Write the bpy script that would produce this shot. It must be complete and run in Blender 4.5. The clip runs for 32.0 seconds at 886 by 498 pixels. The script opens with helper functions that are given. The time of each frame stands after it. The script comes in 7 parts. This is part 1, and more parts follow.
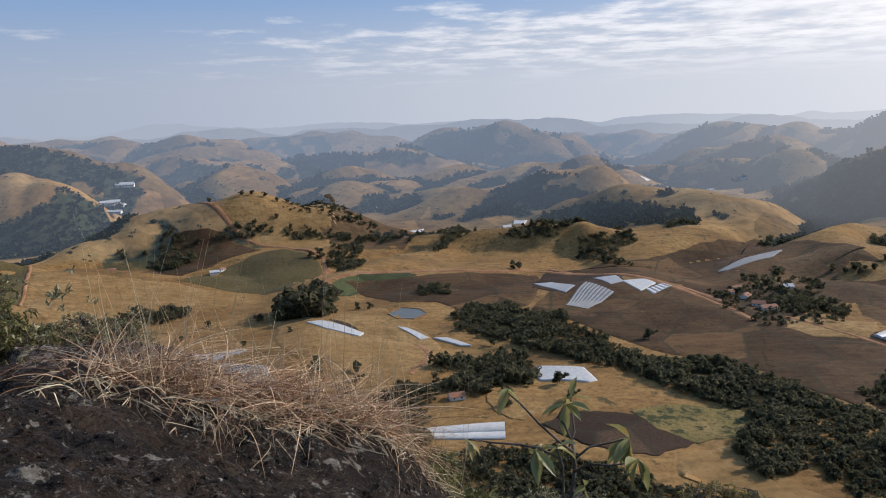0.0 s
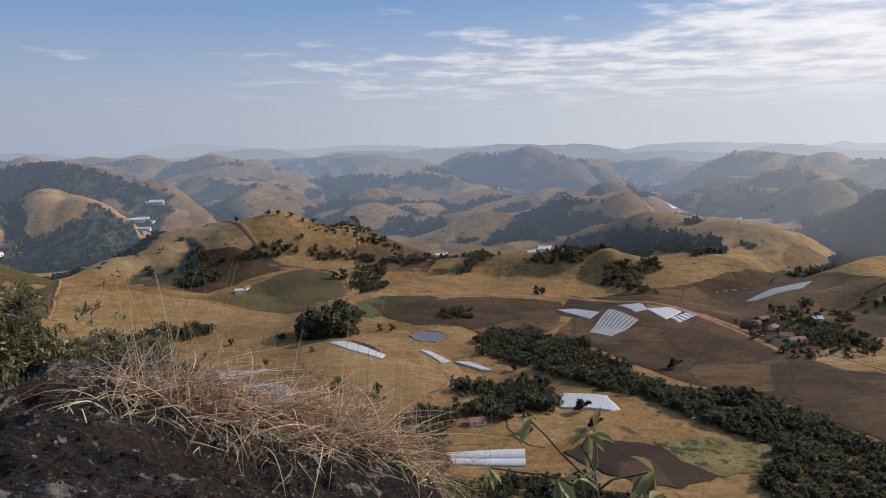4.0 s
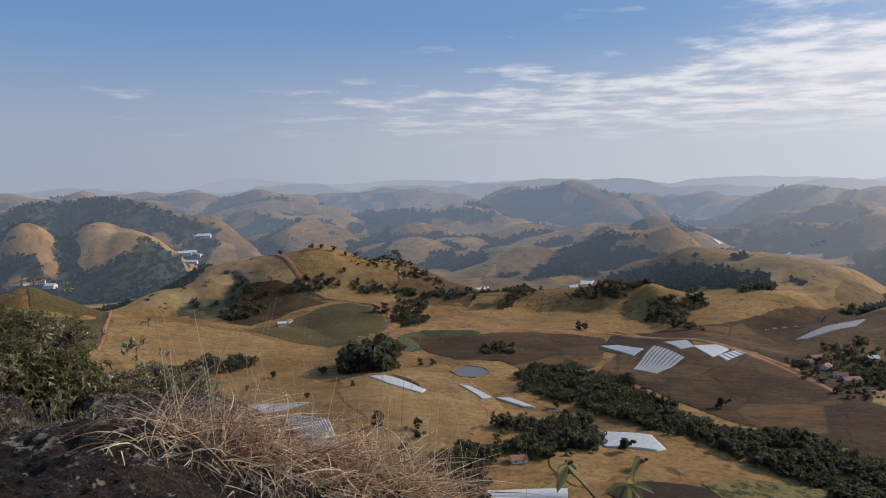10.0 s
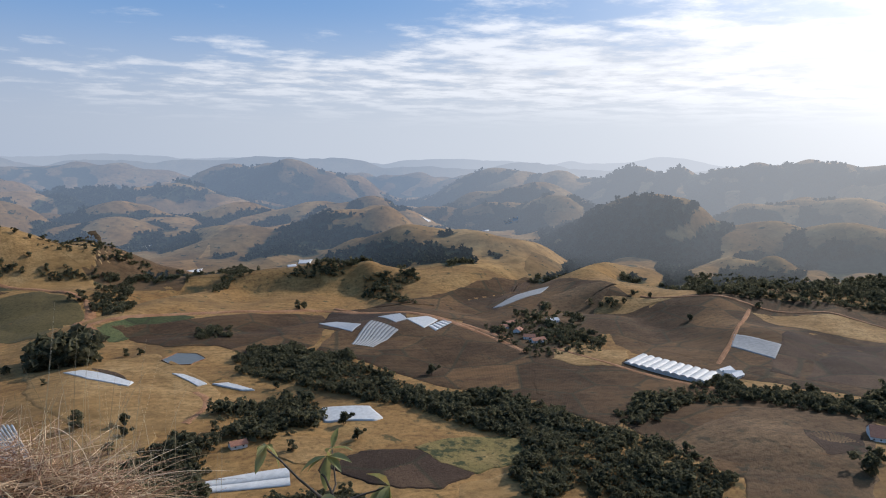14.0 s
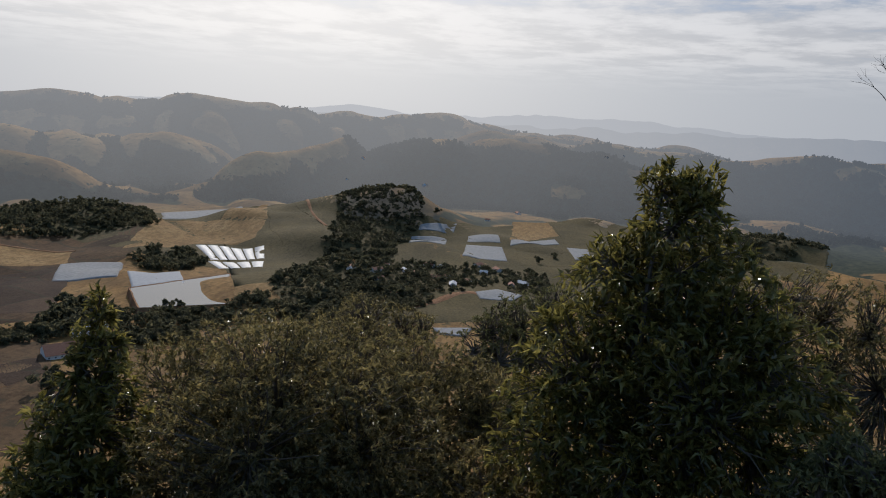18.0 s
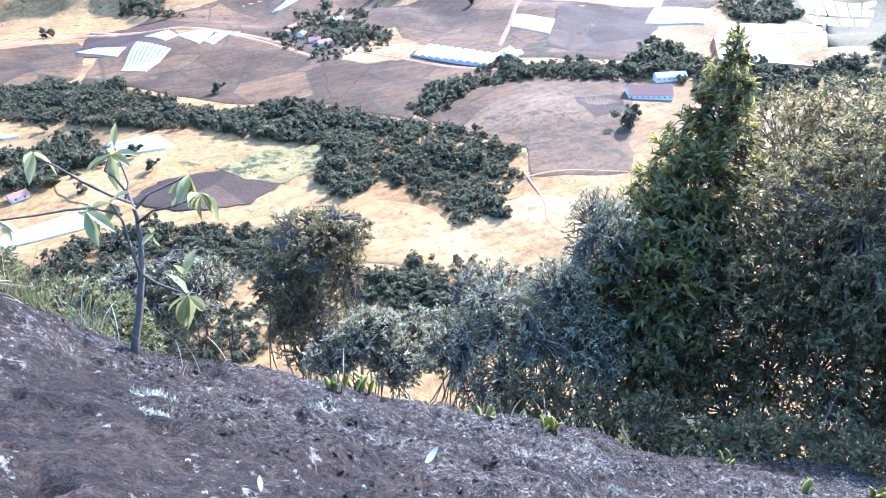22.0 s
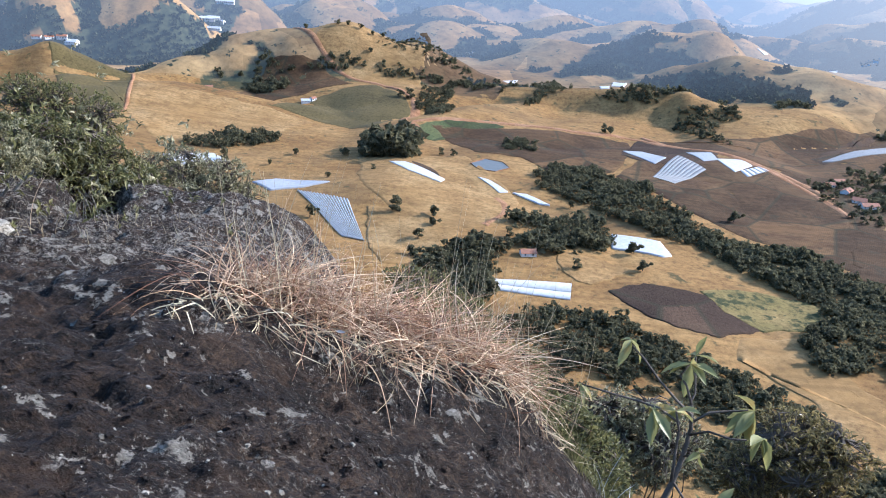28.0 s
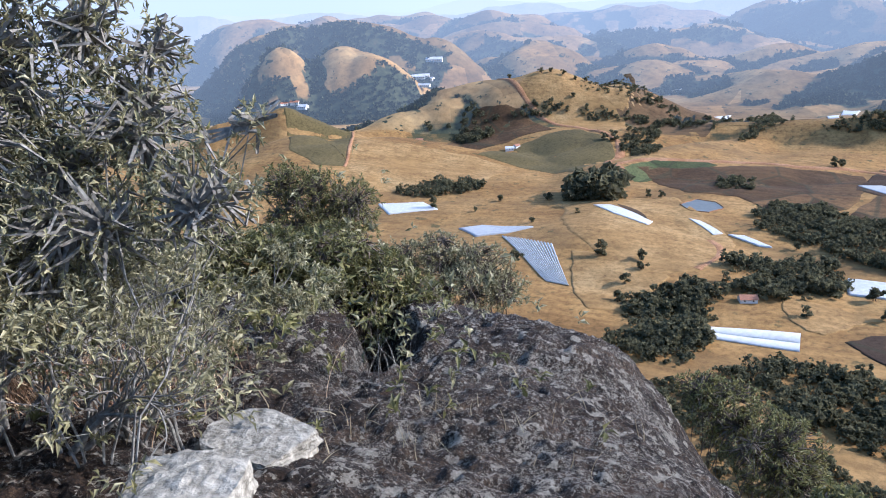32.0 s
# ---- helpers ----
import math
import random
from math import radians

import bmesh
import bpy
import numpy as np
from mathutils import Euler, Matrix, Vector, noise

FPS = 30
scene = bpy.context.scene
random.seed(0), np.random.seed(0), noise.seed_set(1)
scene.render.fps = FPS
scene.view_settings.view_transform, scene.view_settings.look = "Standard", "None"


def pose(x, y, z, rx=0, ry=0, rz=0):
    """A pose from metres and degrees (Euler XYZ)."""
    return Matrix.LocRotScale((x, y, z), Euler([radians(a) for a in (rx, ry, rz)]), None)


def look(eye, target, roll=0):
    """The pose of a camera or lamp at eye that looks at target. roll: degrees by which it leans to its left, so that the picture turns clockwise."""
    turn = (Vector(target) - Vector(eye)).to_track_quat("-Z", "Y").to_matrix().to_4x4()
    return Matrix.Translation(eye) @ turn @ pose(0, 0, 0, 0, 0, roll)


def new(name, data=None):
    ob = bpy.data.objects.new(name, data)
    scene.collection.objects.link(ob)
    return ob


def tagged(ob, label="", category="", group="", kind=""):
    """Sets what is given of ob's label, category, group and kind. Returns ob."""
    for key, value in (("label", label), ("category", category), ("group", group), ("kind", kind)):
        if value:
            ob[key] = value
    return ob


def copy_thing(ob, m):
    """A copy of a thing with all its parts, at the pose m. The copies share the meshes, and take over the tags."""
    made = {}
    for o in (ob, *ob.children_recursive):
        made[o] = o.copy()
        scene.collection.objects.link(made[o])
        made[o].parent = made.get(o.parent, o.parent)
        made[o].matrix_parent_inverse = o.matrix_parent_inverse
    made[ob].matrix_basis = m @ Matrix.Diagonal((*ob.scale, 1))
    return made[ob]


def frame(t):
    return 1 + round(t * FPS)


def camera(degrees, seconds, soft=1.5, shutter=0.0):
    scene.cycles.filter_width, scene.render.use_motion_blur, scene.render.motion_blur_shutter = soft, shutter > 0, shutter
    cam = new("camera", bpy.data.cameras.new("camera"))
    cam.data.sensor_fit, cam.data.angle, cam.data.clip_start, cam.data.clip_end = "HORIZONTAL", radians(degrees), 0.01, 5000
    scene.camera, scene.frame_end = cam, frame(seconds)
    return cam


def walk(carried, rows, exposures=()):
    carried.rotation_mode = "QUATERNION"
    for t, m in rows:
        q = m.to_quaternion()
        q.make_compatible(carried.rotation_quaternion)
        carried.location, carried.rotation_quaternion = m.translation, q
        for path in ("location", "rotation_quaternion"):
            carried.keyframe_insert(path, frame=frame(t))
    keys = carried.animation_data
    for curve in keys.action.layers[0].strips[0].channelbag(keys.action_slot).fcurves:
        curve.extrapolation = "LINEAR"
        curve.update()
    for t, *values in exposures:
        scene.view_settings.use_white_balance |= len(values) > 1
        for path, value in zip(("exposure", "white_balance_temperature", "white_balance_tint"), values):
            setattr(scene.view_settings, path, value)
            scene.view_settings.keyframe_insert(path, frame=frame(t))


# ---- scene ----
cam = camera(62.70, 32.0, 1.05)
walk(cam, [
    (0, look((0.010, 0.011, 199.984), (0.269, 9.847, 198.197), -1.74)),
    (0.5, look((0.006, 0.009, 199.986), (0.129, 9.865, 198.296), -0.91)),
    (1, look((0.000, 0.009, 199.993), (0.042, 9.887, 198.433), -0.77)),
    (1.5, look((-0.001, 0.009, 199.995), (-0.016, 9.890, 198.457), -0.99)),
    (2, look((-0.001, 0.008, 199.994), (0.008, 9.903, 198.548), -0.76)),
    (2.5, look((0.002, 0.009, 199.995), (0.073, 9.902, 198.540), -0.38)),
    (3, look((0.001, 0.009, 199.997), (-0.001, 9.902, 198.542), -0.46)),
    (3.5, look((0.003, 0.008, 199.993), (-0.029, 9.899, 198.523), -0.67)),
    (5.5, look((-0.001, 0.005, 199.997), (-0.122, 9.903, 198.575), -0.82)),
    (6, look((0.012, 0.006, 199.984), (0.096, 9.843, 198.192), -0.66)),
    (6.5, look((0.030, 0.006, 199.966), (0.355, 9.775, 197.852), -1.63)),
    (7, look((0.031, 0.007, 199.968), (0.299, 9.824, 198.082), -1.90)),
    (7.5, look((0.016, 0.004, 199.982), (0.109, 9.892, 198.495), -1.38)),
    (8, look((0.005, 0.003, 199.995), (-0.015, 9.922, 198.728), -1.32)),
    (8.5, look((0.001, 0.002, 200.001), (0.033, 9.934, 198.835), -0.53)),
    (9, look((0.000, 0.000, 200.000), (0.000, 9.928, 198.801), 0.00)),
    (9.5, look((0.011, 0.003, 200.015), (-0.250, 9.925, 198.801), -0.07)),
    (10, look((0.024, 0.006, 200.029), (-0.597, 9.938, 199.042), -0.90)),
    (10.5, look((0.030, 0.007, 200.045), (-0.974, 9.895, 198.935), -1.53)),
    (11, look((0.049, 0.011, 200.053), (-1.184, 9.833, 198.637), -1.41)),
    (11.5, look((0.087, 0.041, 200.080), (-1.039, 9.852, 198.506), 0.68)),
    (12, look((0.069, 0.033, 200.089), (-0.216, 9.941, 198.768), 1.39)),
    (12.5, look((0.067, 0.028, 200.090), (0.550, 9.904, 198.593), 2.18)),
    (13, look((0.083, 0.021, 200.065), (1.621, 9.818, 198.780), 3.82)),
    (13.5, look((0.098, 0.014, 200.041), (2.508, 9.652, 198.893), 2.52)),
    (15.5, look((0.161, -0.013, 199.944), (5.435, 8.161, 197.630), -1.43)),
    (16, look((0.198, -0.055, 199.917), (6.406, 7.365, 197.386), -0.91)),
    (16.5, look((0.248, -0.106, 199.907), (7.963, 5.816, 197.582), 0.07)),
    (17, look((0.302, -0.150, 199.929), (9.327, 3.741, 198.086), 1.64)),
    (17.5, look((0.351, -0.197, 199.927), (9.927, 2.182, 198.306), 1.76)),
    (18, look((0.372, -0.198, 199.898), (10.035, 1.574, 198.031), 3.40)),
    (18.5, look((0.355, -0.157, 199.863), (9.638, 2.450, 197.212), 3.78)),
    (19, look((0.308, -0.077, 199.831), (8.426, 4.336, 196.005), 2.68)),
    (19.5, look((0.324, -0.084, 199.806), (7.021, 4.984, 194.378), -1.27)),
    (20, look((0.257, -0.040, 199.791), (5.954, 5.464, 193.688), -3.19)),
    (20.5, look((0.195, -0.002, 199.782), (5.310, 5.958, 193.592), -4.03)),
    (21, look((0.150, 0.022, 199.805), (4.886, 6.508, 193.847), -4.47)),
    (21.5, look((0.141, 0.056, 199.817), (4.886, 6.853, 194.224), -3.84)),
    (22, look((0.129, 0.087, 199.838), (5.059, 7.147, 194.755), -1.83)),
    (22.5, look((0.082, 0.126, 199.883), (4.811, 7.779, 195.516), -1.39)),
    (23, look((0.032, 0.176, 199.904), (4.276, 8.382, 196.077), -0.42)),
    (23.5, look((-0.011, 0.197, 199.942), (3.580, 8.790, 196.300), 0.18)),
    (24, look((-0.044, 0.204, 199.970), (3.066, 9.005, 196.380), -1.81)),
    (24.5, look((-0.064, 0.242, 199.990), (2.765, 9.367, 197.036), -1.39)),
    (25, look((-0.049, 0.235, 199.966), (2.319, 9.678, 197.682), -1.45)),
    (25.5, look((-0.033, 0.228, 199.942), (1.615, 9.926, 198.145), -1.08)),
    (26, look((-0.018, 0.221, 199.917), (0.742, 9.957, 197.766), -1.43)),
    (26.5, look((-0.072, 0.236, 200.039), (-0.256, 9.979, 197.792), 0.12)),
    (28.5, look((-0.292, 0.296, 200.244), (-1.259, 9.404, 196.230), 4.81)),
    (29, look((-0.453, 0.410, 200.313), (-2.280, 9.575, 196.754), 2.63)),
    (29.5, look((-0.613, 0.536, 200.377), (-2.082, 10.103, 197.865), -0.04)),
    (30, look((-0.750, 0.727, 200.394), (-3.053, 10.246, 198.375), -0.92)),
    (30.5, look((-0.964, 1.026, 200.376), (-3.099, 10.693, 198.960), -0.54)),
    (31, look((-1.106, 1.210, 200.367), (-4.660, 10.452, 198.971), -1.48)),
    (31.5, look((-1.268, 1.417, 200.344), (-5.600, 10.126, 198.022), -2.29)),
    (32, look((-1.435, 1.596, 200.276), (-4.965, 10.381, 197.058), -2.55)),
], [(0, -0.15, 6250, 14), (1.5, -0.2, 6300, 14), (3.5, -0.22, 6350, 14), (6, -0.25, 6300, 14), (7, 0.05, 6300, 14), (8, -0.3, 6250, 14), (9, -0.33, 6350, 14), (12, -0.35, 6150, 14), (13.5, -0.2, 6050, 12), (15.5, -0.12, 6200, 12), (16.5, -0.12, 6300, 12), (17.5, -0.66, 6250, 12), (18.5, -0.74, 6200, 12), (19, 0.75, 5900, 14), (19.5, 1.4, 5800, 14), (20, 2.15, 5700, 24), (20.5, 2.5, 5300, 20), (21, 2.4, 5250, 20), (22, 2.38, 4750, 18), (23, 1.68, 4800, 16), (24.5, 1.25, 5050, 16), (25, 0.6, 5000, 14), (25.5, 0.1, 5700, 14), (26, -0.2, 5950, 14), (26.5, -0.25, 6050, 14), (28.5, 1.4, 5200, 14), (29, 1.52, 5100, 14), (29.5, 1.05, 5350, 18), (30, 0.45, 5050, 14), (31.2, 0.15, 5500, 14), (31.6, 0.5, 5500, 16), (32, 0.88, 5450, 16)])

# ---------------------------------------------------------------- sky and sun
SUN_AZ, SUN_EL = 67.0, 30.0          # degrees: from +y towards +x, above the horizon
sun = new("sun", bpy.data.lights.new("sun", "SUN"))
sun.data.energy, sun.data.angle, sun.data.color = 4.2, radians(0.6), (1.0, 0.92, 0.82)
_sd = Vector((math.sin(radians(SUN_AZ)) * math.cos(radians(SUN_EL)),
              math.cos(radians(SUN_AZ)) * math.cos(radians(SUN_EL)), math.sin(radians(SUN_EL))))
sun.rotation_mode = "QUATERNION"
sun.rotation_quaternion = _sd.to_track_quat("Z", "Y")

world = bpy.data.worlds.new("world")
scene.world = world
world.use_nodes = True
wt = world.node_tree
wt.nodes.clear()


def wnode(kind, **values):
    n = wt.nodes.new(kind)
    for k, v in values.items():
        n.inputs[k].default_value = v
    return n


def wmath(op, a, b):
    n = wt.nodes.new("ShaderNodeMath")
    n.operation = op
    n.use_clamp = False
    for i, v in enumerate((a, b)):
        if isinstance(v, (int, float)):
            n.inputs[i].default_value = v
        else:
            wt.links.new(v, n.inputs[i])
    return n.outputs[0]


def wramp(src, lo, hi, a=0.0, b=1.0):
    n = wt.nodes.new("ShaderNodeMapRange")
    n.interpolation_type = "SMOOTHSTEP"
    for i, v in enumerate((lo, hi, a, b)):
        n.inputs[i + 1].default_value = v
    wt.links.new(src, n.inputs[0])
    return n.outputs[0]


def wmix(fac, a, b):
    n = wt.nodes.new("ShaderNodeMix")
    n.data_type = "RGBA"
    for s, v in ((0, fac), (6, a), (7, b)):
        if isinstance(v, (int, float, tuple)):
            n.inputs[s].default_value = v
        else:
            wt.links.new(v, n.inputs[s])
    return n.outputs[2]


sky = wt.nodes.new("ShaderNodeTexSky")
sky.sky_type, sky.sun_disc = "NISHITA", False
sky.sun_elevation, sky.sun_rotation = radians(SUN_EL), radians(SUN_AZ)
sky.altitude, sky.air_density, sky.dust_density, sky.ozone_density = 1000, 1.0, 1.6, 1.0
coord = wt.nodes.new("ShaderNodeTexCoord")
sep = wt.nodes.new("ShaderNodeSeparateXYZ")
wt.links.new(coord.outputs["Generated"], sep.inputs[0])
up = sep.outputs[2]
# clouds lie on a flat sheet: directions are divided by their height
flatz = wmath("ADD", wmath("MAXIMUM", up, 0.0), 0.05)
cx, cy = wmath("DIVIDE", sep.outputs[0], flatz), wmath("DIVIDE", sep.outputs[1], flatz)
comb = wt.nodes.new("ShaderNodeCombineXYZ")
wt.links.new(cx, comb.inputs[0])
wt.links.new(cy, comb.inputs[1])
n1 = wnode("ShaderNodeTexNoise", Scale=1.5, Detail=7.0, Roughness=0.62)
n2 = wnode("ShaderNodeTexNoise", Scale=0.22, Detail=3.0, Roughness=0.5)
for n in (n1, n2):
    wt.links.new(comb.outputs[0], n.inputs["Vector"])
toward = wmath("ADD", wmath("MULTIPLY", sep.outputs[0], 0.92), wmath("MULTIPLY", sep.outputs[1], 0.39))
cover = wmath("ADD", n1.outputs[0], wmath("MULTIPLY", wmath("SUBTRACT", n2.outputs[0], 0.62), 0.6))
cover = wmath("ADD", cover, wmath("MULTIPLY", wramp(toward, 0.35, 0.95), 0.24))
cover = wmath("ADD", cover, wramp(up, 0.08, 0.23, 0.11, -0.15))
cover = wmath("ADD", cover, wramp(toward, -0.25, 0.45, -0.16, 0.0))
cloud = wmath("MULTIPLY", wramp(cover, 0.45, 0.70), wramp(up, 0.03, 0.10))
haze_low = wramp(up, 0.03, 0.21, 1.0, 0.0)
glow = wramp(toward, -0.2, 1.0, 0.0, 1.0)
hazecol = wmix(glow, (5.3, 6.0, 7.0, 1), (9.2, 9.5, 9.7, 1))
puffs = wramp(n1.outputs[0], 0.38, 0.62)
cloudcol = wmix(puffs, wmix(glow, (6.6, 7.1, 7.7, 1), (9.6, 9.6, 9.6, 1)), wmix(glow, (8.2, 8.6, 9.1, 1), (14.5, 14.2, 13.7, 1)))
clear = wmix(0.7, sky.outputs[0], (2.5, 5.0, 9.1, 1))
col = wmix(wmath("MULTIPLY", haze_low, 0.92), clear, hazecol)
col = wmix(wmath("MULTIPLY", cloud, 0.75), col, cloudcol)
# the bright ring of sky round the sun
dotv = wt.nodes.new("ShaderNodeVectorMath")
dotv.operation = "DOT_PRODUCT"
dotv.inputs[1].default_value = _sd
wt.links.new(coord.outputs["Generated"], dotv.inputs[0])
ring = wmath("POWER", wmath("MAXIMUM", dotv.outputs["Value"], 0.0), 9.0)
col = wmix(wmath("MINIMUM", wmath("MULTIPLY", ring, 1.0), 0.95), col, (26.0, 24.5, 22.0, 1))
bg = wt.nodes.new("ShaderNodeBackground")
bg.inputs["Strength"].default_value = 0.085
out = wt.nodes.new("ShaderNodeOutputWorld")
wt.links.new(col, bg.inputs["Color"])
wt.links.new(bg.outputs[0], out.inputs["Surface"])

# ---------------------------------------------------------------- materials
def nodes_of(name):
    m = bpy.data.materials.new(name)
    m.use_nodes = True
    t = m.node_tree
    t.nodes.clear()
    o = t.nodes.new("ShaderNodeOutputMaterial")
    b = t.nodes.new("ShaderNodeBsdfPrincipled")
    t.links.new(b.outputs[0], o.inputs[0])
    return m, t, b, o


def noise_node(t, scale, detail=4.0, rough=0.55, stretch=None):
    c = t.nodes.new("ShaderNodeTexCoord")
    n = t.nodes.new("ShaderNodeTexNoise")
    n.inputs["Scale"].default_value, n.inputs["Detail"].default_value, n.inputs["Roughness"].default_value = scale, detail, rough
    src = c.outputs["Object"]
    if stretch:
        mp = t.nodes.new("ShaderNodeMapping")
        mp.inputs["Scale"].default_value = stretch[:3]
        if len(stretch) > 3:
            mp.inputs["Rotation"].default_value = (0, 0, radians(stretch[3]))
        t.links.new(src, mp.inputs[0])
        src = mp.outputs[0]
    t.links.new(src, n.inputs["Vector"])
    return n.outputs[0]


def ramp(t, src, stops):
    r = t.nodes.new("ShaderNodeValToRGB")
    e = r.color_ramp.elements
    while len(e) < len(stops):
        e.new(0.5)
    for el, (p, c) in zip(e, stops):
        el.position, el.color = p, (*c, 1) if len(c) == 3 else c
    t.links.new(src, r.inputs[0])
    return r.outputs[0]


def blend(t, fac, a, b, mode="MIX"):
    n = t.nodes.new("ShaderNodeMix")
    n.data_type, n.blend_type = "RGBA", mode
    for s, v in ((0, fac), (6, a), (7, b)):
        if isinstance(v, (int, float)):
            n.inputs[s].default_value = v
        elif isinstance(v, tuple):
            n.inputs[s].default_value = (*v, 1)
        else:
            t.links.new(v, n.inputs[s])
    return n.outputs[2]


def bumped(t, b, src, strength, distance):
    n = t.nodes.new("ShaderNodeBump")
    n.inputs["Strength"].default_value, n.inputs["Distance"].default_value = strength, distance
    t.links.new(src, n.inputs["Height"])
    t.links.new(n.outputs[0], b.inputs["Normal"])


def soil(name, dark, mid, light, big, small, rough=0.95, bump=1.0, brush=None, stretch=None, gap=(0.56, 0.66), rows=None, patches=None, scrub=None):
    """Ground cover: broad patches, fine grain and, with brush, dark bushes between."""
    m, t, b, o = nodes_of(name)
    base = ramp(t, noise_node(t, big, 6, 0.6, stretch), [(0.3, dark), (0.5, mid), (0.72, light)])
    fine = noise_node(t, small, 9, 0.74)
    c = blend(t, 0.85, base, ramp(t, fine, [(0.32, (0.36, 0.34, 0.31)), (0.5, (0.95, 0.94, 0.92)), (0.68, (1.3, 1.27, 1.22))]), "MULTIPLY")
    if patches:
        spots = ramp(t, noise_node(t, big * 0.45, 7, 0.68), [(0.50, (0, 0, 0)), (0.60, (0.75, 0.75, 0.75))])
        c = blend(t, spots, c, patches)
        tracks = ramp(t, noise_node(t, 0.16, 3, 0.5, (0.25, 1.0, 1.0, 35)), [(0.42, (0.72, 0.70, 0.68)), (0.55, (1.05, 1.05, 1.05))])
        c = blend(t, 0.6, c, tracks, "MULTIPLY")
    if scrub:
        a = t.nodes.new("ShaderNodeAttribute")
        a.attribute_name = "wooded"
        w = blend(t, 0.45, a.outputs["Fac"], noise_node(t, 0.05, 6, 0.7))
        c = blend(t, ramp(t, w, [(0.40, (0, 0, 0)), (0.52, (1, 1, 1))]), c, scrub)
    if rows:
        w = t.nodes.new("ShaderNodeTexWave")
        w.inputs["Scale"].default_value, w.inputs["Distortion"].default_value = rows[0], 1.5
        w.inputs["Detail"].default_value = 3
        cc = t.nodes.new("ShaderNodeTexCoord")
        mp = t.nodes.new("ShaderNodeMapping")
        mp.inputs["Rotation"].default_value = (0, 0, radians(rows[1]))
        t.links.new(cc.outputs["Object"], mp.inputs[0])
        t.links.new(mp.outputs[0], w.inputs["Vector"])
        c = blend(t, 0.35, c, ramp(t, w.outputs[1], [(0.2, (0.55, 0.55, 0.55)), (0.8, (1.1, 1.1, 1.1))]), "MULTIPLY")
        plots = t.nodes.new("ShaderNodeTexVoronoi")
        plots.inputs["Scale"].default_value = 0.016
        t.links.new(mp.outputs[0], plots.inputs["Vector"])
        c = blend(t, 0.8, c, ramp(t, plots.outputs["Color"], [(0.2, (0.58, 0.56, 0.54)), (0.5, (1.0, 0.98, 0.95)), (0.8, (1.45, 1.38, 1.25))]), "MULTIPLY")
        edge = t.nodes.new("ShaderNodeTexVoronoi")
        edge.feature = "DISTANCE_TO_EDGE"
        edge.inputs["Scale"].default_value = 0.016
        t.links.new(mp.outputs[0], edge.inputs["Vector"])
        c = blend(t, ramp(t, edge.outputs["Distance"], [(0.012, (0.6, 0.6, 0.6)), (0.03, (0, 0, 0))]), c, (0.035, 0.034, 0.018))
    if brush:
        spots = ramp(t, noise_node(t, small * 0.32, 5, 0.6), [(gap[0], (0, 0, 0)), (gap[1], (1, 1, 1))])
        c = blend(t, spots, c, brush)
    t.links.new(c, b.inputs["Base Color"])
    b.inputs["Roughness"].default_value = rough
    b.inputs["Specular IOR Level"].default_value = 0.15
    bumped(t, b, fine, bump, 0.5)
    return m


def plain(name, a, c, scale, rough=0.6, bump=0.2, dist=0.02, spec=0.4, metal=0.0, stretch=None):
    m, t, b, o = nodes_of(name)
    n = noise_node(t, scale, 5, 0.6, stretch)
    t.links.new(ramp(t, n, [(0.3, a), (0.7, c)]), b.inputs["Base Color"])
    b.inputs["Roughness"].default_value, b.inputs["Specular IOR Level"].default_value = rough, spec
    b.inputs["Metallic"].default_value = metal
    bumped(t, b, n, bump, dist)
    return m


def leafy(name, dark, mid, light, rough=0.45, spec=0.5, glow=0.25, tint=None, seed_scale=0.6):
    """Foliage: every leaf or clump has its own shade; light passes through it."""
    m, t, b, o = nodes_of(name)
    g = t.nodes.new("ShaderNodeNewGeometry")
    c = ramp(t, g.outputs["Random Per Island"], [(0.1, dark), (0.55, mid), (0.95, light)])
    broad = noise_node(t, seed_scale, 3)
    c = blend(t, 0.6, c, ramp(t, broad, [(0.3, (0.6, 0.62, 0.6)), (0.7, (1.2, 1.2, 1.15))]), "MULTIPLY")
    if tint:
        c = blend(t, ramp(t, broad, [(0.55, (0, 0, 0)), (0.7, (0.7, 0.7, 0.7))]), c, tint)
    t.links.new(c, b.inputs["Base Color"])
    b.inputs["Roughness"].default_value, b.inputs["Specular IOR Level"].default_value = rough, spec
    if glow:
        tr = t.nodes.new("ShaderNodeBsdfTranslucent")
        t.links.new(c, tr.inputs["Color"])
        mx = t.nodes.new("ShaderNodeMixShader")
        mx.inputs[0].default_value = glow
        t.links.new(b.outputs[0], mx.inputs[1])
        t.links.new(tr.outputs[0], mx.inputs[2])
        t.links.new(mx.outputs[0], o.inputs[0])
    return m


def painted_haze(t, air):
    """Emission that imitates haze before the far land: stronger towards the sun."""
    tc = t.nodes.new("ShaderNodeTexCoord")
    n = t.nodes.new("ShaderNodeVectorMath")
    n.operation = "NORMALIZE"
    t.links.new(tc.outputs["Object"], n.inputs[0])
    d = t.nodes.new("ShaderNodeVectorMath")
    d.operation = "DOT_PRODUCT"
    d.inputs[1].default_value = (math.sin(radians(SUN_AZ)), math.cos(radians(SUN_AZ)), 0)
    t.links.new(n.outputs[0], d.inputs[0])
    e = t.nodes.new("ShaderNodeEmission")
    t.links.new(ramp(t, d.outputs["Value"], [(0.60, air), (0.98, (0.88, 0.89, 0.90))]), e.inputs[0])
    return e


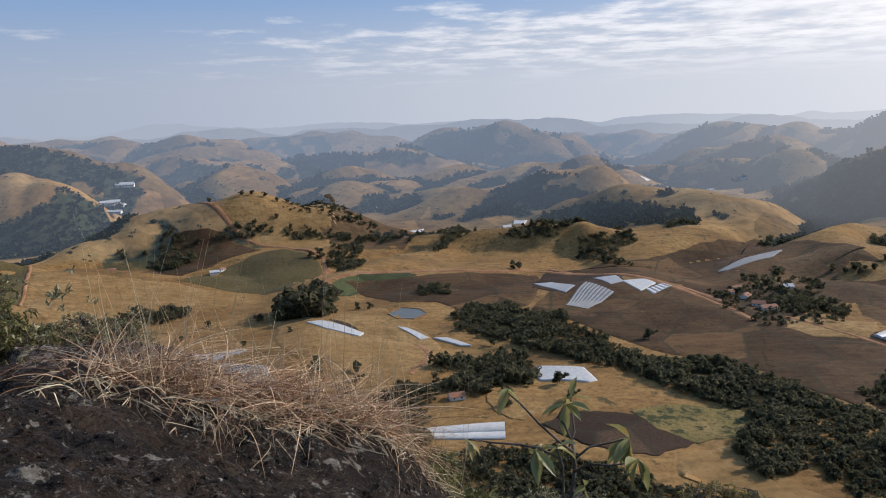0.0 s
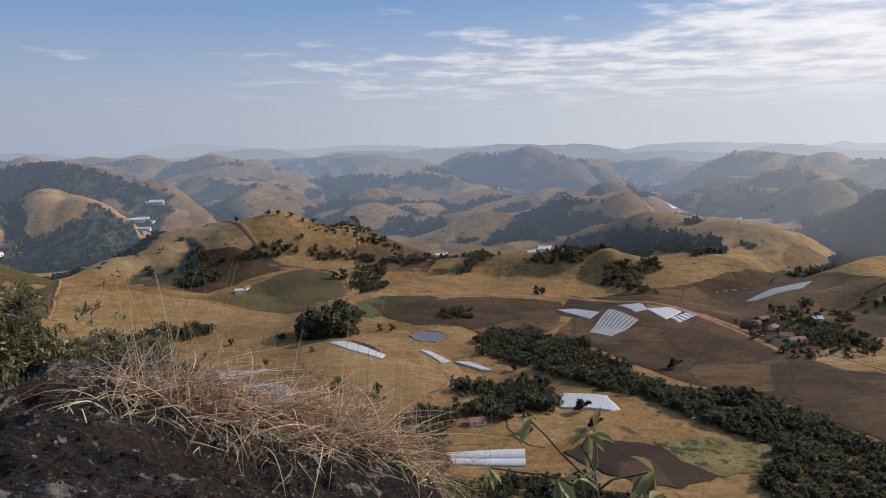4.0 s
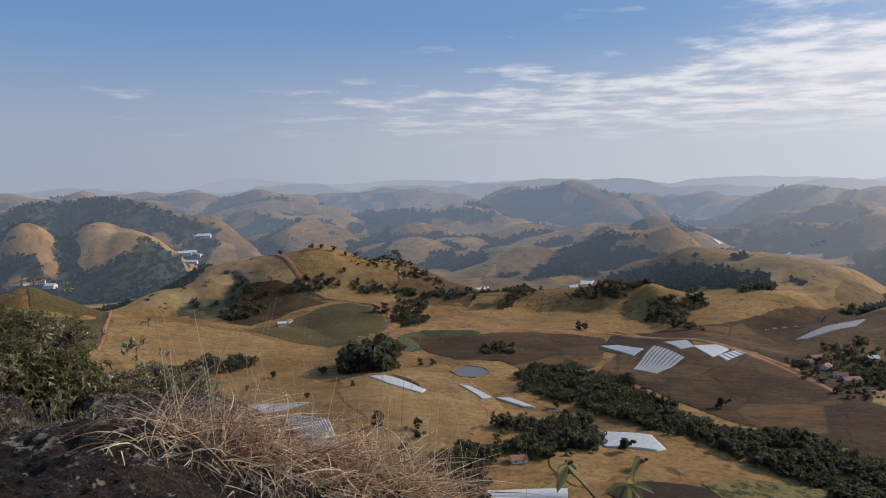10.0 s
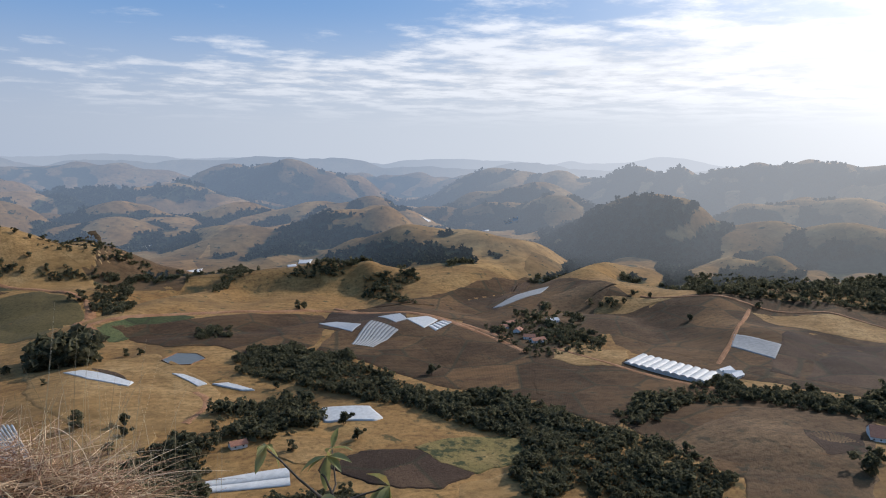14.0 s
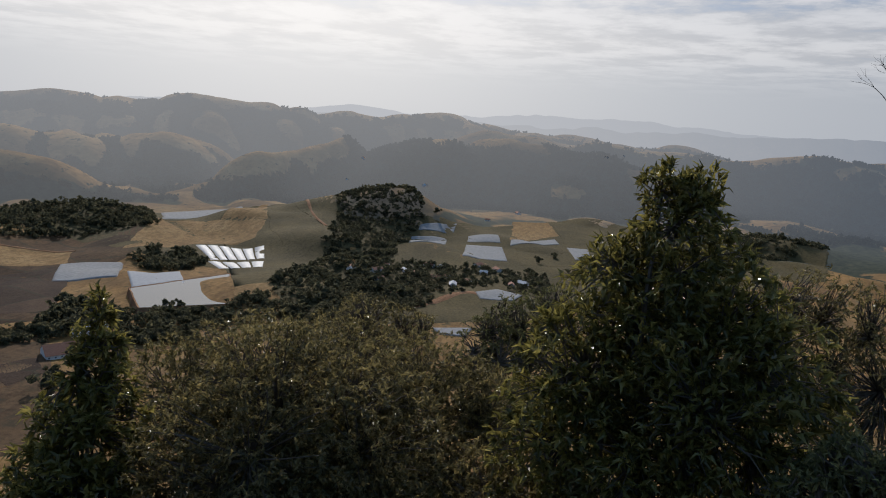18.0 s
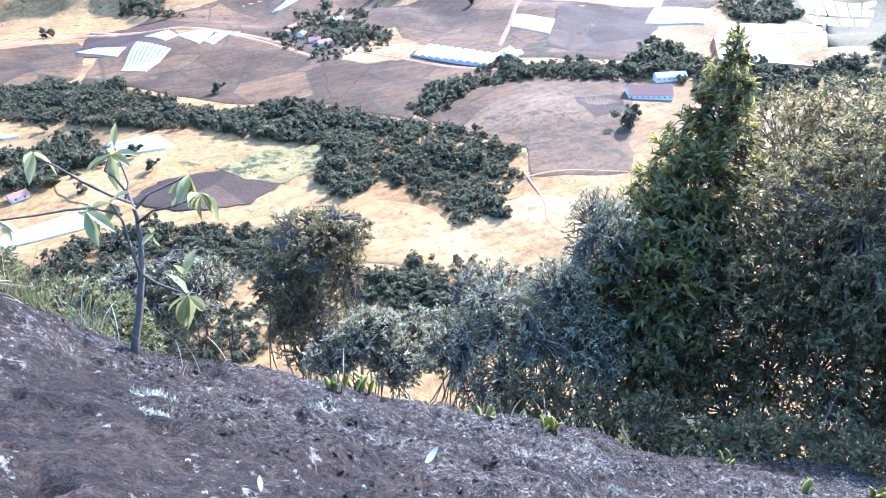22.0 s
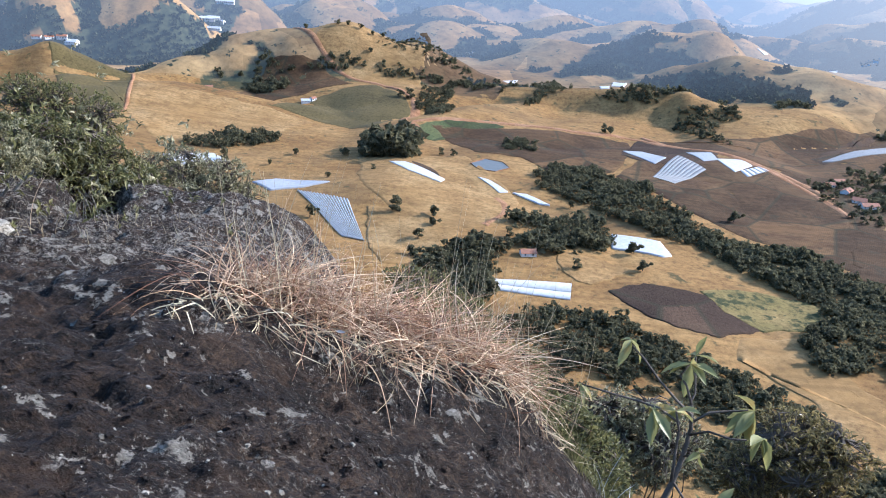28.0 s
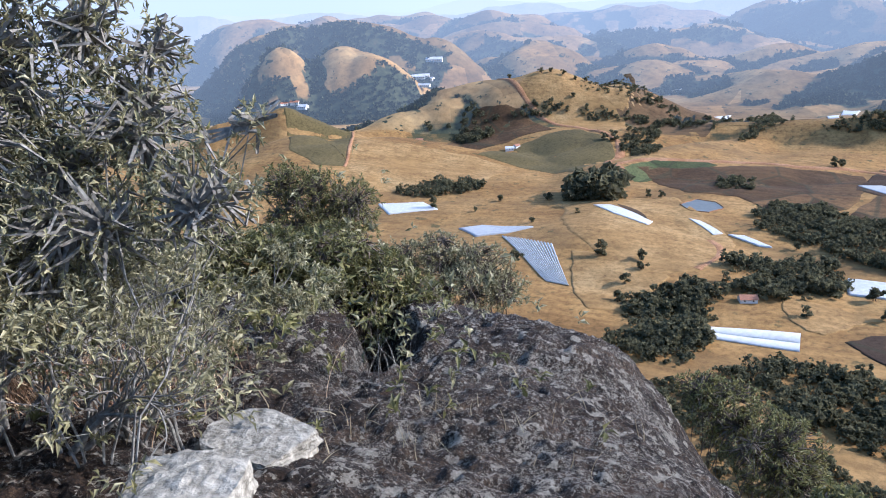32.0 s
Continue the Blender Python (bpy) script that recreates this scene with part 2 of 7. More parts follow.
def haze_share(t, full=1.0):
    """How much haze emission is mixed in, growing with distance from the mountain."""
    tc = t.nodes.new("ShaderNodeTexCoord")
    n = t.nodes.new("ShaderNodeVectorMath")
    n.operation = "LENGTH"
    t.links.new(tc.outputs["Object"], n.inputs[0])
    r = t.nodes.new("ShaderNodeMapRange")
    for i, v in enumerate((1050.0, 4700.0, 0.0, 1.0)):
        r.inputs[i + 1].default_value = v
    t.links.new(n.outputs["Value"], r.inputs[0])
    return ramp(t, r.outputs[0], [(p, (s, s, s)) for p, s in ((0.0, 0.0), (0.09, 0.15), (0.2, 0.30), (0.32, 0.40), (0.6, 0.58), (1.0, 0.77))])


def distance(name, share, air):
    """The far hills as a backdrop: pasture and woods, with haze painted over as emission."""
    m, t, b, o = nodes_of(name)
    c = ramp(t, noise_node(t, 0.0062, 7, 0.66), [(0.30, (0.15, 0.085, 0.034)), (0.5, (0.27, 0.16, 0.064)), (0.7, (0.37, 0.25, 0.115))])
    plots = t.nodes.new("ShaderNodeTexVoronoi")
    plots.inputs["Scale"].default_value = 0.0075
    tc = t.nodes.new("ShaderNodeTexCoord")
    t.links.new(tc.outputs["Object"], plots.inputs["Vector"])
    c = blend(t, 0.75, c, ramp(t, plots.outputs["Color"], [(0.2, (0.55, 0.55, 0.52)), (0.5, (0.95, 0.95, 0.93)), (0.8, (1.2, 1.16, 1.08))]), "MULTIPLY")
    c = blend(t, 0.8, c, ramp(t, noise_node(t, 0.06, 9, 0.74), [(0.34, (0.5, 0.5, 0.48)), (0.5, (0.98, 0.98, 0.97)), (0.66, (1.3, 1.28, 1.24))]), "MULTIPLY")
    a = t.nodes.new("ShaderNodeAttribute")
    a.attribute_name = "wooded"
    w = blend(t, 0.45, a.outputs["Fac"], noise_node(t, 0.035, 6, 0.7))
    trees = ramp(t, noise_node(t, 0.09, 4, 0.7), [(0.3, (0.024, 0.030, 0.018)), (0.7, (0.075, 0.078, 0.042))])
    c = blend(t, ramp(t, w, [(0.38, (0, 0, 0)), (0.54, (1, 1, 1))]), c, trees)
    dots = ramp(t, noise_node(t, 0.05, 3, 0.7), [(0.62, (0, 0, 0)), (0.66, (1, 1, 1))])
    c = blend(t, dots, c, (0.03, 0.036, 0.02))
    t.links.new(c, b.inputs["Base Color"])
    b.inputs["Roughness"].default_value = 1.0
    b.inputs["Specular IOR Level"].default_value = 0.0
    e = painted_haze(t, air)
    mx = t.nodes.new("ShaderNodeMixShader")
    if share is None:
        t.links.new(haze_share(t), mx.inputs[0])
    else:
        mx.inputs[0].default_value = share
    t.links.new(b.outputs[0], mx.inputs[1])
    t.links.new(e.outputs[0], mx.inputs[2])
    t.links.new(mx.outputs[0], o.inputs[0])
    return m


PASTURE = soil("dry_pasture", (0.175, 0.094, 0.033), (0.275, 0.157, 0.056), (0.345, 0.214, 0.085), 0.011, 0.22,
               brush=(0.085, 0.066, 0.026), gap=(0.60, 0.68), patches=(0.165, 0.10, 0.042), scrub=(0.055, 0.052, 0.026))
BROWN = soil("brown_field", (0.058, 0.033, 0.016), (0.095, 0.055, 0.026), (0.145, 0.088, 0.041), 0.02, 0.25, rows=(0.22, 25), brush=(0.045, 0.034, 0.018), gap=(0.58, 0.68), patches=(0.12, 0.068, 0.03))
PLOUGHED = soil("ploughed_soil", (0.045, 0.028, 0.019), (0.068, 0.042, 0.027), (0.088, 0.058, 0.036), 0.02, 0.5, rows=(0.4, 60))
GREYFIELD = soil("grey_brown_field", (0.070, 0.042, 0.021), (0.118, 0.072, 0.036), (0.17, 0.108, 0.056), 0.014, 0.25,
                 brush=(0.06, 0.045, 0.024), gap=(0.55, 0.68), patches=(0.15, 0.088, 0.04))
OLIVE = soil("olive_grass", (0.066, 0.052, 0.022), (0.098, 0.076, 0.031), (0.14, 0.104, 0.044), 0.012, 0.3)
GREENCROP = soil("green_crop", (0.05, 0.068, 0.026), (0.078, 0.094, 0.038), (0.115, 0.12, 0.05), 0.03, 0.4, rows=(0.25, 80))
GOLD = soil("golden_grass", (0.210, 0.120, 0.044), (0.300, 0.182, 0.072), (0.360, 0.236, 0.105), 0.02, 0.28,
            brush=(0.165, 0.098, 0.036), gap=(0.54, 0.70), patches=(0.25, 0.145, 0.052))
SCRUB = soil("scrub_grass", (0.11, 0.095, 0.032), (0.19, 0.145, 0.052), (0.28, 0.195, 0.078), 0.03, 0.35, brush=(0.045, 0.050, 0.02), gap=(0.52, 0.6))
DIRT = soil("red_dirt", (0.21, 0.10, 0.048), (0.30, 0.155, 0.078), (0.38, 0.215, 0.12), 0.05, 0.8)
SLOPE = soil("mountain_slope", (0.05, 0.05, 0.025), (0.09, 0.08, 0.038), (0.16, 0.12, 0.055), 0.03, 0.3, brush=(0.03, 0.036, 0.018), gap=(0.45, 0.55))
# emission colour of the haze painted into the far surfaces
HAZE_TINT = (0.345, 0.43, 0.555)
FAR = distance("far_hills", None, HAZE_TINT)
# the ranges are mostly haze emission, at a fixed share each
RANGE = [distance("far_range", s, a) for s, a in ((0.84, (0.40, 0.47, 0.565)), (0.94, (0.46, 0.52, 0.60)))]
PLASTIC = plain("plastic_sheet", (0.42, 0.405, 0.375), (0.58, 0.565, 0.53), 0.35, 0.6, 0.5, 0.3, 0.5)
BLUEPLASTIC = plain("bluish_plastic", (0.29, 0.30, 0.31), (0.38, 0.385, 0.39), 0.3, 0.8, 0.4, 0.3, 0.15)
GREYPLASTIC = plain("grey_plastic", (0.235, 0.23, 0.22), (0.33, 0.325, 0.31), 0.3, 0.85, 0.4, 0.3, 0.12)
WATER = plain("still_water", (0.06, 0.055, 0.045), (0.09, 0.08, 0.065), 0.2, 0.03, 0.0, 0.05, 0.9)
MUDWATER = plain("muddy_water", (0.10, 0.10, 0.085), (0.15, 0.145, 0.12), 0.2, 0.35, 0.0, 0.05, 0.3)
WOODLEAF = leafy("woodland_foliage", (0.074, 0.072, 0.042), (0.134, 0.126, 0.073), (0.21, 0.19, 0.11), 0.8, 0.1, 0.55, None, 0.03)


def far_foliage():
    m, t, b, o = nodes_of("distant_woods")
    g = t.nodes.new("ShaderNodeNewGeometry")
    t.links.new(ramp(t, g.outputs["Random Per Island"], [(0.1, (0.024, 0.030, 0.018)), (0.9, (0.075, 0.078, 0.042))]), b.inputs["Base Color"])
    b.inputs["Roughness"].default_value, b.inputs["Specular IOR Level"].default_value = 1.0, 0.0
    # haze is painted over the leaf colour here too, as emission
    e = painted_haze(t, HAZE_TINT)
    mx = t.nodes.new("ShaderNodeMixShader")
    t.links.new(haze_share(t), mx.inputs[0])
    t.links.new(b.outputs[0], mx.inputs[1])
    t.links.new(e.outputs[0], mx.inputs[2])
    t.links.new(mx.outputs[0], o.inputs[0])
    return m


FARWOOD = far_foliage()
TRUNK = plain("bark", (0.07, 0.055, 0.04), (0.16, 0.13, 0.10), 9.0, 0.9, 0.8, 0.02, 0.2)
WALLPAINT = plain("whitewash", (0.62, 0.60, 0.56), (0.76, 0.74, 0.70), 0.8, 0.85, 0.1)
ROOFTILE = plain("clay_roof", (0.24, 0.10, 0.06), (0.36, 0.17, 0.10), 1.2, 0.85, 0.4, 0.05)
ROOFMETAL = plain("metal_roof", (0.42, 0.42, 0.42), (0.58, 0.58, 0.57), 0.5, 0.75, 0.2, 0.05, 0.5)
GLASSDARK = plain("dark_window", (0.02, 0.025, 0.03), (0.04, 0.045, 0.05), 1.0, 0.2, 0.0)
# near materials
def rock_material():
    m, t, b, o = nodes_of("lichened_rock")
    base = ramp(t, noise_node(t, 4.0, 9, 0.75), [(0.32, (0.010, 0.0068, 0.0045)), (0.5, (0.032, 0.0195, 0.0115)), (0.68, (0.090, 0.060, 0.038))])
    grain = noise_node(t, 55, 9, 0.84)
    c = blend(t, 0.95, base, ramp(t, grain, [(0.40, (0.12, 0.11, 0.10)), (0.5, (0.9, 0.88, 0.86)), (0.60, (2.5, 2.4, 2.25))]), "MULTIPLY")
    # the crust of lichen is thick on the outer parts of the outcrop and sparse on the middle
    sep = t.nodes.new("ShaderNodeSeparateXYZ")
    tc = t.nodes.new("ShaderNodeTexCoord")
    t.links.new(tc.outputs["Object"], sep.inputs[0])

    def span(src, a, z, top):
        n = t.nodes.new("ShaderNodeMapRange")
        for i, v in enumerate((a, z, 0.0, top)):
            n.inputs[i + 1].default_value = v
        t.links.new(src, n.inputs[0])
        return n.outputs[0]

    def plus(p, q):
        n = t.nodes.new("ShaderNodeMath")
        t.links.new(p, n.inputs[0])
        t.links.new(q, n.inputs[1])
        return n.outputs[0]
    more = plus(span(sep.outputs[1], 2.3, 3.4, 0.029), span(sep.outputs[0], 0.1, 0.9, 0.022))
    less = span(sep.outputs[0], -0.3, 0.5, -0.06)
    crust = plus(plus(noise_node(t, 9.0, 10, 0.72), more), less)
    specks = plus(span(sep.outputs[0], 0.1, 0.9, 0.004), plus(blend(t, 0.22, noise_node(t, 52, 10, 0.86), noise_node(t, 2.2, 4, 0.6)), more))
    pale = ramp(t, grain, [(0.30, (0.105, 0.090, 0.070)), (0.48, (0.31, 0.275, 0.22)), (0.64, (0.56, 0.51, 0.42))])
    c = blend(t, ramp(t, specks, [(0.56, (0, 0, 0)), (0.58, (0.85, 0.85, 0.85))]), c, pale)
    c = blend(t, ramp(t, crust, [(0.585, (0, 0, 0)), (0.60, (0.95, 0.95, 0.95))]), c, pale)
    rust = ramp(t, noise_node(t, 5.0, 6, 0.7), [(0.57, (0, 0, 0)), (0.68, (0.55, 0.55, 0.55))])
    c = blend(t, rust, c, (0.075, 0.042, 0.022))
    t.links.new(c, b.inputs["Base Color"])
    b.inputs["Roughness"].default_value, b.inputs["Specular IOR Level"].default_value = 0.7, 0.22
    bumped(t, b, blend(t, 0.5, noise_node(t, 40, 8, 0.75), noise_node(t, 150, 5, 0.7)), 1.0, 0.09)
    return m


ROCK = rock_material()
PALEROCK = plain("pale_lichen_rock", (0.10, 0.088, 0.068), (0.42, 0.385, 0.315), 26, 0.95, 0.9, 0.02, 0.15)
LICHEN = plain("pale_lichen", (0.38, 0.36, 0.25), (0.60, 0.56, 0.42), 60, 0.95, 0.6, 0.005, 0.1)
DRYGRASS = leafy("dry_grass", (0.20, 0.098, 0.055), (0.50, 0.30, 0.17), (0.85, 0.64, 0.42), 0.6, 0.3, 0.25, None, 3.0)
STRAW = leafy("pale_straw", (0.42, 0.31, 0.18), (0.58, 0.46, 0.28), (0.70, 0.60, 0.40), 0.6, 0.3, 0.2, None, 3.0)
WAXY = leafy("waxy_leaves", (0.10, 0.088, 0.024), (0.20, 0.176, 0.048), (0.37, 0.31, 0.09), 0.22, 0.6, 0.55, (0.20, 0.18, 0.05), 0.9)
SMALLLEAF = leafy("small_leaves", (0.105, 0.086, 0.035), (0.21, 0.172, 0.07), (0.38, 0.30, 0.125), 0.3, 0.5, 0.55, (0.21, 0.17, 0.06), 0.8)
GREYLEAF = leafy("grey_green_leaves", (0.15, 0.136, 0.068), (0.28, 0.252, 0.132), (0.47, 0.42, 0.25), 0.5, 0.35, 0.35, (0.22, 0.19, 0.07), 1.5)
BUSHLEAF = leafy("bush_leaves", (0.085, 0.084, 0.030), (0.175, 0.165, 0.062), (0.31, 0.275, 0.105), 0.5, 0.35, 0.4, (0.20, 0.16, 0.06), 0.9)
SAPLEAF = leafy("sapling_leaves", (0.19, 0.185, 0.065), (0.33, 0.315, 0.12), (0.50, 0.45, 0.20), 0.45, 0.35, 0.4, (0.42, 0.26, 0.08), 9.0)
SUCCULENT = leafy("yellow_green_leaves", (0.20, 0.20, 0.04), (0.40, 0.36, 0.06), (0.58, 0.46, 0.08), 0.45, 0.5, 0.3, None, 5.0)
TWIGBARK = plain("grey_twig_bark", (0.085, 0.075, 0.062), (0.30, 0.28, 0.24), 40, 0.9, 0.5, 0.004, 0.2)
DRYLEAF = plain("bleached_leaf", (0.60, 0.58, 0.54), (0.75, 0.73, 0.68), 30, 0.7, 0.2, 0.002, 0.3)

# ---------------------------------------------------------------- terrain
# One height field: a flat-topped rocky mountain under the viewer, a valley
# some 200 m below it, and rolling hills out to the horizon.
def lattice(x, y, seed):
    i, j = np.floor(x), np.floor(y)
    u, v = x - i, y - j
    u, v = u * u * (3 - 2 * u), v * v * (3 - 2 * v)

    def h(a, b):
        k = (a.astype(np.int64) * 374761393 + b.astype(np.int64) * 668265263 + seed * 974711) & 0xFFFFFFFF
        k = ((k ^ (k >> 13)) * 1274126177) & 0xFFFFFFFF
        return ((k ^ (k >> 16)) & 0xFFFF) / 65535.0
    a, b, c, d = h(i, j), h(i + 1, j), h(i, j + 1), h(i + 1, j + 1)
    return (a + (b - a) * u) * (1 - v) + (c + (d - c) * u) * v - 0.5


def fbm(x, y, size, octaves=4, seed=0):
    total, amp, f = 0.0, 1.0, 1.0 / size
    for o in range(octaves):
        total = total + amp * lattice(x * f + 17.3 * o, y * f - 9.1 * o, seed + o)
        amp, f = amp * 0.5, f * 2.03
    return total


HILLS = []


def hill(x, y, peak, across, along, turn=0.0, flat=1.0):
    """A hill at x, y with its top at height peak; half-widths in metres; turn in degrees."""
    HILLS.append((x, y, peak, across, along, radians(turn), flat))


RIDGES = []


def ridge(wide, *crest):
    """A long hill: its crest runs through the points (x, y, top); wide is its half-width."""
    RIDGES.append((float(wide), crest))


hill(-444, 1158, 8, 160, 200, 21, 1)
hill(-242, 1032, 8, 110, 90, 13, 1)
hill(-435, 856, 8, 210, 110, 17, 1)
hill(-519, 796, 39, 130, 110, 23, 1)
hill(208, 773, 8, 150, 90, -15, 1)
hill(334, 1027, 8, 130, 100, -18, 1)
hill(-60, 657, 8, 110, 60, 5, 1)
hill(-115, 579, 13, 80, 55, 11, 1)
hill(1097, 434, 16, 170, 130, -68, 1)
hill(1016, 539, 11, 140, 110, -62, 1)
hill(1201, 345, 62, 120, 130, -74, 1)
hill(924, 811, 8, 260, 110, -49, 1)
hill(713, 965, 8, 150, 100, -36, 1)
ridge(278, (1011, 2771, 39), (1147, 2642, 165), (1309, 2487, 135), (1491, 2299, 131), (1586, 2148, 139), (1726, 1945, 189))
ridge(294, (1726, 1945, 188), (1822, 1748, 178), (1914, 1529, 181), (1924, 1393, 191), (1988, 1156, 150))
ridge(279, (1994, 1146, 183), (2099, 964, 183), (2200, 737, 155), (2259, 572, 178), (2292, 474, 179), (2323, 356, 159))
ridge(329, (2373, 364, 179), (2362, 159, 151), (2332, -74, 128), (2280, -305, 133))
ridge(255, (-92, 3049, 55), (38, 3033, 20), (154, 3013, 124), (268, 2988, 132), (357, 2962, 157), (489, 2926, 133), (585, 2891, 14))
ridge(280, (-1340, 2572, 139), (-1181, 2617, 123), (-1085, 2628, 140), (-1005, 2629, 83), (-905, 2635, 112), (-831, 2629, 163), (-739, 2626, 151), (-667, 2616, 29))
ridge(328, (-875, 3595, -40), (-736, 3606, 136), (-625, 3606, 140), (-403, 3618, 135), (-179, 3616, 103), (45, 3600, 82))
ridge(342, (758, 3826, 76), (965, 3710, 79), (1155, 3585, 108), (1326, 3454, 93))
ridge(184, (-826, 2200, 54), (-711, 2214, 79), (-609, 2218, 69), (-490, 2222, 94), (-386, 2217, 60))
ridge(162, (-555, 1765, 64), (-456, 1758, 100), (-359, 1747, 45), (-235, 1734, 55))
ridge(154, (-291, 1928, 56), (-215, 1921, 80), (-140, 1912, 57), (-50, 1899, 41))
ridge(198, (-428, 2463, 61), (-276, 2468, 85), (-122, 2464, 102), (11, 2450, 70))
ridge(152, (-44, 1950, -30), (24, 1930, 48), (142, 1905, 49), (256, 1873, 73), (379, 1831, 96), (455, 1793, 48))
ridge(127, (134, 1614, -40), (218, 1591, 24), (311, 1561, 74), (360, 1536, 96), (407, 1510, 46), (448, 1484, 14))
ridge(113, (-56, 1639, 10), (20, 1627, 29), (83, 1611, 18), (144, 1593, -36))
ridge(123, (234, 1380, -9), (312, 1347, 32), (403, 1304, 67), (470, 1263, 54), (531, 1219, 44))
ridge(160, (618, 1955, 40), (704, 1899, 52), (770, 1846, 76), (853, 1781, 89), (907, 1726, 117))
ridge(178, (864, 2077, 66), (933, 2020, 84), (1010, 1954, 114))
ridge(164, (753, 1502, 21), (858, 1421, 76), (912, 1363, 107), (962, 1304, 111), (1017, 1235, 71))
ridge(127, (942, 1343, -40), (1003, 1277, -40), (1085, 1185, 78), (1158, 1090, 77), (1206, 1011, 77), (1248, 931, -17), (1278, 860, -40))
ridge(69, (848, 1114, -40), (908, 1052, 22), (941, 1010, 43), (971, 967, 7))
ridge(176, (1394, 1435, 71), (1478, 1298, 114), (1546, 1161, 79), (1617, 999, 115))
ridge(117, (1423, 732, 63), (1544, 649, 103), (1661, 553, 123))
ridge(172, (1708, 569, 77), (1724, 365, 110), (1717, 173, 130), (1688, -4, 117), (1647, -110, 75))
ridge(150, (1277, 1407, 95), (1355, 1308, 103), (1447, 1180, 103), (1515, 1062, 87))
ridge(156, (1983, 264, 159), (1980, 49, 131), (1953, -167, 106), (1905, -367, 111), (1843, -540, 146), (1782, -661, 136))
ridge(120, (-492, 1072, 40), (-421, 1110, 67), (-352, 1141, 78), (-303, 1163, 77), (-244, 1184, 86), (-173, 1203, 76), (-99, 1219, 26), (-38, 1229, -19))
ridge(77, (-91, 1106, -7), (-21, 1104, 19), (83, 1095, 35), (183, 1077, 50), (230, 1061, 47), (299, 1038, 15))
ridge(174, (-1045, 1416, 2), (-978, 1455, 137), (-907, 1492, 164), (-813, 1538, 174), (-726, 1574, 156), (-669, 1592, 124), (-604, 1610, -40))
ridge(128, (-774, 1308, 35), (-708, 1330, 139), (-666, 1337, 125), (-606, 1350, 5))
ridge(104, (-873, 1220, -40), (-828, 1243, -2), (-792, 1258, 144), (-762, 1269, 8))
ridge(64, (-668, 849, 52), (-598, 875, 74), (-523, 899, 35))
ridge(198, (-1548, 1963, 74), (-1466, 2004, 176), (-1384, 2042, 177), (-1272, 2094, 159))


def height(x, y):
    x, y = np.asarray(x, float), np.asarray(y, float)
    d = np.hypot(x, y)
    far = np.clip((d - 350) / 900, 0, 1)
    warp = 60 * far
    wx = x + warp * fbm(x, y, 420, 3, 40)
    wy = y + warp * fbm(x, y, 420, 3, 50)
    k = 9.0
    base = 4.0 + 8 * far * fbm(x, y, 300, 3, 3)
    total = np.exp(base / k)
    for hx, hy, peak, a, b, turn, flat in HILLS:
        c, s = math.cos(turn), math.sin(turn)
        u, v = (wx - hx) * c + (wy - hy) * s, -(wx - hx) * s + (wy - hy) * c
        q = (u / a) ** 2 + (v / b) ** 2
        g = np.exp(-np.minimum(q ** flat, 40.0))
        total = total + np.exp(np.minimum(peak * g, 290.0) / k) - 1.0
    for wide, crest in RIDGES:
        best = np.full(x.shape, -60.0)
        for (x0, y0, z0), (x1, y1, z1) in zip(crest, crest[1:]):
            ex, ey = x1 - x0, y1 - y0
            u = np.clip(((wx - x0) * ex + (wy - y0) * ey) / (ex * ex + ey * ey), 0, 1)
            q = ((wx - x0 - u * ex) ** 2 + (wy - y0 - u * ey) ** 2) / (wide * wide)
            best = np.maximum(best, (z0 + u * (z1 - z0) + 60) * np.exp(-np.minimum(0.8 * q, 30.0)) - 60)
        total = total + np.exp(best / k)
    z = k * np.log(total)
    # gullies and spurs on the high ground
    rough = np.clip((z - 10) / 80, 0, 1) * np.clip((d - 700) / 700, 0, 1)
    px = 0.8 * x + 0.6 * y + 70 * fbm(x, y, 260, 2, 61)
    py = 0.8 * y - 0.6 * x + 70 * fbm(x, y, 260, 2, 62)
    fold = 0.6 * (np.abs(fbm(px, 0.55 * py, 360, 2, 71)) * 2 - 0.36) + 0.55 * fbm(0.5 * px, py, 300, 4, 81)
    spur = np.abs(fbm(0.6 * px, py, 150, 2, 57)) * 2 - 0.36
    knob = np.abs(fbm(px, py, 620, 2, 73)) * 2 - 0.36
    z = z + np.clip((d - 640) / 350, 0, 1) * (24 + 8 * rough) * spur
    z = z + np.clip((d - 780) / 450, 0, 1) * (26 + 16 * np.clip((d - 1200) / 600, 0, 1)) * fold + np.clip((d - 1300) / 700, 0, 1) * 14 * knob
    z = z + np.clip((d - 150) / 400, 0, 1) * (2.2 * fbm(x, y, 110, 3, 9) + 5.0 * (np.abs(fbm(x, y, 130, 2, 19)) * 2 - 0.36))
    # the mountain that the viewer stands on: a level top, then a steep wooded slope
    s = x * 0.5736 + y * 0.8192
    drop = np.maximum(np.maximum(s - 1.6, 0.985 * x + 0.174 * y - 1.6) + 0.9 * fbm(x, y, 9, 3, 5), 0.0)
    top = 197.9 - np.maximum(-s, 0) * 0.08 - 0.15 * np.maximum(np.abs(x * 0.8192 - y * 0.5736) - 25, 0)
    steep = np.maximum(top, 60) - 1.08 * drop + np.clip(drop / 20, 0, 1) * 3 * fbm(x, y, 18, 3, 15)
    mount = 9.0 * np.log1p(np.exp(np.clip(steep / 9.0, -30, 30)))
    return np.maximum(mount, z)

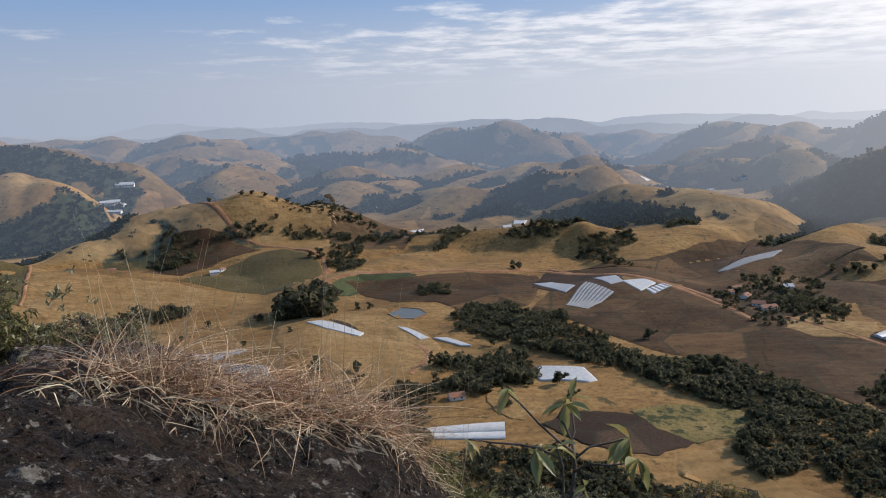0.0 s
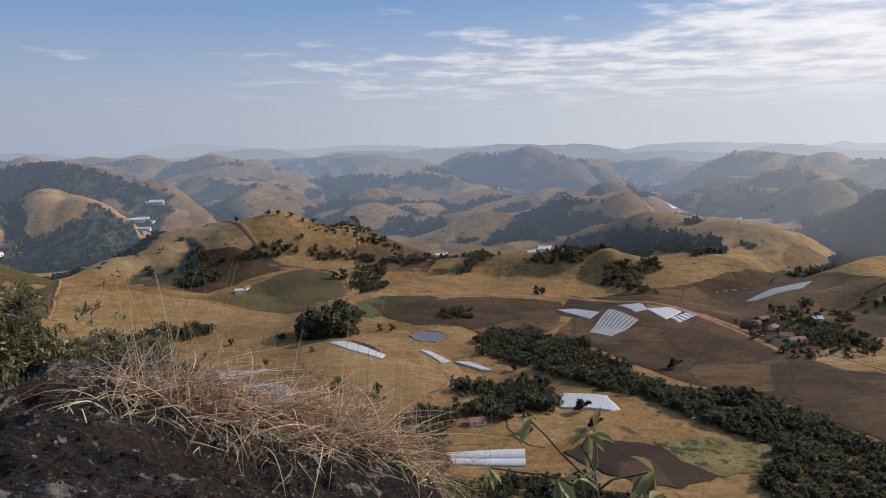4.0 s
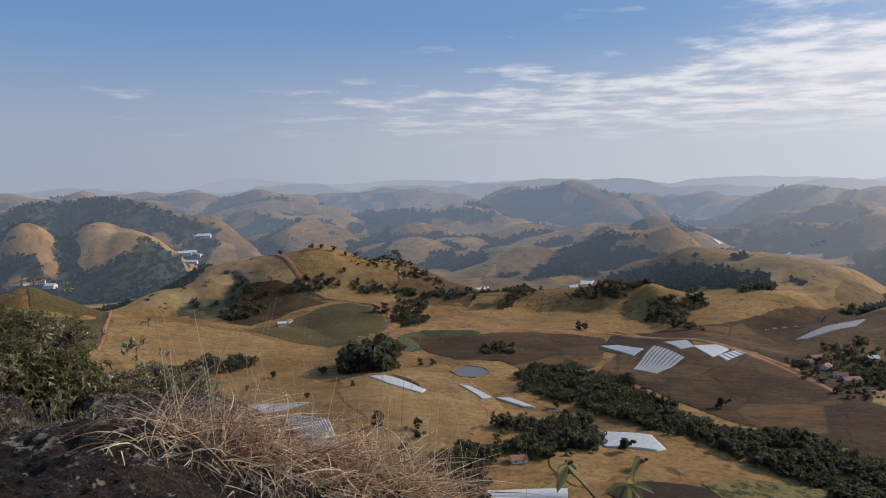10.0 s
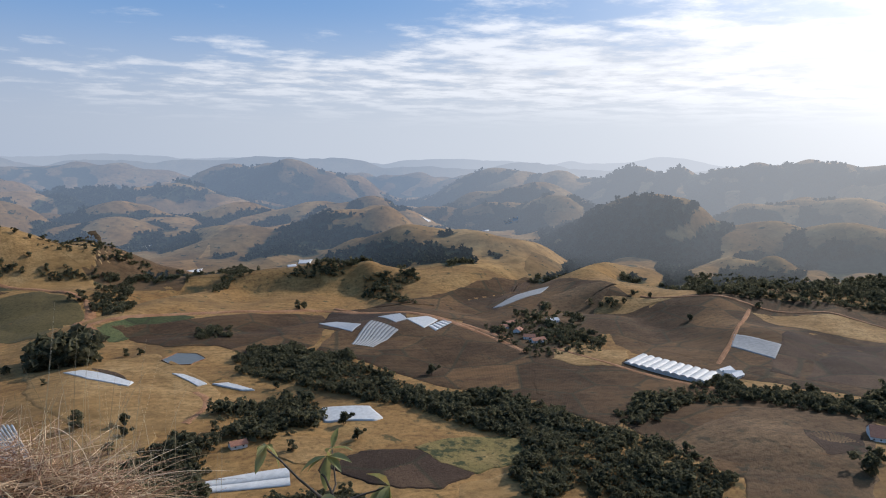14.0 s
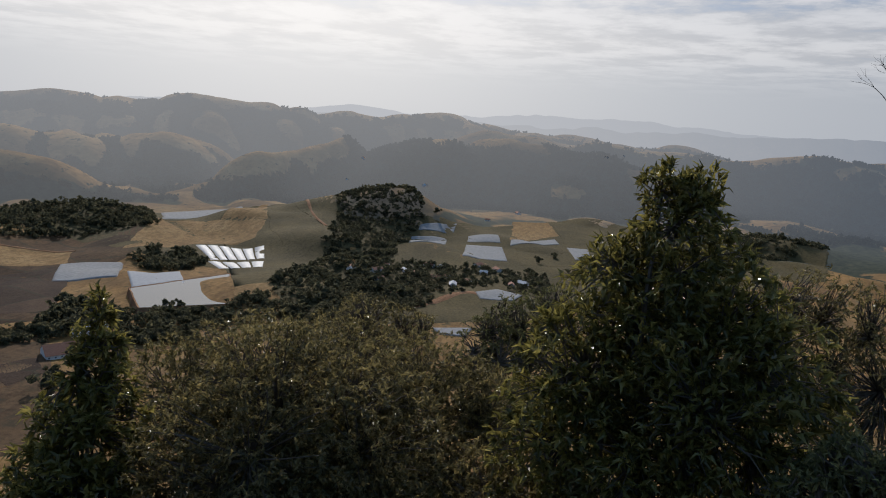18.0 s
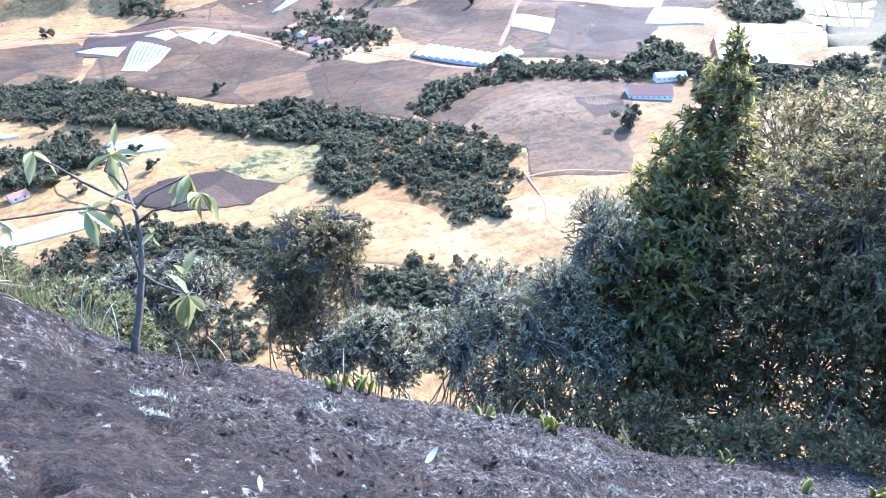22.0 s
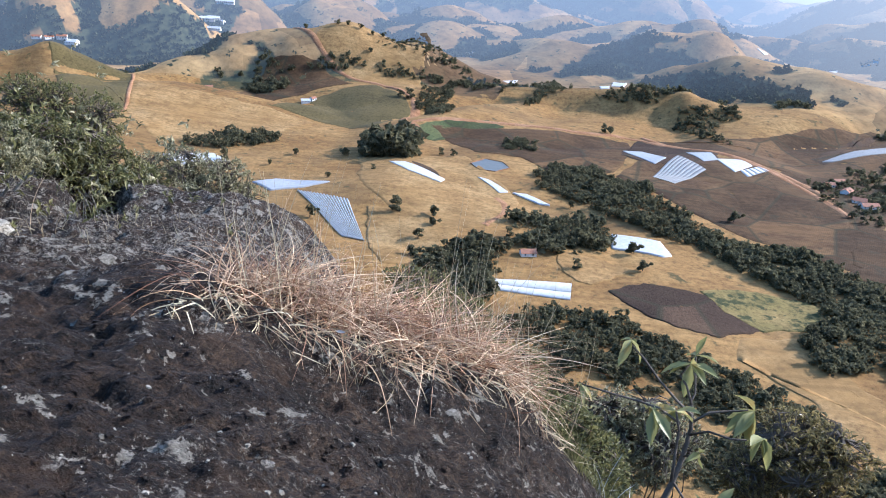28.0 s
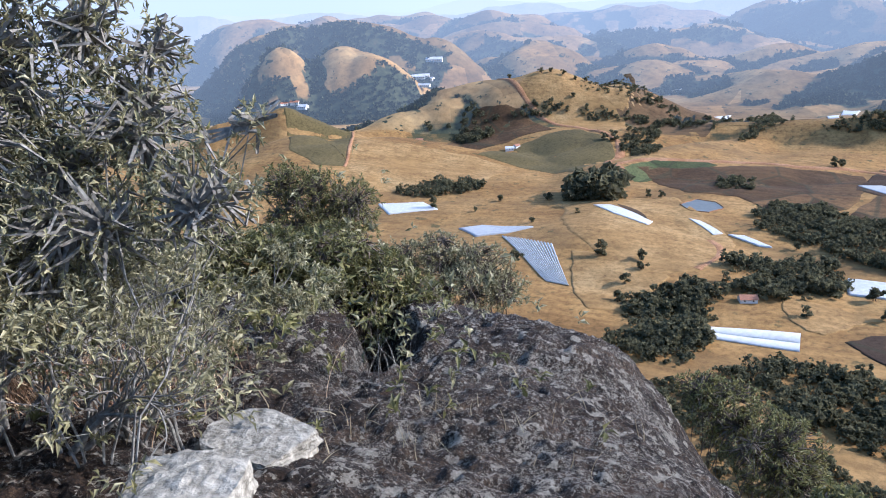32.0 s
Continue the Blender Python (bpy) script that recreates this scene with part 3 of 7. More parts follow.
# where woods cover the far hills; one outline paints a mountain's shaded flank dark
FARWOODS_AND_SHADE = (
    ((-1448, 1823), (-975, 1338), (-928, 1381), (-890, 1463), (-793, 1499), (-714, 1547), (-645, 1534), (-579, 1543), (-613, 1512), (-657, 1468), (-718, 1466), (-766, 1441), (-732, 1268), (-860, 1406), (-795, 1229), (-822, 1183), (-975, 1318), (-1034, 1294)),
    ((-1029, 1287), (-971, 1312), (-822, 1182), (-850, 1172), (-953, 1245), (-1006, 1254)),
    ((-869, 1391), (-737, 1265), (-706, 1237), (-739, 1227), (-766, 1238)),
    ((-654, 1460), (-602, 1517), (-575, 1510), (-618, 1458), (-587, 1332)),
    ((-978, 1216), (-870, 1167), (-692, 1208), (-573, 1295), (-439, 1074), (-638, 1201), (-675, 1171), (-729, 1176), (-792, 1145)),
    ((-614, 3311), (-357, 2503), (-159, 2435), (-8, 2416), (0, 2368), (-153, 2339), (-267, 1861), (-376, 2159)),
    ((231, 1300), (291, 1255), (368, 1184), (431, 1129), (423, 1063), (338, 1034), (315, 1125), (230, 1063), (222, 1309)),
    ((470, 1796), (626, 1933), (614, 1895), (498, 1746)),
    ((851, 2046), (923, 1997), (1003, 1940), (869, 1730), (870, 1977)),
    ((773, 1554), (885, 1631), (1326, 2199), (764, 1240), (733, 1304), (728, 1416)),
    # left flank of the far mountain: its shade, painted as dark tree cover
    ((-74, 2447), (36, 2936), (153, 2988), (257, 2868), (315, 2790), (247, 2749), (-8, 2456)),
    ((720, 1866), (773, 1819), (830, 1731), (813, 1722), (726, 1804)),
    ((-685, 2133), (-594, 2160), (-486, 2203), (-444, 2163), (-462, 1781), (-659, 2099)),
    ((243, 1767), (256, 1523), (298, 1491), (259, 1465), (197, 1426), (124, 1362), (83, 1398), (137, 1506)),
    ((1382, 2445), (1683, 1897), (1894, 1513), (1958, 1137), (1890, 1173), (1774, 1354), (1716, 1620), (1642, 1795), (1533, 1950), (1376, 2197)),
    ((823, 1363), (881, 1316), (931, 1242), (1160, 1387), (873, 1185), (808, 1231), (735, 1312), (728, 1452)),
    ((2034, 626), (1691, 358), (1712, 172), (1688, -4), (1637, -110), (1597, -110), (1591, 64), (1559, 323), (1572, 520)),
    ((1928, 47), (1929, -166), (1846, -356), (1770, -658), (1717, -641), (1806, -352), (1614, -86), (1661, 100)),
    ((1785, -289), (1678, -631), (1614, -618), (1661, -450), (1679, -338)),
    ((1482, -404), (1598, -616), (1079, -426), (1184, -370)),
    ((2043, 938), (2162, 724), (2233, 461), (2191, 335), (2167, 378), (2110, 705)),
)



# ---------------------------------------------------------------- building blocks
def mesh_from(name, verts, faces, mats, smooth=False, index=None):
    me = bpy.data.meshes.new(name)
    verts, faces = np.asarray(verts, np.float32), np.asarray(faces, np.int32)
    n, k = faces.shape
    me.vertices.add(len(verts))
    me.vertices.foreach_set("co", verts.ravel())
    me.loops.add(n * k)
    me.loops.foreach_set("vertex_index", faces.ravel())
    me.polygons.add(n)
    me.polygons.foreach_set("loop_start", np.arange(0, n * k, k, dtype=np.int32))
    me.polygons.foreach_set("loop_total", np.full(n, k, np.int32))
    for m in mats:
        me.materials.append(m)
    if index is not None:
        me.polygons.foreach_set("material_index", np.asarray(index, np.int32))
    me.polygons.foreach_set("use_smooth", np.full(n, smooth, bool))
    me.update(calc_edges=True)
    return me


def thing(name, label, category, at=(0, 0, 0), group="", kind=""):
    e = new(name)
    e.location = at
    e.empty_display_size = 0.2
    return tagged(e, label, category, group, kind)


def child(name, me, parent, label=""):
    ob = new(name, me)
    ob.parent = parent
    if label:
        tagged(ob, label)
    return ob


def part(name, bm, material, parent, label="", smooth=False):
    me = bpy.data.meshes.new(name)
    bm.to_mesh(me)
    bm.free()
    me.materials.append(material)
    if smooth:
        me.polygons.foreach_set("use_smooth", np.full(len(me.polygons), True))
    return child(name, me, parent, label)


def grid_faces(rows, cols, wrap=False):
    r, c = np.arange(rows - 1)[:, None], np.arange(cols if wrap else cols - 1)[None, :]
    c2 = (c + 1) % cols
    return np.stack([r * cols + c, r * cols + c2, (r + 1) * cols + c2, (r + 1) * cols + c], -1).reshape(-1, 4)


# ---------------------------------------------------------------- ground and far hills
AZ = np.radians(np.concatenate([np.arange(-60, 116, 0.22), np.arange(118, 298, 4.0)]))


def ring_sheet(name, r0, r1, step, mats, label, pick=None):
    n = int(math.log(r1 / r0) / step) + 2
    r = np.geomspace(r0, r1, n)
    rr, aa = np.meshgrid(r, AZ, indexing="ij")
    x, y = rr * np.sin(aa), rr * np.cos(aa)
    z = height(x, y)
    faces = grid_faces(n, len(AZ), True)[:, ::-1]
    index = pick(x, y, z).ravel()[faces[:, 0]] if pick else None
    me = mesh_from(name, np.stack([x, y, z], -1).reshape(-1, 3), faces, mats, True, index)
    me.attributes.new("wooded", "FLOAT", "POINT").data.foreach_set("value", cover(x, y, z).ravel().astype(np.float32))
    return tagged(new(name, me), label, "hillside" if "back" in name else "ground", kind="structure")


LOOK_X, LOOK_Y = np.arange(-4900.0, 5000.0, 14.0), np.arange(-4900.0, 5000.0, 14.0)
LOOK_Z = height(*np.meshgrid(LOOK_X, LOOK_Y))


def quick_height(x, y):
    """Height by look-up, for the broad lie of the land."""
    u, v = np.clip((x + 4900) / 14, 0, len(LOOK_X) - 1.001), np.clip((y + 4900) / 14, 0, len(LOOK_Y) - 1.001)
    i, j = u.astype(int), v.astype(int)
    u, v = u - i, v - j
    return (LOOK_Z[j, i] * (1 - u) + LOOK_Z[j, i + 1] * u) * (1 - v) + (LOOK_Z[j + 1, i] * (1 - u) + LOOK_Z[j + 1, i + 1] * u) * v


def hollow(x, y, z=None, w=38.0):
    """How far the ground lies below its surroundings: woods keep to the hollows and shady sides."""
    z = quick_height(x, y)
    near = (quick_height(x + w, y) + quick_height(x - w, y) + quick_height(x, y + w) + quick_height(x, y - w)) / 4 - z
    shade = quick_height(x + 0.9 * w, y + 0.4 * w) - z
    return near / 6 + shade / 30 + 0.9 * fbm(x, y, 230, 4, 66)


def inside(poly, x, y):
    p = np.array(poly, float)
    q = np.roll(p, -1, 0)
    ok = np.zeros(x.shape, bool)
    for (x0, y0), (x1, y1) in zip(p, q):
        if y0 != y1:
            hit = ((y0 > y) != (y1 > y)) & (x < (x1 - x0) * (y - y0) / (y1 - y0) + x0)
            ok ^= hit
    return ok


def cover(x, y, z=None):
    """0 for open grass, 1 for woods; the mountain's painted shade counts as woods."""
    c = np.clip((hollow(x, y, z) - 0.06) / 0.45, 0, 1)
    x2, y2 = x + 60 * fbm(x, y, 90, 3, 31), y + 60 * fbm(x, y, 90, 3, 32)
    d = np.hypot(x, y)
    c = c * np.clip((d - 960) / 260, 0, 1)
    for poly in FARWOODS_AND_SHADE:
        c = np.where(inside(poly, x2, y2), np.maximum(c, 0.68), c)
    return c


ring_sheet("ground", 4.0, 1110, 0.0115, [PASTURE, SLOPE], "dry golden pasture land with rolling hills and valley floor",
           lambda x, y, z: (np.hypot(x, y) + 60 * fbm(x, y, 60, 3, 8) < 205).astype(int))
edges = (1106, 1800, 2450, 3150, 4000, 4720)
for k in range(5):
    ring_sheet(f"backdrop_{k + 1}", edges[k], edges[k + 1] + 4, 0.0085, [FAR], "distant hills of pasture and dark woods under painted haze")


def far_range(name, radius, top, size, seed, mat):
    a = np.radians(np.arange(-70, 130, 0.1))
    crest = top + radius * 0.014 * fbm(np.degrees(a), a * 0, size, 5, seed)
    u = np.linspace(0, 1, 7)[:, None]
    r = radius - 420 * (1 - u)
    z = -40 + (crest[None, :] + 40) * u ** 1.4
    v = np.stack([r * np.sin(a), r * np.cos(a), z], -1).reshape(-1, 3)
    tagged(new(name, mesh_from(name, v, grid_faces(7, len(a))[:, ::-1], [mat], True)), "far mountain range on the horizon, pale blue with painted haze", "mountain", kind="structure")


# both shells glow pale blue: haze put into their material
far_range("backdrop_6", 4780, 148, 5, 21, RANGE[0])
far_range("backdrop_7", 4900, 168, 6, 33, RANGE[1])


# ---------------------------------------------------------------- fields, sheets, roads
def outline(corners, n=96, wobble=0.0, seed=0):
    p = np.array(corners, float)
    q = np.roll(p, -1, 0)
    seg = np.hypot(*(q - p).T)
    s = np.concatenate([[0], np.cumsum(seg)])
    t = np.linspace(0, s[-1], n, endpoint=False)
    i = np.searchsorted(s, t, "right") - 1
    u = ((t - s[i]) / seg[i])[:, None]
    b = p[i] * (1 - u) + q[i] * u
    if wobble:
        b = b + wobble * np.stack([fbm(b[:, 0], b[:, 1], 14, 3, seed), fbm(b[:, 0], b[:, 1], 14, 3, seed + 9)], -1)
    return b


def draped(name, corners, mat, lift, wobble=0.0, rings=14, seed=0):
    b = outline(corners, 96, wobble, seed)
    c = b.mean(0)
    u = np.concatenate([np.linspace(0.02, 0.985, rings), [1.01]])[:, None, None]
    p = c + u * (b[None] - c)
    z = height(p[..., 0], p[..., 1]) + lift
    z[-1] -= lift + 0.25
    v = np.concatenate([p, z[..., None]], -1).reshape(-1, 3)
    f = grid_faces(rings + 1, 96, True)
    return mesh_from(name, v, f if cross(b) > 0 else f[:, ::-1], [mat], True)


def cross(b):
    n = np.roll(b, -1, 0)
    return float(np.sum(b[:, 0] * n[:, 1] - n[:, 0] * b[:, 1]))


FIELD_COUNT = [0]


def field(label, mat, *corners):
    FIELD_COUNT[0] += 1
    k = FIELD_COUNT[0]
    ob = new("field", draped("field", corners, mat, 0.45 + 0.005 * k, 5.0, 24, seed=k))
    return tagged(ob, label, "field", kind="structure")


def sheet(label, mat, *corners):
    """Plastic laid over beds, as one thin slab."""
    ob = new("plastic_sheet", draped("plastic_sheet", corners, mat, 1.1, 0.6, 12))
    return tagged(ob, label, "plastic sheet", group="sheeted fields")


def pond(label, water, *corners):
    """Still water: level, with a low bank round it."""
    b = outline(corners, 72, 1.5, 3)
    c = b.mean(0)
    level = float(np.percentile(height(b[:, 0], b[:, 1]), 70)) + 0.4
    u = np.array([0.0, 0.5, 1.0, 1.03, 1.07])[:, None, None]
    p = c + u * (b[None] - c)
    z = np.full(p.shape[:2], level)
    z[3] += 0.5
    z[4] = np.minimum(height(p[4, :, 0], p[4, :, 1]), level) - 0.8
    v = np.concatenate([p, z[..., None]], -1).reshape(-1, 3)
    f = grid_faces(5, 72, True)
    f = f if cross(b) > 0 else f[:, ::-1]
    me = mesh_from("pond", v, f, [water, DIRT], False, np.repeat([0, 0, 1, 1], 72))
    return tagged(new("pond", me), label, "pond", kind="structure")


def beds(label, mat, count, a, b, c, d, gap=0.18):
    """Rows of plastic-covered beds between the sides a-b and d-c; every row is a part."""
    a, b, c, d = (np.array(q, float) for q in (a, b, c, d))
    mid = (a + b + c + d) / 4
    z0 = float(height(*mid))
    top = thing("sheeted_field", label, "field", (mid[0], mid[1], z0), "sheeted fields")
    for k in range(count):
        u = (np.array([k + gap / 2, k + gap, k + 0.5, k + 1 - gap, k + 1 - gap / 2]) / count)[:, None]
        s, e = a + (d - a) * u, b + (c - b) * u
        w = np.linspace(0, 1, 12)[:, None, None]
        p = s[None] * (1 - w) + e[None] * w
        h = height(p[..., 0], p[..., 1]) + np.array([0.2, 0.9, 1.15, 0.9, 0.2])
        v = np.concatenate([p - mid, (h - z0)[..., None]], -1).reshape(-1, 3)
        child("row_cover", mesh_from("row_cover", v, grid_faces(12, 5), [mat], True), top)
    return top


def road(label, width, mat, *pts):
    p = np.array(pts, float)
    for _ in range(2):
        q = np.empty((2 * len(p) - 2, 2))
        q[0::2], q[1::2] = 0.75 * p[:-1] + 0.25 * p[1:], 0.25 * p[:-1] + 0.75 * p[1:]
        p = np.concatenate([p[:1], q, p[-1:]])
    s = np.concatenate([[0], np.cumsum(np.hypot(*np.diff(p, axis=0).T))])
    t = np.arange(0, s[-1], 5.0)
    c = np.stack([np.interp(t, s, p[:, 0]), np.interp(t, s, p[:, 1])], -1)
    g = np.gradient(c, axis=0)
    g /= np.linalg.norm(g, axis=1)[:, None] + 1e-9
    nrm = np.stack([-g[:, 1], g[:, 0]], -1)
    off = np.array([-0.75, -0.42, 0, 0.42, 0.75]) * width
    wv = 1 + 0.5 * fbm(c[:, 0], c[:, 1], 25, 2, 4)
    q = c[:, None] + nrm[:, None] * (off[None, :] * wv[:, None])[..., None]
    z = height(q[..., 0], q[..., 1]) + np.array([-0.15, 1, 0.96, 1, -0.15]) * (0.15 + np.hypot(q[..., 0], q[..., 1]) / 850)
    v = np.concatenate([q, z[..., None]], -1).reshape(-1, 3)
    return tagged(new("road", mesh_from("road", v, grid_faces(len(c), 5)[:, ::-1], [mat], True)), label, "road", kind="structure")


# ---------------------------------------------------------------- trees of the valley
RNG = np.random.default_rng(7)


def crown_points(rng, n, lobes, wide, tall):
    """Centres on the skins of several lobes, that make an uneven crown."""
    c = rng.normal(0, 1, (lobes, 3)) * [0.42 * wide, 0.42 * wide, 0.22 * tall] + [0, 0, 0.62 * tall]
    r = rng.uniform(0.28, 0.55, lobes) * wide
    k = rng.integers(0, lobes, n)
    d = rng.normal(0, 1, (n, 3))
    d /= np.linalg.norm(d, axis=1)[:, None]
    d[:, 2] = np.abs(d[:, 2]) * np.where(rng.random(n) < 0.75, 1, -0.5)
    return c[k] + d * (r[k] * rng.uniform(0.75, 1.1, n))[:, None], d


def clumps(rng, p, d, size):
    """Leaf clumps: bent four-sided flakes that face about outward."""
    n = len(p)
    a = np.cross(d, rng.normal(0, 1, (n, 3)))
    a /= np.linalg.norm(a, axis=1)[:, None] + 1e-9
    b = np.cross(d, a) + 0.35 * rng.normal(0, 1, (n, 3))
    s = size * rng.uniform(0.6, 1.4, n)[:, None]
    tip = d * s * 0.5
    v = np.stack([p - a * s - tip * 0.6, p - b * s * 0.8 + tip, p + a * s - tip * 0.6, p + b * s * 0.9 - tip * 0.2], 1)
    return v


def tree_template(seed, wide, tall, n=130, lobes=7, size=0.42):
    rng = np.random.default_rng(seed)
    p, d = crown_points(rng, n, lobes, wide, tall)
    p[:, 2] = np.maximum(p[:, 2], 0.12 * tall)
    return clumps(rng, p, d, size)


TEMPLATES = [tree_template(100 + k, 1.0, 2.0, 110, 9, 0.25) for k in range(9)]

COARSE = [tree_template(200 + k, 1.0, 1.5, 22, 4, 0.55) for k in range(9)]


def wood(label, size, spacing, *corners, far=None):
    """A stand of trees over a piece of ground, too many to count."""
    p = np.array(corners, float)
    lo, hi = p.min(0), p.max(0)
    n = int((hi[0] - lo[0]) * (hi[1] - lo[1]) / spacing ** 2)
    x, y = RNG.uniform(lo[0], hi[0], n), RNG.uniform(lo[1], hi[1], n)
    x2, y2 = x + 17 * fbm(x, y, 30, 3, 77), y + 17 * fbm(x, y, 30, 3, 78)
    ok = inside(corners, x2, y2) & (fbm(x, y, 34, 3, 79) > -0.5)
    x, y = x[ok], y[ok]
    z, lift = height(x, y), fbm(x, y, 22, 2, 80)
    out = []
    for k in range(len(x)):
        s = size * RNG.uniform(0.3, 1.0) * (0.5 + 0.35 * float(lift[k]))
        t = (TEMPLATES if far is None else COARSE)[RNG.integers(0, len(TEMPLATES))]
        a = RNG.uniform(0, 6.28)
        c, sn = math.cos(a) * s * RNG.uniform(0.9, 1.5), math.sin(a) * s * RNG.uniform(0.9, 1.3)
        v = np.empty_like(t)
        v[..., 0] = t[..., 0] * c - t[..., 1] * sn + x[k]
        v[..., 1] = t[..., 0] * sn + t[..., 1] * c + y[k]
        v[..., 2] = t[..., 2] * s + z[k] - 0.3 * s
        out.append(v)
    if not out:
        return None
    v = np.concatenate(out).reshape(-1, 3)
    f = np.arange(len(v)).reshape(-1, 4)
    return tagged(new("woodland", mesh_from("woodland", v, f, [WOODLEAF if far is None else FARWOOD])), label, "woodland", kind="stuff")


def hollow_woods(label, r0, r1, tries, size, limit, far=None, span=112):
    """Trees strewn through the hollows of the land between two distances."""
    a, r = np.radians(RNG.uniform(-46, span, tries)), np.sqrt(RNG.uniform(r0 * r0, r1 * r1, tries))
    x, y = r * np.sin(a), r * np.cos(a)
    ok = cover(x, y) > limit
    x, y = x[ok], y[ok]
    z = height(x, y)
    kit = TEMPLATES if far is None else COARSE
    out = []
    for k in range(len(x)):
        t, s, a = kit[RNG.integers(0, 9)], size * RNG.uniform(0.35, 0.65), RNG.uniform(0, 6.28)
        c, sn = math.cos(a) * s, math.sin(a) * s
        out.append(np.stack([t[..., 0] * c - t[..., 1] * sn + x[k], t[..., 0] * sn + t[..., 1] * c + y[k], t[..., 2] * s + z[k] - 0.3 * s], -1))
    v = np.concatenate(out).reshape(-1, 3)
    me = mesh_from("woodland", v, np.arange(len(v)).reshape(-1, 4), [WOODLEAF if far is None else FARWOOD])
    return tagged(new("woodland", me), label, "woodland", kind="stuff")


def make_tree(seed):
    rng = np.random.default_rng(seed)
    root = thing("tree", "broad dark green tree standing alone in dry pasture", "tree", (0, 0, -500), "pasture trees")
    bm = bmesh.new()
    tube(bm, [(0, 0, -0.1), (0.03, 0.02, 0.4), (0.0, 0.05, 0.9)], [0.09, 0.07, 0.04], 6)
    for k in range(4):
        a = k * 1.6 + rng.uniform(0, 1)
        tube(bm, [(0, 0.02, 0.5), (0.2 * math.cos(a), 0.2 * math.sin(a), 0.85), (0.45 * math.cos(a), 0.45 * math.sin(a), 1.15)], [0.045, 0.03, 0.012], 5)
    part("trunk", bm, TRUNK, root)
    v = tree_template(seed, 1.0, 1.9, 260, 9, 0.2).reshape(-1, 3)
    child("crown", mesh_from("crown", v, np.arange(len(v)).reshape(-1, 4), [WOODLEAF]), root)
    return root


def tube(bm, pts, radii, sides=6):
    """A tapered, closed stem through the points."""
    rings = []
    for k, (p, r) in enumerate(zip(pts, radii)):
        a, b = Vector(pts[max(k - 1, 0)]), Vector(pts[min(k + 1, len(pts) - 1)])
        q = (b - a).to_track_quat("Z", "Y")
        rings.append([bm.verts.new(Vector(p) + q @ Vector((r * math.cos(6.2832 * i / sides), r * math.sin(6.2832 * i / sides), 0))) for i in range(sides)])
    for r0, r1 in zip(rings, rings[1:]):
        for i in range(sides):
            bm.faces.new((r0[i], r0[(i + 1) % sides], r1[(i + 1) % sides], r1[i]))
    bm.faces.new(rings[-1])
    bm.faces.new(rings[0][::-1])


TREE_MODELS = []


def tree(x, y, tall):
    if len(TREE_MODELS) < 5:
        ob = make_tree(300 + len(TREE_MODELS))
        TREE_MODELS.append(ob)
    else:
        ob = copy_thing(TREE_MODELS[RNG.integers(0, 5)], Matrix())
    s = tall / 1.9
    ob.location = (x, y, float(height(x, y)))
    ob.rotation_euler = (0, 0, RNG.uniform(0, 6.28))
    ob.scale = (s * RNG.uniform(0.9, 1.2), s * RNG.uniform(0.9, 1.2), s)


def house(x, y, length, width, wall, turn, roofmat, label):
    z = float(height(x, y))
    root = thing("house", label, "house", (x, y, z), "farm houses")
    root.rotation_euler = (0, 0, radians(turn))
    l, w = length / 2, width / 2
    bm = bmesh.new()
    lo = [bm.verts.new((sx * l, sy * w, -1.5)) for sx, sy in ((-1, -1), (1, -1), (1, 1), (-1, 1))]
    hi = [bm.verts.new((sx * l, sy * w, wall)) for sx, sy in ((-1, -1), (1, -1), (1, 1), (-1, 1))]
    g = [bm.verts.new((s * l, 0, wall + w * 0.55)) for s in (-1, 1)]
    for i in range(4):
        bm.faces.new((lo[i], lo[(i + 1) % 4], hi[(i + 1) % 4], hi[i]))
    bm.faces.new((hi[1], hi[2], g[1]))
    bm.faces.new((hi[3], hi[0], g[0]))
    part("wall", bm, WALLPAINT, root)
    bm = bmesh.new()
    o, e = l + 0.5, w + 0.6
    for s in (-1, 1):
        a = [bm.verts.new(q) for q in ((-o, s * e, wall - 0.3), (o, s * e, wall - 0.3), (o, 0, wall + w * 0.55 + 0.05), (-o, 0, wall + w * 0.55 + 0.05))]
        b = [bm.verts.new(v.co + Vector((0, 0, 0.16))) for v in a]
        bm.faces.new(a)
        bm.faces.new(b[::-1])
        for i in range(4):
            bm.faces.new((a[i], b[i], b[(i + 1) % 4], a[(i + 1) % 4]))
    part("roof", bm, roofmat, root)
    for s in (-1, 1):
        for k in range(max(1, int(length / 4))):
            bm = bmesh.new()
            cx0 = -l + length * (k + 0.5) / max(1, int(length / 4))
            bmesh.ops.create_cube(bm, size=1.0, matrix=Matrix.Translation((cx0, s * w, wall * 0.55)) @ Matrix.Diagonal((1.1, 0.08, 1.1, 1)))
            part("window", bm, GLASSDARK, root)
    return root


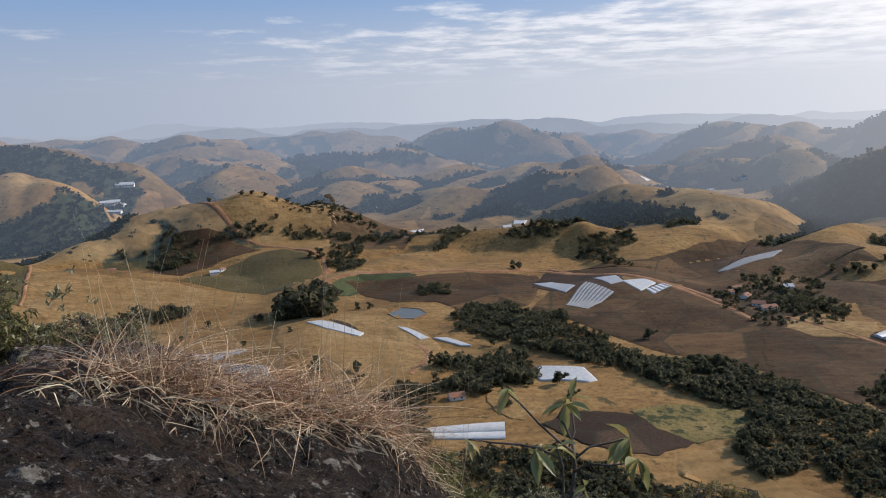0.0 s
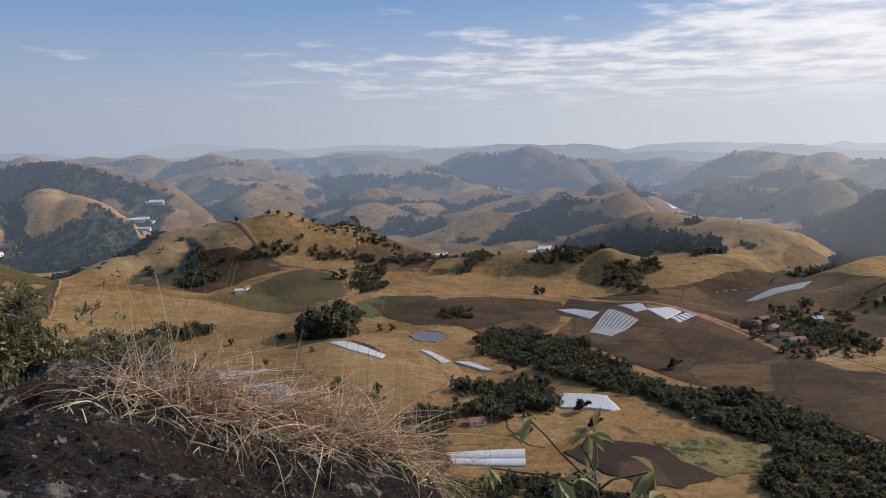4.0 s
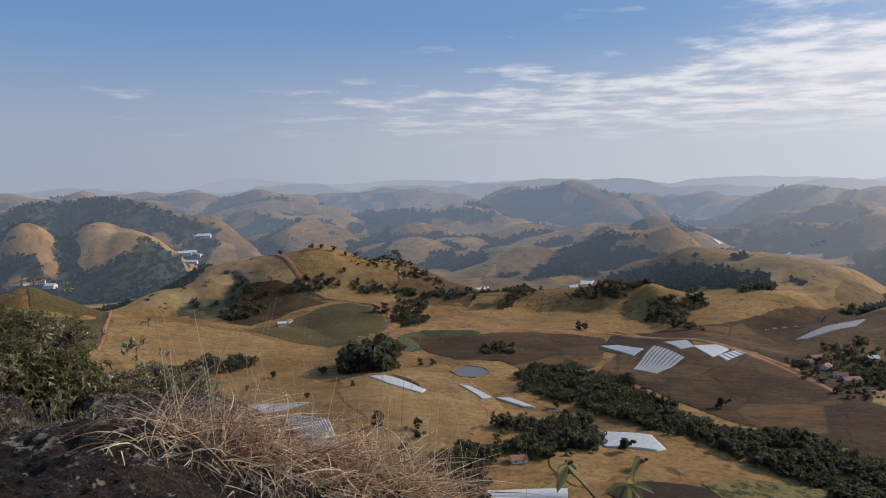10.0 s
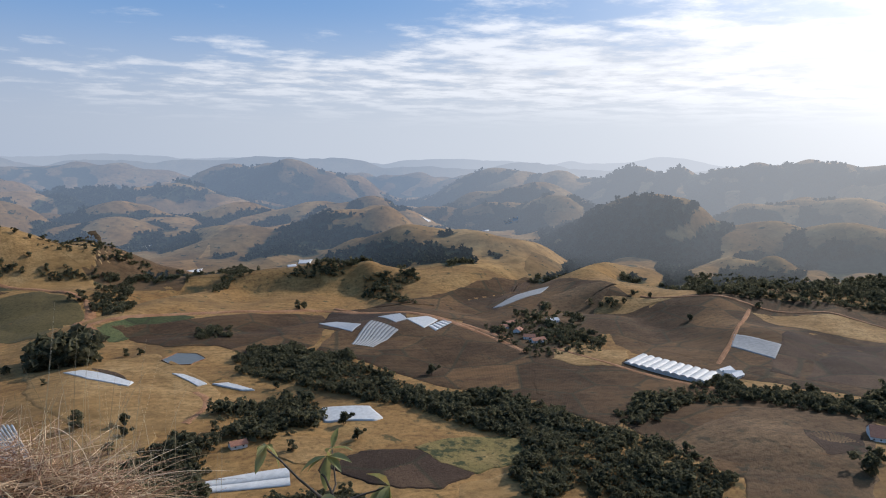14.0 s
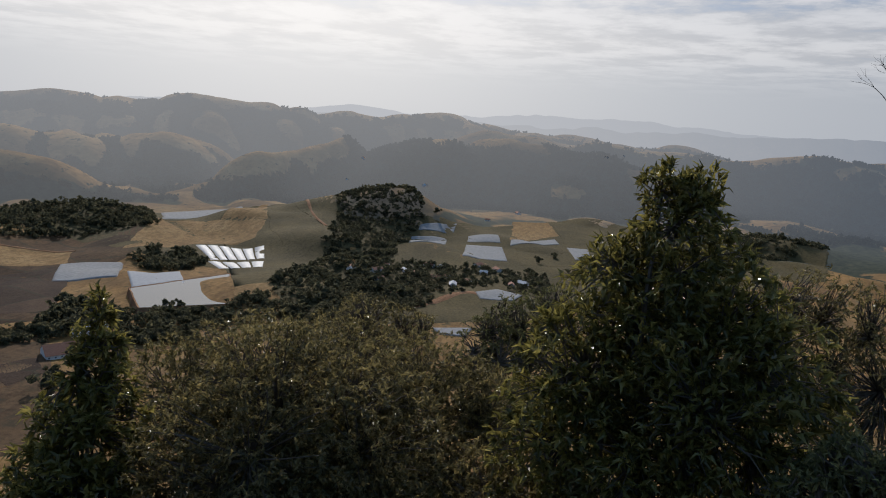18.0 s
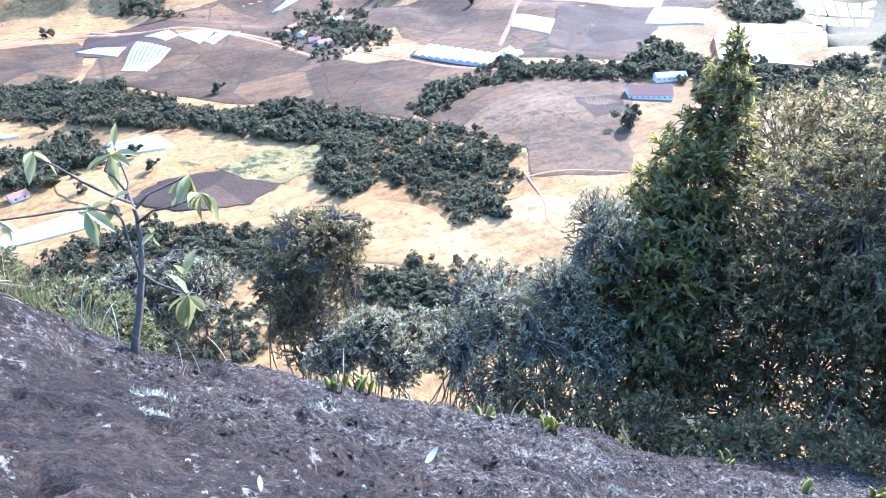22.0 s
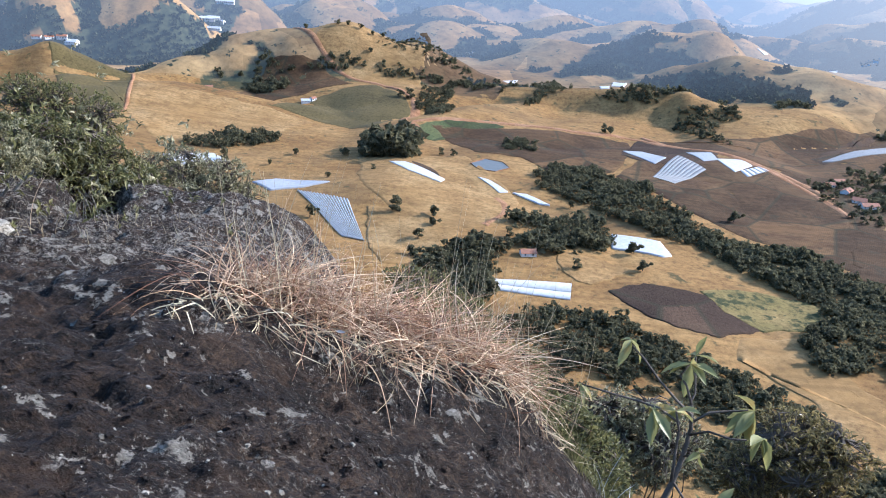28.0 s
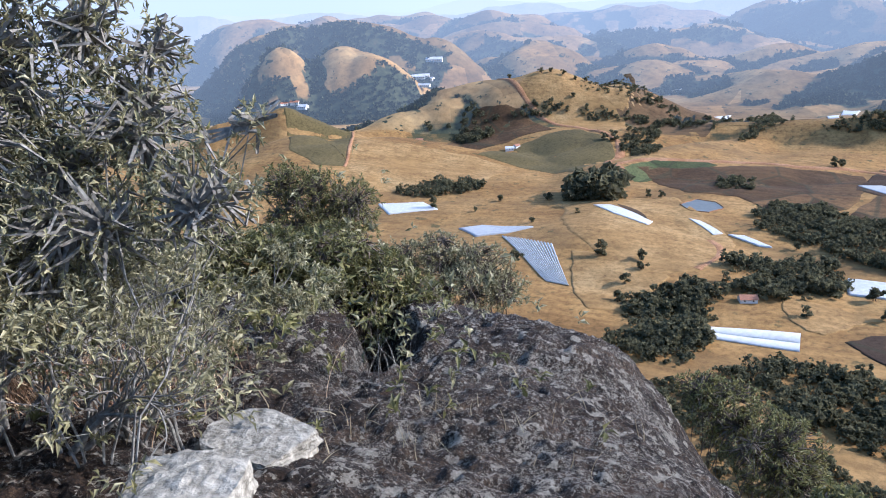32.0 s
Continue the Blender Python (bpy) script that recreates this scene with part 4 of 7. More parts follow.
def greenhouse(bays, a, b, c, d, high):
    """Arched plastic tunnels side by side between the ends a-b and d-c."""
    a, b, c, d = (np.array(q, float) for q in (a, b, c, d))
    mid = (a + b + c + d) / 4
    z0 = float(height(*mid))
    root = thing("greenhouse", "white plastic multi-span greenhouse with arched bays", "greenhouse", (mid[0], mid[1], z0))
    th = np.linspace(0, math.pi, 9)
    for k in range(bays):
        u = ((k + 0.5 - 0.5 * np.cos(th)) / bays)[:, None]
        s, e = a + (d - a) * u, b + (c - b) * u
        rows = np.stack([s, s * 0.5 + e * 0.5, e])
        h = np.broadcast_to(2.2 + high * np.sin(th), (3, 9))
        v = np.concatenate([rows - mid, h[..., None]], -1)
        low = v.copy()
        low[..., 2] = -1.0
        vv = np.concatenate([v.reshape(-1, 3), low[[0, 2]].reshape(-1, 3)])
        f = grid_faces(3, 9).tolist()
        for i in range(8):
            f.append([i, i + 1, 27 + i + 1, 27 + i])
            f.append([18 + i, 18 + i + 1, 36 + i + 1, 36 + i])
        child("bay", mesh_from("bay", vv, f, [PLASTIC], False), root)
    return root

# ---------------------------------------------------------------- the rock underfoot
def softplus(v, w):
    return w * np.logaddexp(0, np.asarray(v, float) / w)


def grit(x, y, size, octaves, seed):
    """Rough relief whose layers are turned against one another."""
    x, y = x + 0.5 * size * fbm(x, y, size * 1.7, 2, seed + 50), y + 0.5 * size * fbm(x, y, size * 1.7, 2, seed + 60)
    total, amp, f = 0.0, 1.0, 1.0 / size
    for o in range(octaves):
        c, s = math.cos(0.6 + 1.1 * o), math.sin(0.6 + 1.1 * o)
        total = total + amp * lattice((x * c - y * s) * f + 7.7 * o, (x * s + y * c) * f, seed + o)
        amp, f = amp * 0.55, f * 1.93
    return total


def rock_height(x, y):
    """The top of the rock: level on one side, sloping off to the other, then over the brink."""
    s = x + 0.320 * y
    z = 199.716 - 0.203 * y - 0.050 * softplus(y - 3.0, 0.3) - 0.670 * softplus(s + 0.299, 0.25)
    far_side = 1 / (1 + np.exp(-(0.45 * (-x - 0.9) + 0.9 * (y - 3.1)) / 0.16))
    z = z - 0.28 * far_side + 0.14 * np.exp(-((x + 4.7) / 0.9) ** 2 - ((y - 6.6) / 0.9) ** 2)
    z = z + 0.337 * np.exp(-((x + 0.146) / 0.432) ** 2 - ((y - 2.371) / 0.378) ** 2)
    e1 = 0.88 * (x + 0.758) + 0.48 * (y - 4.187)
    e2 = y - 2.757 + 0.428 * np.maximum(x - 0.6, 0)
    e = np.maximum(np.minimum(e1, e2), np.maximum(y - 6.8 + 0.1 * x, x - 3.9 + 1.2 * np.maximum(0.4 - y, 0)))
    e = e + 0.28 * fbm(x, y, 1.1, 3, 14) + 0.10 * fbm(x, y, 0.25, 3, 16)
    z = z - 1.1 * softplus(e, 0.10) - 1.6 * softplus(e - 0.5, 0.2)
    # the split block: a dark cleft with a raised lip beside it
    u = -(x + 3.36) * 0.33 + (y - 5.05) * 0.94
    v = -(x + 3.36) * 0.94 - (y - 5.05) * 0.33
    cleft = np.exp(-((v + 0.10 * np.sin(4 * u)) / 0.15) ** 2) * np.exp(-((u - 0.55) / 0.6) ** 4)
    lip = np.exp(-((v + 0.55) / 0.42) ** 2) * np.exp(-((u - 0.6) / 0.65) ** 4)
    step = 1 / (1 + np.exp(-(u + 0.05 + 0.3 * fbm(x, y, 0.5, 2, 3)) / 0.05)) * np.exp(-((u - 0.7) / 0.9) ** 4)
    z = z - 0.95 * cleft - 0.05 * lip + 0.11 * step
    # ledges, hollows and grain
    z = z + 0.20 * fbm(x, y, 1.5, 3, 90) + 0.06 * grit(x, y * 1.4, 0.8, 4, 91)
    z = z - 0.05 * np.abs(grit(x, y * 1.6, 0.7, 3, 92)) + 0.03 * grit(x, y * 1.3, 0.25, 4, 93)
    return z + 0.040 * grit(x, y, 0.06, 3, 94) - 0.045 * np.abs(grit(x, y, 0.19, 3, 95))


def build_rock():
    gx = np.concatenate([np.linspace(-8, -4.4, 70, endpoint=False), np.linspace(-4.4, 3.4, 640, endpoint=False), np.linspace(3.4, 6.4, 70)])
    gy = np.concatenate([np.linspace(-4, -0.1, 70, endpoint=False), np.linspace(-0.1, 3.2, 330, endpoint=False), np.linspace(3.2, 6.8, 170, endpoint=False), np.linspace(6.8, 9.5, 60)])
    yy, xx = np.meshgrid(gy, gx, indexing="ij")
    zz = np.maximum(rock_height(xx, yy), 186.0)
    me = mesh_from("rock", np.stack([xx, yy, zz], -1).reshape(-1, 3), grid_faces(len(gy), len(gx)), [ROCK], True)
    return tagged(new("rock", me), "dark weathered rock outcrop with pale lichen patches", "rock", kind="structure")


build_rock()


def rz(x, y):
    return float(rock_height(np.array(x, float), np.array(y, float)))


# ---------------------------------------------------------------- leaves and twigs
def unit(v):
    return v / (np.linalg.norm(v, axis=-1, keepdims=True) + 1e-9)


def leaves(rng, p, d, length, width, fold=0.35, droop=0.25):
    """Folded pointed leaves: each has a rib and two blades, from p along d."""
    n = len(p)
    side = unit(np.cross(d, rng.normal(0, 1, (n, 3)) * 0.6 + [0, 0, 1.0]))
    nrm = np.cross(side, d)
    ln = (length * rng.uniform(0.65, 1.25, n))[:, None]
    w = ln * width / length
    mid = p + d * ln * 0.5 + nrm * ln * 0.06
    tip = p + d * ln - nrm * ln * droop
    up = nrm * w * fold
    v = np.stack([p, mid + side * w * 0.5 + up, tip, mid - side * w * 0.5 + up, mid], 1)
    f = np.array([[0, 1, 4], [1, 2, 4], [2, 3, 4], [3, 0, 4]])
    return v.reshape(-1, 3), (np.arange(n)[:, None, None] * 5 + f).reshape(-1, 3)


def rosettes(rng, tips, dirs, per, length, width, spread=0.9, back=0.3):
    n = len(tips)
    d = np.repeat(dirs, per, 0)
    q = unit(d + spread * rng.normal(0, 1, (n * per, 3)))
    p = np.repeat(tips, per, 0) - d * (length * back * rng.random(n * per) * 2)[:, None]
    return leaves(rng, p, q, length, width)


def sticks(p0, p1, r0, r1, sides=4):
    """Tapered twigs from p0 to p1, all in one mesh."""
    p0, p1 = np.asarray(p0, float), np.asarray(p1, float)
    n = len(p0)
    d = unit(p1 - p0)
    a = unit(np.cross(d, [0.31, 0.52, 0.79]))
    b = np.cross(d, a)
    th = np.arange(sides) * 2 * math.pi / sides
    ring = a[:, None] * np.cos(th)[None, :, None] + b[:, None] * np.sin(th)[None, :, None]
    r0, r1 = np.broadcast_to(r0, n)[:, None, None], np.broadcast_to(r1, n)[:, None, None]
    v = np.concatenate([p0[:, None] + ring * r0, p1[:, None] + ring * r1], 1)
    i = np.arange(sides)
    j = (i + 1) % sides
    f = np.stack([i, j, j + sides, i + sides], -1)
    return v.reshape(-1, 3), (np.arange(n)[:, None, None] * 2 * sides + f).reshape(-1, 4)


def bowed(rng, p0, p1, r0, r1, sides, bow):
    """Stems that bend and wander on their way from p0 to p1."""
    p0, p1 = np.asarray(p0, float), np.asarray(p1, float)
    side = unit(rng.normal(0, 1, p0.shape) * [1, 1, 0.4]) * np.linalg.norm(p1 - p0, axis=1)[:, None] * bow
    us, a, b = np.linspace(0, 1, 7), [], []
    path = [p0 * (1 - u) + p1 * u + side * math.sin(math.pi * u) + (rng.normal(0, 0.016, p0.shape) if 0 < u < 1 else 0) for u in us]
    rad = r0 + (r1 - r0) * us
    n = len(p0)
    return sticks(np.concatenate(path[:-1]), np.concatenate(path[1:]), np.repeat(rad[:-1], n), np.repeat(rad[1:], n), sides)


def grow(rng, base, aim, length, radius, levels, split, spread, shrink=0.72, wander=0.18):
    """Branching twigs: segments with radii, and the end points with their directions."""
    segs, tips, todo = [], [], [(np.array(base, float), unit(np.array(aim, float)), length, radius, levels)]
    while todo:
        p, d, ln, r, k = todo.pop()
        steps = 3
        for _ in range(steps):
            d = unit(d + wander * rng.normal(0, 1, 3) + [0, 0, 0.05])
            q = p + d * ln / steps
            segs.append((p, q, r, r * 0.86))
            p, r = q, r * 0.86
        if k == 0:
            tips.append((p, d))
            continue
        for _ in range(split if rng.random() < 0.7 else split - 1):
            todo.append((p, unit(d + spread * rng.normal(0, 1, 3)), ln * shrink * rng.uniform(0.75, 1.2), r * 0.75, k - 1))
    s = [np.array([q[i] for q in segs]) for i in range(4)]
    return s, np.array([q[0] for q in tips]), np.array([q[1] for q in tips])


def lobed_tree(name, label, category, base, lobes, tips_n, per, leaf, width, mat, seed, trunk=0.07, stems=1, spread=0.9, inner=0.35, bark=None):
    """A tree or bush whose crown fills the given lobes (centre x, y, z, radius, height factor)."""
    rng = np.random.default_rng(seed)
    root = thing(name, label, category, base)
    L0 = np.array([q[:3] for q in lobes], float)
    R0, S0 = np.array([q[3] for q in lobes], float), np.array([q[4] for q in lobes], float)
    wts = R0 ** 2 * S0
    k = rng.choice(len(lobes), tips_n, p=wts / wts.sum())
    d = unit(rng.normal(0, 1, (tips_n, 3)) + [0, 0, 0.25])
    rad = np.where(rng.random(tips_n) < inner, rng.uniform(0.35, 0.9, tips_n), rng.uniform(0.85, 1.08, tips_n))
    rad *= 1 + 0.30 * fbm(d[:, 0] * 3 + k * 7, d[:, 1] * 3 + d[:, 2] * 2, 1.0, 3, seed)
    p = L0[k] + d * (R0[k] * rad)[:, None] * np.stack([np.ones(tips_n), np.ones(tips_n), S0[k]], -1)
    base = np.array(base, float)
    nodes = np.concatenate([L0[k][:16] + rng.normal(0, 0.3, (16, 3)) * R0[k][:16, None], L0])
    near = np.argmin(((p[:, None] - nodes[None]) ** 2).sum(-1), 1)
    bend = nodes[near] * 0.45 + p * 0.55 + rng.normal(0, 0.04, p.shape)
    out = unit(p - nodes[near] + [0, 0, 0.15])
    foot = base + np.stack([rng.normal(0, 0.22 * stems ** 0.5, len(nodes)), rng.normal(0, 0.22 * stems ** 0.5, len(nodes)), np.zeros(len(nodes))], -1) * (stems > 1)
    joint = foot * 0.45 + nodes * 0.55 + rng.normal(0, 0.1, nodes.shape) - np.array([0, 0, 0.15])
    parts = [bowed(rng, foot - [0, 0, 0.3], joint, trunk * (0.22 if stems > 1 else 0.8), trunk * (0.14 if stems > 1 else 0.3), 5, 0.12 if stems > 1 else 0.03),
             bowed(rng, joint, nodes, trunk * (0.14 if stems > 1 else 0.3), trunk * 0.10, 4, 0.15)]
    m = rng.random(len(p)) < min(1.0, 1300 / len(p))
    parts += [sticks(nodes[near][m], bend[m], 0.009, 0.006, 3), sticks(bend[m], p[m], 0.006, 0.0025, 3)]
    vs, fs, off = [], [], 0
    for v, f in parts:
        vs.append(v - base)
        fs.append(f + off)
        off += len(v)
    child("trunk", mesh_from("trunk", np.concatenate(vs), np.concatenate(fs), [bark or TRUNK]), root)
    v, f = rosettes(rng, p, out, per, leaf, width, spread)
    child("crown", mesh_from("crown", v - base, f, [mat]), root)
    return root


def ground_z(x, y):
    return max(float(height(np.array(x), np.array(y))), rz(x, y) if -8 < x < 6 and -4 < y < 8 else 0)


def at_slope(x, y):
    return (x, y, float(height(np.array(x, float), np.array(y, float))))

# ---------------------------------------------------------------- trees and bushes by the rock
lobed_tree("tree", "dark glossy-leaved conical tree just below the rock", "tree", at_slope(4.81, 3.18), [(5.15, 3.30, 198.24, 0.11, 1.6), (5.08, 3.28, 198.01, 0.19, 1.2), (4.99, 3.25, 197.74, 0.28, 1.1), (4.87, 3.21, 197.43, 0.39, 1.0), (4.68, 3.17, 197.06, 0.51, 1.0), (4.45, 3.14, 196.71, 0.60, 1.0), (4.27, 2.95, 196.31, 0.67, 1.2)],
           1350, 8, 0.1, 0.032, WAXY, 11, trunk=0.09, inner=0.3, spread=0.75)
lobed_tree("bush", "wide dome of small dark leaves with bare lower stems", "bush", at_slope(6.32, 1.67), [(5.83, 2.99, 197.20, 0.62, 1.0), (6.16, 2.49, 197.35, 0.70, 0.9), (6.41, 1.82, 197.31, 0.75, 0.9), (6.54, 1.20, 197.21, 0.75, 0.9), (6.09, 2.02, 196.80, 0.91, 1.0), (6.33, 0.98, 196.68, 0.91, 1.0), (6.59, 0.47, 197.06, 0.59, 1.0), (5.72, 2.61, 196.62, 0.80, 1.0)],
           8200, 8, 0.055, 0.019, SMALLLEAF, 12, trunk=0.10, stems=9, inner=0.25, spread=1.0)
lobed_tree("bush", "dense shadowy shrub mass above the rock brink", "bush", at_slope(4.44, 1.83), [(3.91, 2.77, 196.13, 0.46, 1.1), (4.48, 2.48, 196.57, 0.60, 1.1), (4.62, 1.83, 196.33, 0.60, 1.1), (4.95, 2.17, 197.04, 0.73, 1.1), (5.04, 1.51, 196.78, 0.73, 1.1), (4.84, 1.08, 196.30, 0.50, 1.0), (4.13, 2.20, 195.97, 0.37, 1.0), (5.31, 1.92, 197.56, 0.64, 1.1), (5.12, 0.88, 196.65, 0.69, 1.1), (5.37, 1.28, 197.27, 0.69, 1.1), (2.78, 2.94, 196.36, 0.20, 0.9), (3.03, 2.63, 196.31, 0.24, 0.9), (3.27, 2.25, 196.25, 0.28, 0.9), (3.39, 1.86, 196.27, 0.24, 0.9), (3.60, 1.58, 196.33, 0.32, 0.9), (3.73, 1.19, 196.45, 0.33, 0.9), (3.88, 0.85, 196.51, 0.29, 0.9), (4.00, 0.61, 196.60, 0.29, 0.9), (5.41, 0.23, 196.89, 0.50, 1.1), (4.99, 0.06, 196.58, 0.53, 1.1), (5.10, -0.29, 196.94, 0.52, 1.1), (4.83, 0.47, 196.41, 0.49, 1.1), (4.88, -0.63, 196.82, 0.47, 1.0)],
           12500, 8, 0.055, 0.019, SMALLLEAF, 42, trunk=0.08, stems=12, inner=0.35, spread=1.0)
lobed_tree("bush", "dark leafy bush top behind the wide dome", "bush", at_slope(9.02, 2.32), [(9.05, 2.33, 197.07, 0.52, 0.9), (9.15, 1.82, 196.98, 0.44, 0.9), (8.84, 2.79, 196.89, 0.44, 0.8), (8.84, 2.25, 196.43, 0.66, 1.0)],
           1500, 6, 0.06, 0.02, SMALLLEAF, 13, trunk=0.08, stems=4)
lobed_tree("tree", "tall glossy-leaved tree with a pointed top", "tree", at_slope(5.46, -1.05), [(5.89, -0.79, 199.40, 0.17, 1.2), (5.86, -1.05, 199.40, 0.17, 1.2), (5.85, -0.92, 199.19, 0.30, 1.1), (5.84, -0.52, 198.87, 0.22, 1.0), (5.79, -0.96, 198.83, 0.46, 1.0), (5.73, -0.68, 198.44, 0.52, 1.0), (5.66, -1.27, 198.52, 0.48, 1.0), (5.63, -0.39, 198.06, 0.52, 1.0), (5.54, -1.01, 197.99, 0.70, 1.0), (5.50, -1.52, 198.16, 0.52, 1.0), (5.42, -0.23, 197.55, 0.57, 1.0), (5.34, -0.88, 197.48, 0.78, 1.0), (5.31, -1.50, 197.68, 0.65, 1.0)],
           2700, 8, 0.1, 0.032, WAXY, 14, trunk=0.10, inner=0.3, spread=0.75)
lobed_tree("bush", "yellowish rounded bush between two darker trees", "bush", at_slope(8.46, 0.09), [(8.53, -0.02, 197.64, 0.40, 1.0), (8.46, 0.34, 197.42, 0.46, 1.0), (8.36, 0.64, 197.22, 0.40, 1.0), (8.28, 0.17, 196.90, 0.66, 1.0)],
           1500, 6, 0.055, 0.018, BUSHLEAF, 15, trunk=0.07, stems=4)
lobed_tree("bush", "dark bush on the slope beside the tall tree", "bush", at_slope(8.66, -2.66), [(8.84, -2.46, 197.85, 0.49, 1.0), (8.71, -2.90, 197.87, 0.56, 1.0), (8.53, -3.36, 197.79, 0.56, 1.0), (8.56, -2.78, 197.19, 0.77, 1.0), (8.28, -3.48, 197.14, 0.84, 1.0)],
           2000, 6, 0.06, 0.02, SMALLLEAF, 16, trunk=0.08, stems=5)
lobed_tree("bush", "green leafy bush at the rock edge", "bush", at_slope(4.58, -1.92), [(4.62, -1.95, 197.93, 0.31, 0.8), (4.62, -1.73, 197.75, 0.27, 0.8)],
           500, 7, 0.07, 0.022, BUSHLEAF, 17, trunk=0.05, stems=4)
lobed_tree("shrub", "grey green airy shrub with thin bare stems", "shrub", at_slope(2.69, 3.37), [(3.05, 3.59, 196.58, 0.26, 0.9), (3.16, 3.39, 196.46, 0.30, 1.0), (3.47, 3.33, 196.69, 0.26, 1.2), (2.66, 3.69, 196.36, 0.26, 0.9), (2.90, 3.33, 196.19, 0.39, 0.9), (3.87, 3.23, 197.05, 0.22, 1.6), (3.46, 3.02, 196.37, 0.35, 1.0)],
           1500, 6, 0.055, 0.016, GREYLEAF, 18, trunk=0.05, stems=8, inner=0.3)
lobed_tree("shrub", "small dark tree with a thin trunk and airy crown", "shrub", at_slope(2.62, 6.07), [(2.99, 6.39, 195.86, 0.37, 0.8), (3.11, 6.21, 195.67, 0.25, 0.8), (2.69, 6.41, 195.71, 0.25, 0.8), (2.58, 6.10, 195.19, 0.50, 0.7), (2.51, 6.26, 195.37, 0.31, 0.8)],
           1000, 6, 0.055, 0.02, SMALLLEAF, 19, trunk=0.06, stems=2)
lobed_tree("shrub", "grey green shrub at the foot of the rock", "shrub", at_slope(2.11, 3.93), [(2.17, 3.98, 196.54, 0.24, 0.8), (1.89, 4.04, 196.46, 0.21, 0.7), (2.29, 3.77, 196.37, 0.21, 0.8)],
           650, 6, 0.05, 0.016, GREYLEAF, 20, trunk=0.04, stems=5)
lobed_tree("shrub", "pale rounded shrub on the slope", "shrub", at_slope(3.03, 4.70), [(3.10, 4.76, 195.60, 0.33, 0.8), (3.81, 4.50, 195.90, 0.41, 0.8), (3.39, 4.50, 195.55, 0.38, 0.8), (3.91, 4.20, 195.69, 0.38, 0.9), (4.28, 3.97, 195.84, 0.44, 1.0)],
           1500, 6, 0.055, 0.018, GREYLEAF, 21, trunk=0.05, stems=7)
lobed_tree("shrub", "leafless-looking twiggy shrub beside the conical tree", "shrub", at_slope(4.32, 3.78), [(4.46, 3.91, 196.74, 0.26, 1.2), (4.42, 3.69, 196.44, 0.31, 1.2), (4.26, 3.84, 196.40, 0.26, 1.1), (4.23, 3.50, 196.05, 0.46, 1.1)],
           800, 5, 0.05, 0.015, GREYLEAF, 22, trunk=0.05, stems=7)
lobed_tree("shrub", "green shrub on the steep slope", "shrub", at_slope(0.04, 4.89), [(-0.10, 4.45, 197.47, 0.27, 0.8), (-0.32, 4.60, 197.70, 0.23, 0.8), (0.22, 4.31, 197.31, 0.31, 0.8), (-0.54, 4.67, 197.84, 0.19, 0.8), (0.43, 4.15, 197.15, 0.35, 0.8), (0.01, 4.90, 197.43, 0.21, 0.8), (-0.77, 4.90, 197.87, 0.16, 0.8), (0.20, 3.94, 197.15, 0.34, 0.8)],
           4200, 6, 0.05, 0.016, BUSHLEAF, 23, trunk=0.05, stems=6)
lobed_tree("shrub", "grey green shrub on the steep slope", "shrub", at_slope(1.29, 6.16), [(1.02, 6.27, 196.18, 0.35, 0.8), (1.44, 6.11, 196.12, 0.41, 0.8), (0.89, 6.05, 195.86, 0.47, 0.8)],
           1300, 6, 0.055, 0.018, GREYLEAF, 24, trunk=0.05, stems=6)
lobed_tree("shrub", "dark glossy shrub on the steep slope", "shrub", at_slope(2.72, 6.22), [(2.72, 6.25, 196.12, 0.44, 0.7), (3.03, 6.12, 196.15, 0.31, 0.7), (2.37, 6.19, 195.82, 0.31, 0.7)],
           800, 6, 0.06, 0.02, SMALLLEAF, 25, trunk=0.05, stems=4)
lobed_tree("shrub", "low green shrub on the steep slope", "shrub", at_slope(-0.99, 9.26), [(-1.24, 9.41, 195.81, 0.42, 0.7), (-0.75, 9.20, 195.51, 0.56, 0.7), (-1.50, 9.48, 195.94, 0.28, 0.7), (-0.51, 9.01, 195.26, 0.42, 0.7)],
           1500, 6, 0.055, 0.018, BUSHLEAF, 26, trunk=0.05, stems=6)
lobed_tree("bush", "dense dark green bush behind the rock", "bush", at_slope(-6.24, 9.63), [(-6.44, 9.58, 197.94, 0.41, 0.9), (-5.99, 9.79, 197.76, 0.41, 0.9), (-6.80, 9.40, 198.11, 0.32, 0.9), (-6.16, 9.56, 197.36, 0.55, 0.8), (-6.66, 9.29, 197.48, 0.45, 0.8)],
           1800, 6, 0.06, 0.018, BUSHLEAF, 27, trunk=0.06, stems=5)
lobed_tree("bush", "grey green rounded bush at the rock's far edge", "bush", at_slope(-4.95, 9.98), [(-4.87, 9.89, 197.12, 0.39, 0.8), (-4.32, 10.04, 196.94, 0.43, 0.8), (-5.25, 9.69, 197.08, 0.36, 0.8), (-4.02, 10.05, 196.69, 0.32, 0.8), (-4.57, 9.85, 196.70, 0.58, 0.8)],
           1800, 6, 0.055, 0.016, GREYLEAF, 28, trunk=0.06, stems=5)
lobed_tree("bush", "dense green bush behind the rock in low sun", "bush", at_slope(-4.26, 6.04), [(-4.53, 5.93, 198.46, 0.30, 0.9), (-4.24, 6.14, 198.42, 0.32, 0.9), (-3.91, 6.31, 198.24, 0.30, 0.8), (-3.60, 6.45, 198.04, 0.24, 0.8), (-4.26, 6.03, 198.04, 0.53, 0.7), (-4.86, 5.67, 198.49, 0.35, 0.9)],
           2600, 7, 0.055, 0.017, BUSHLEAF, 29, trunk=0.06, stems=6)
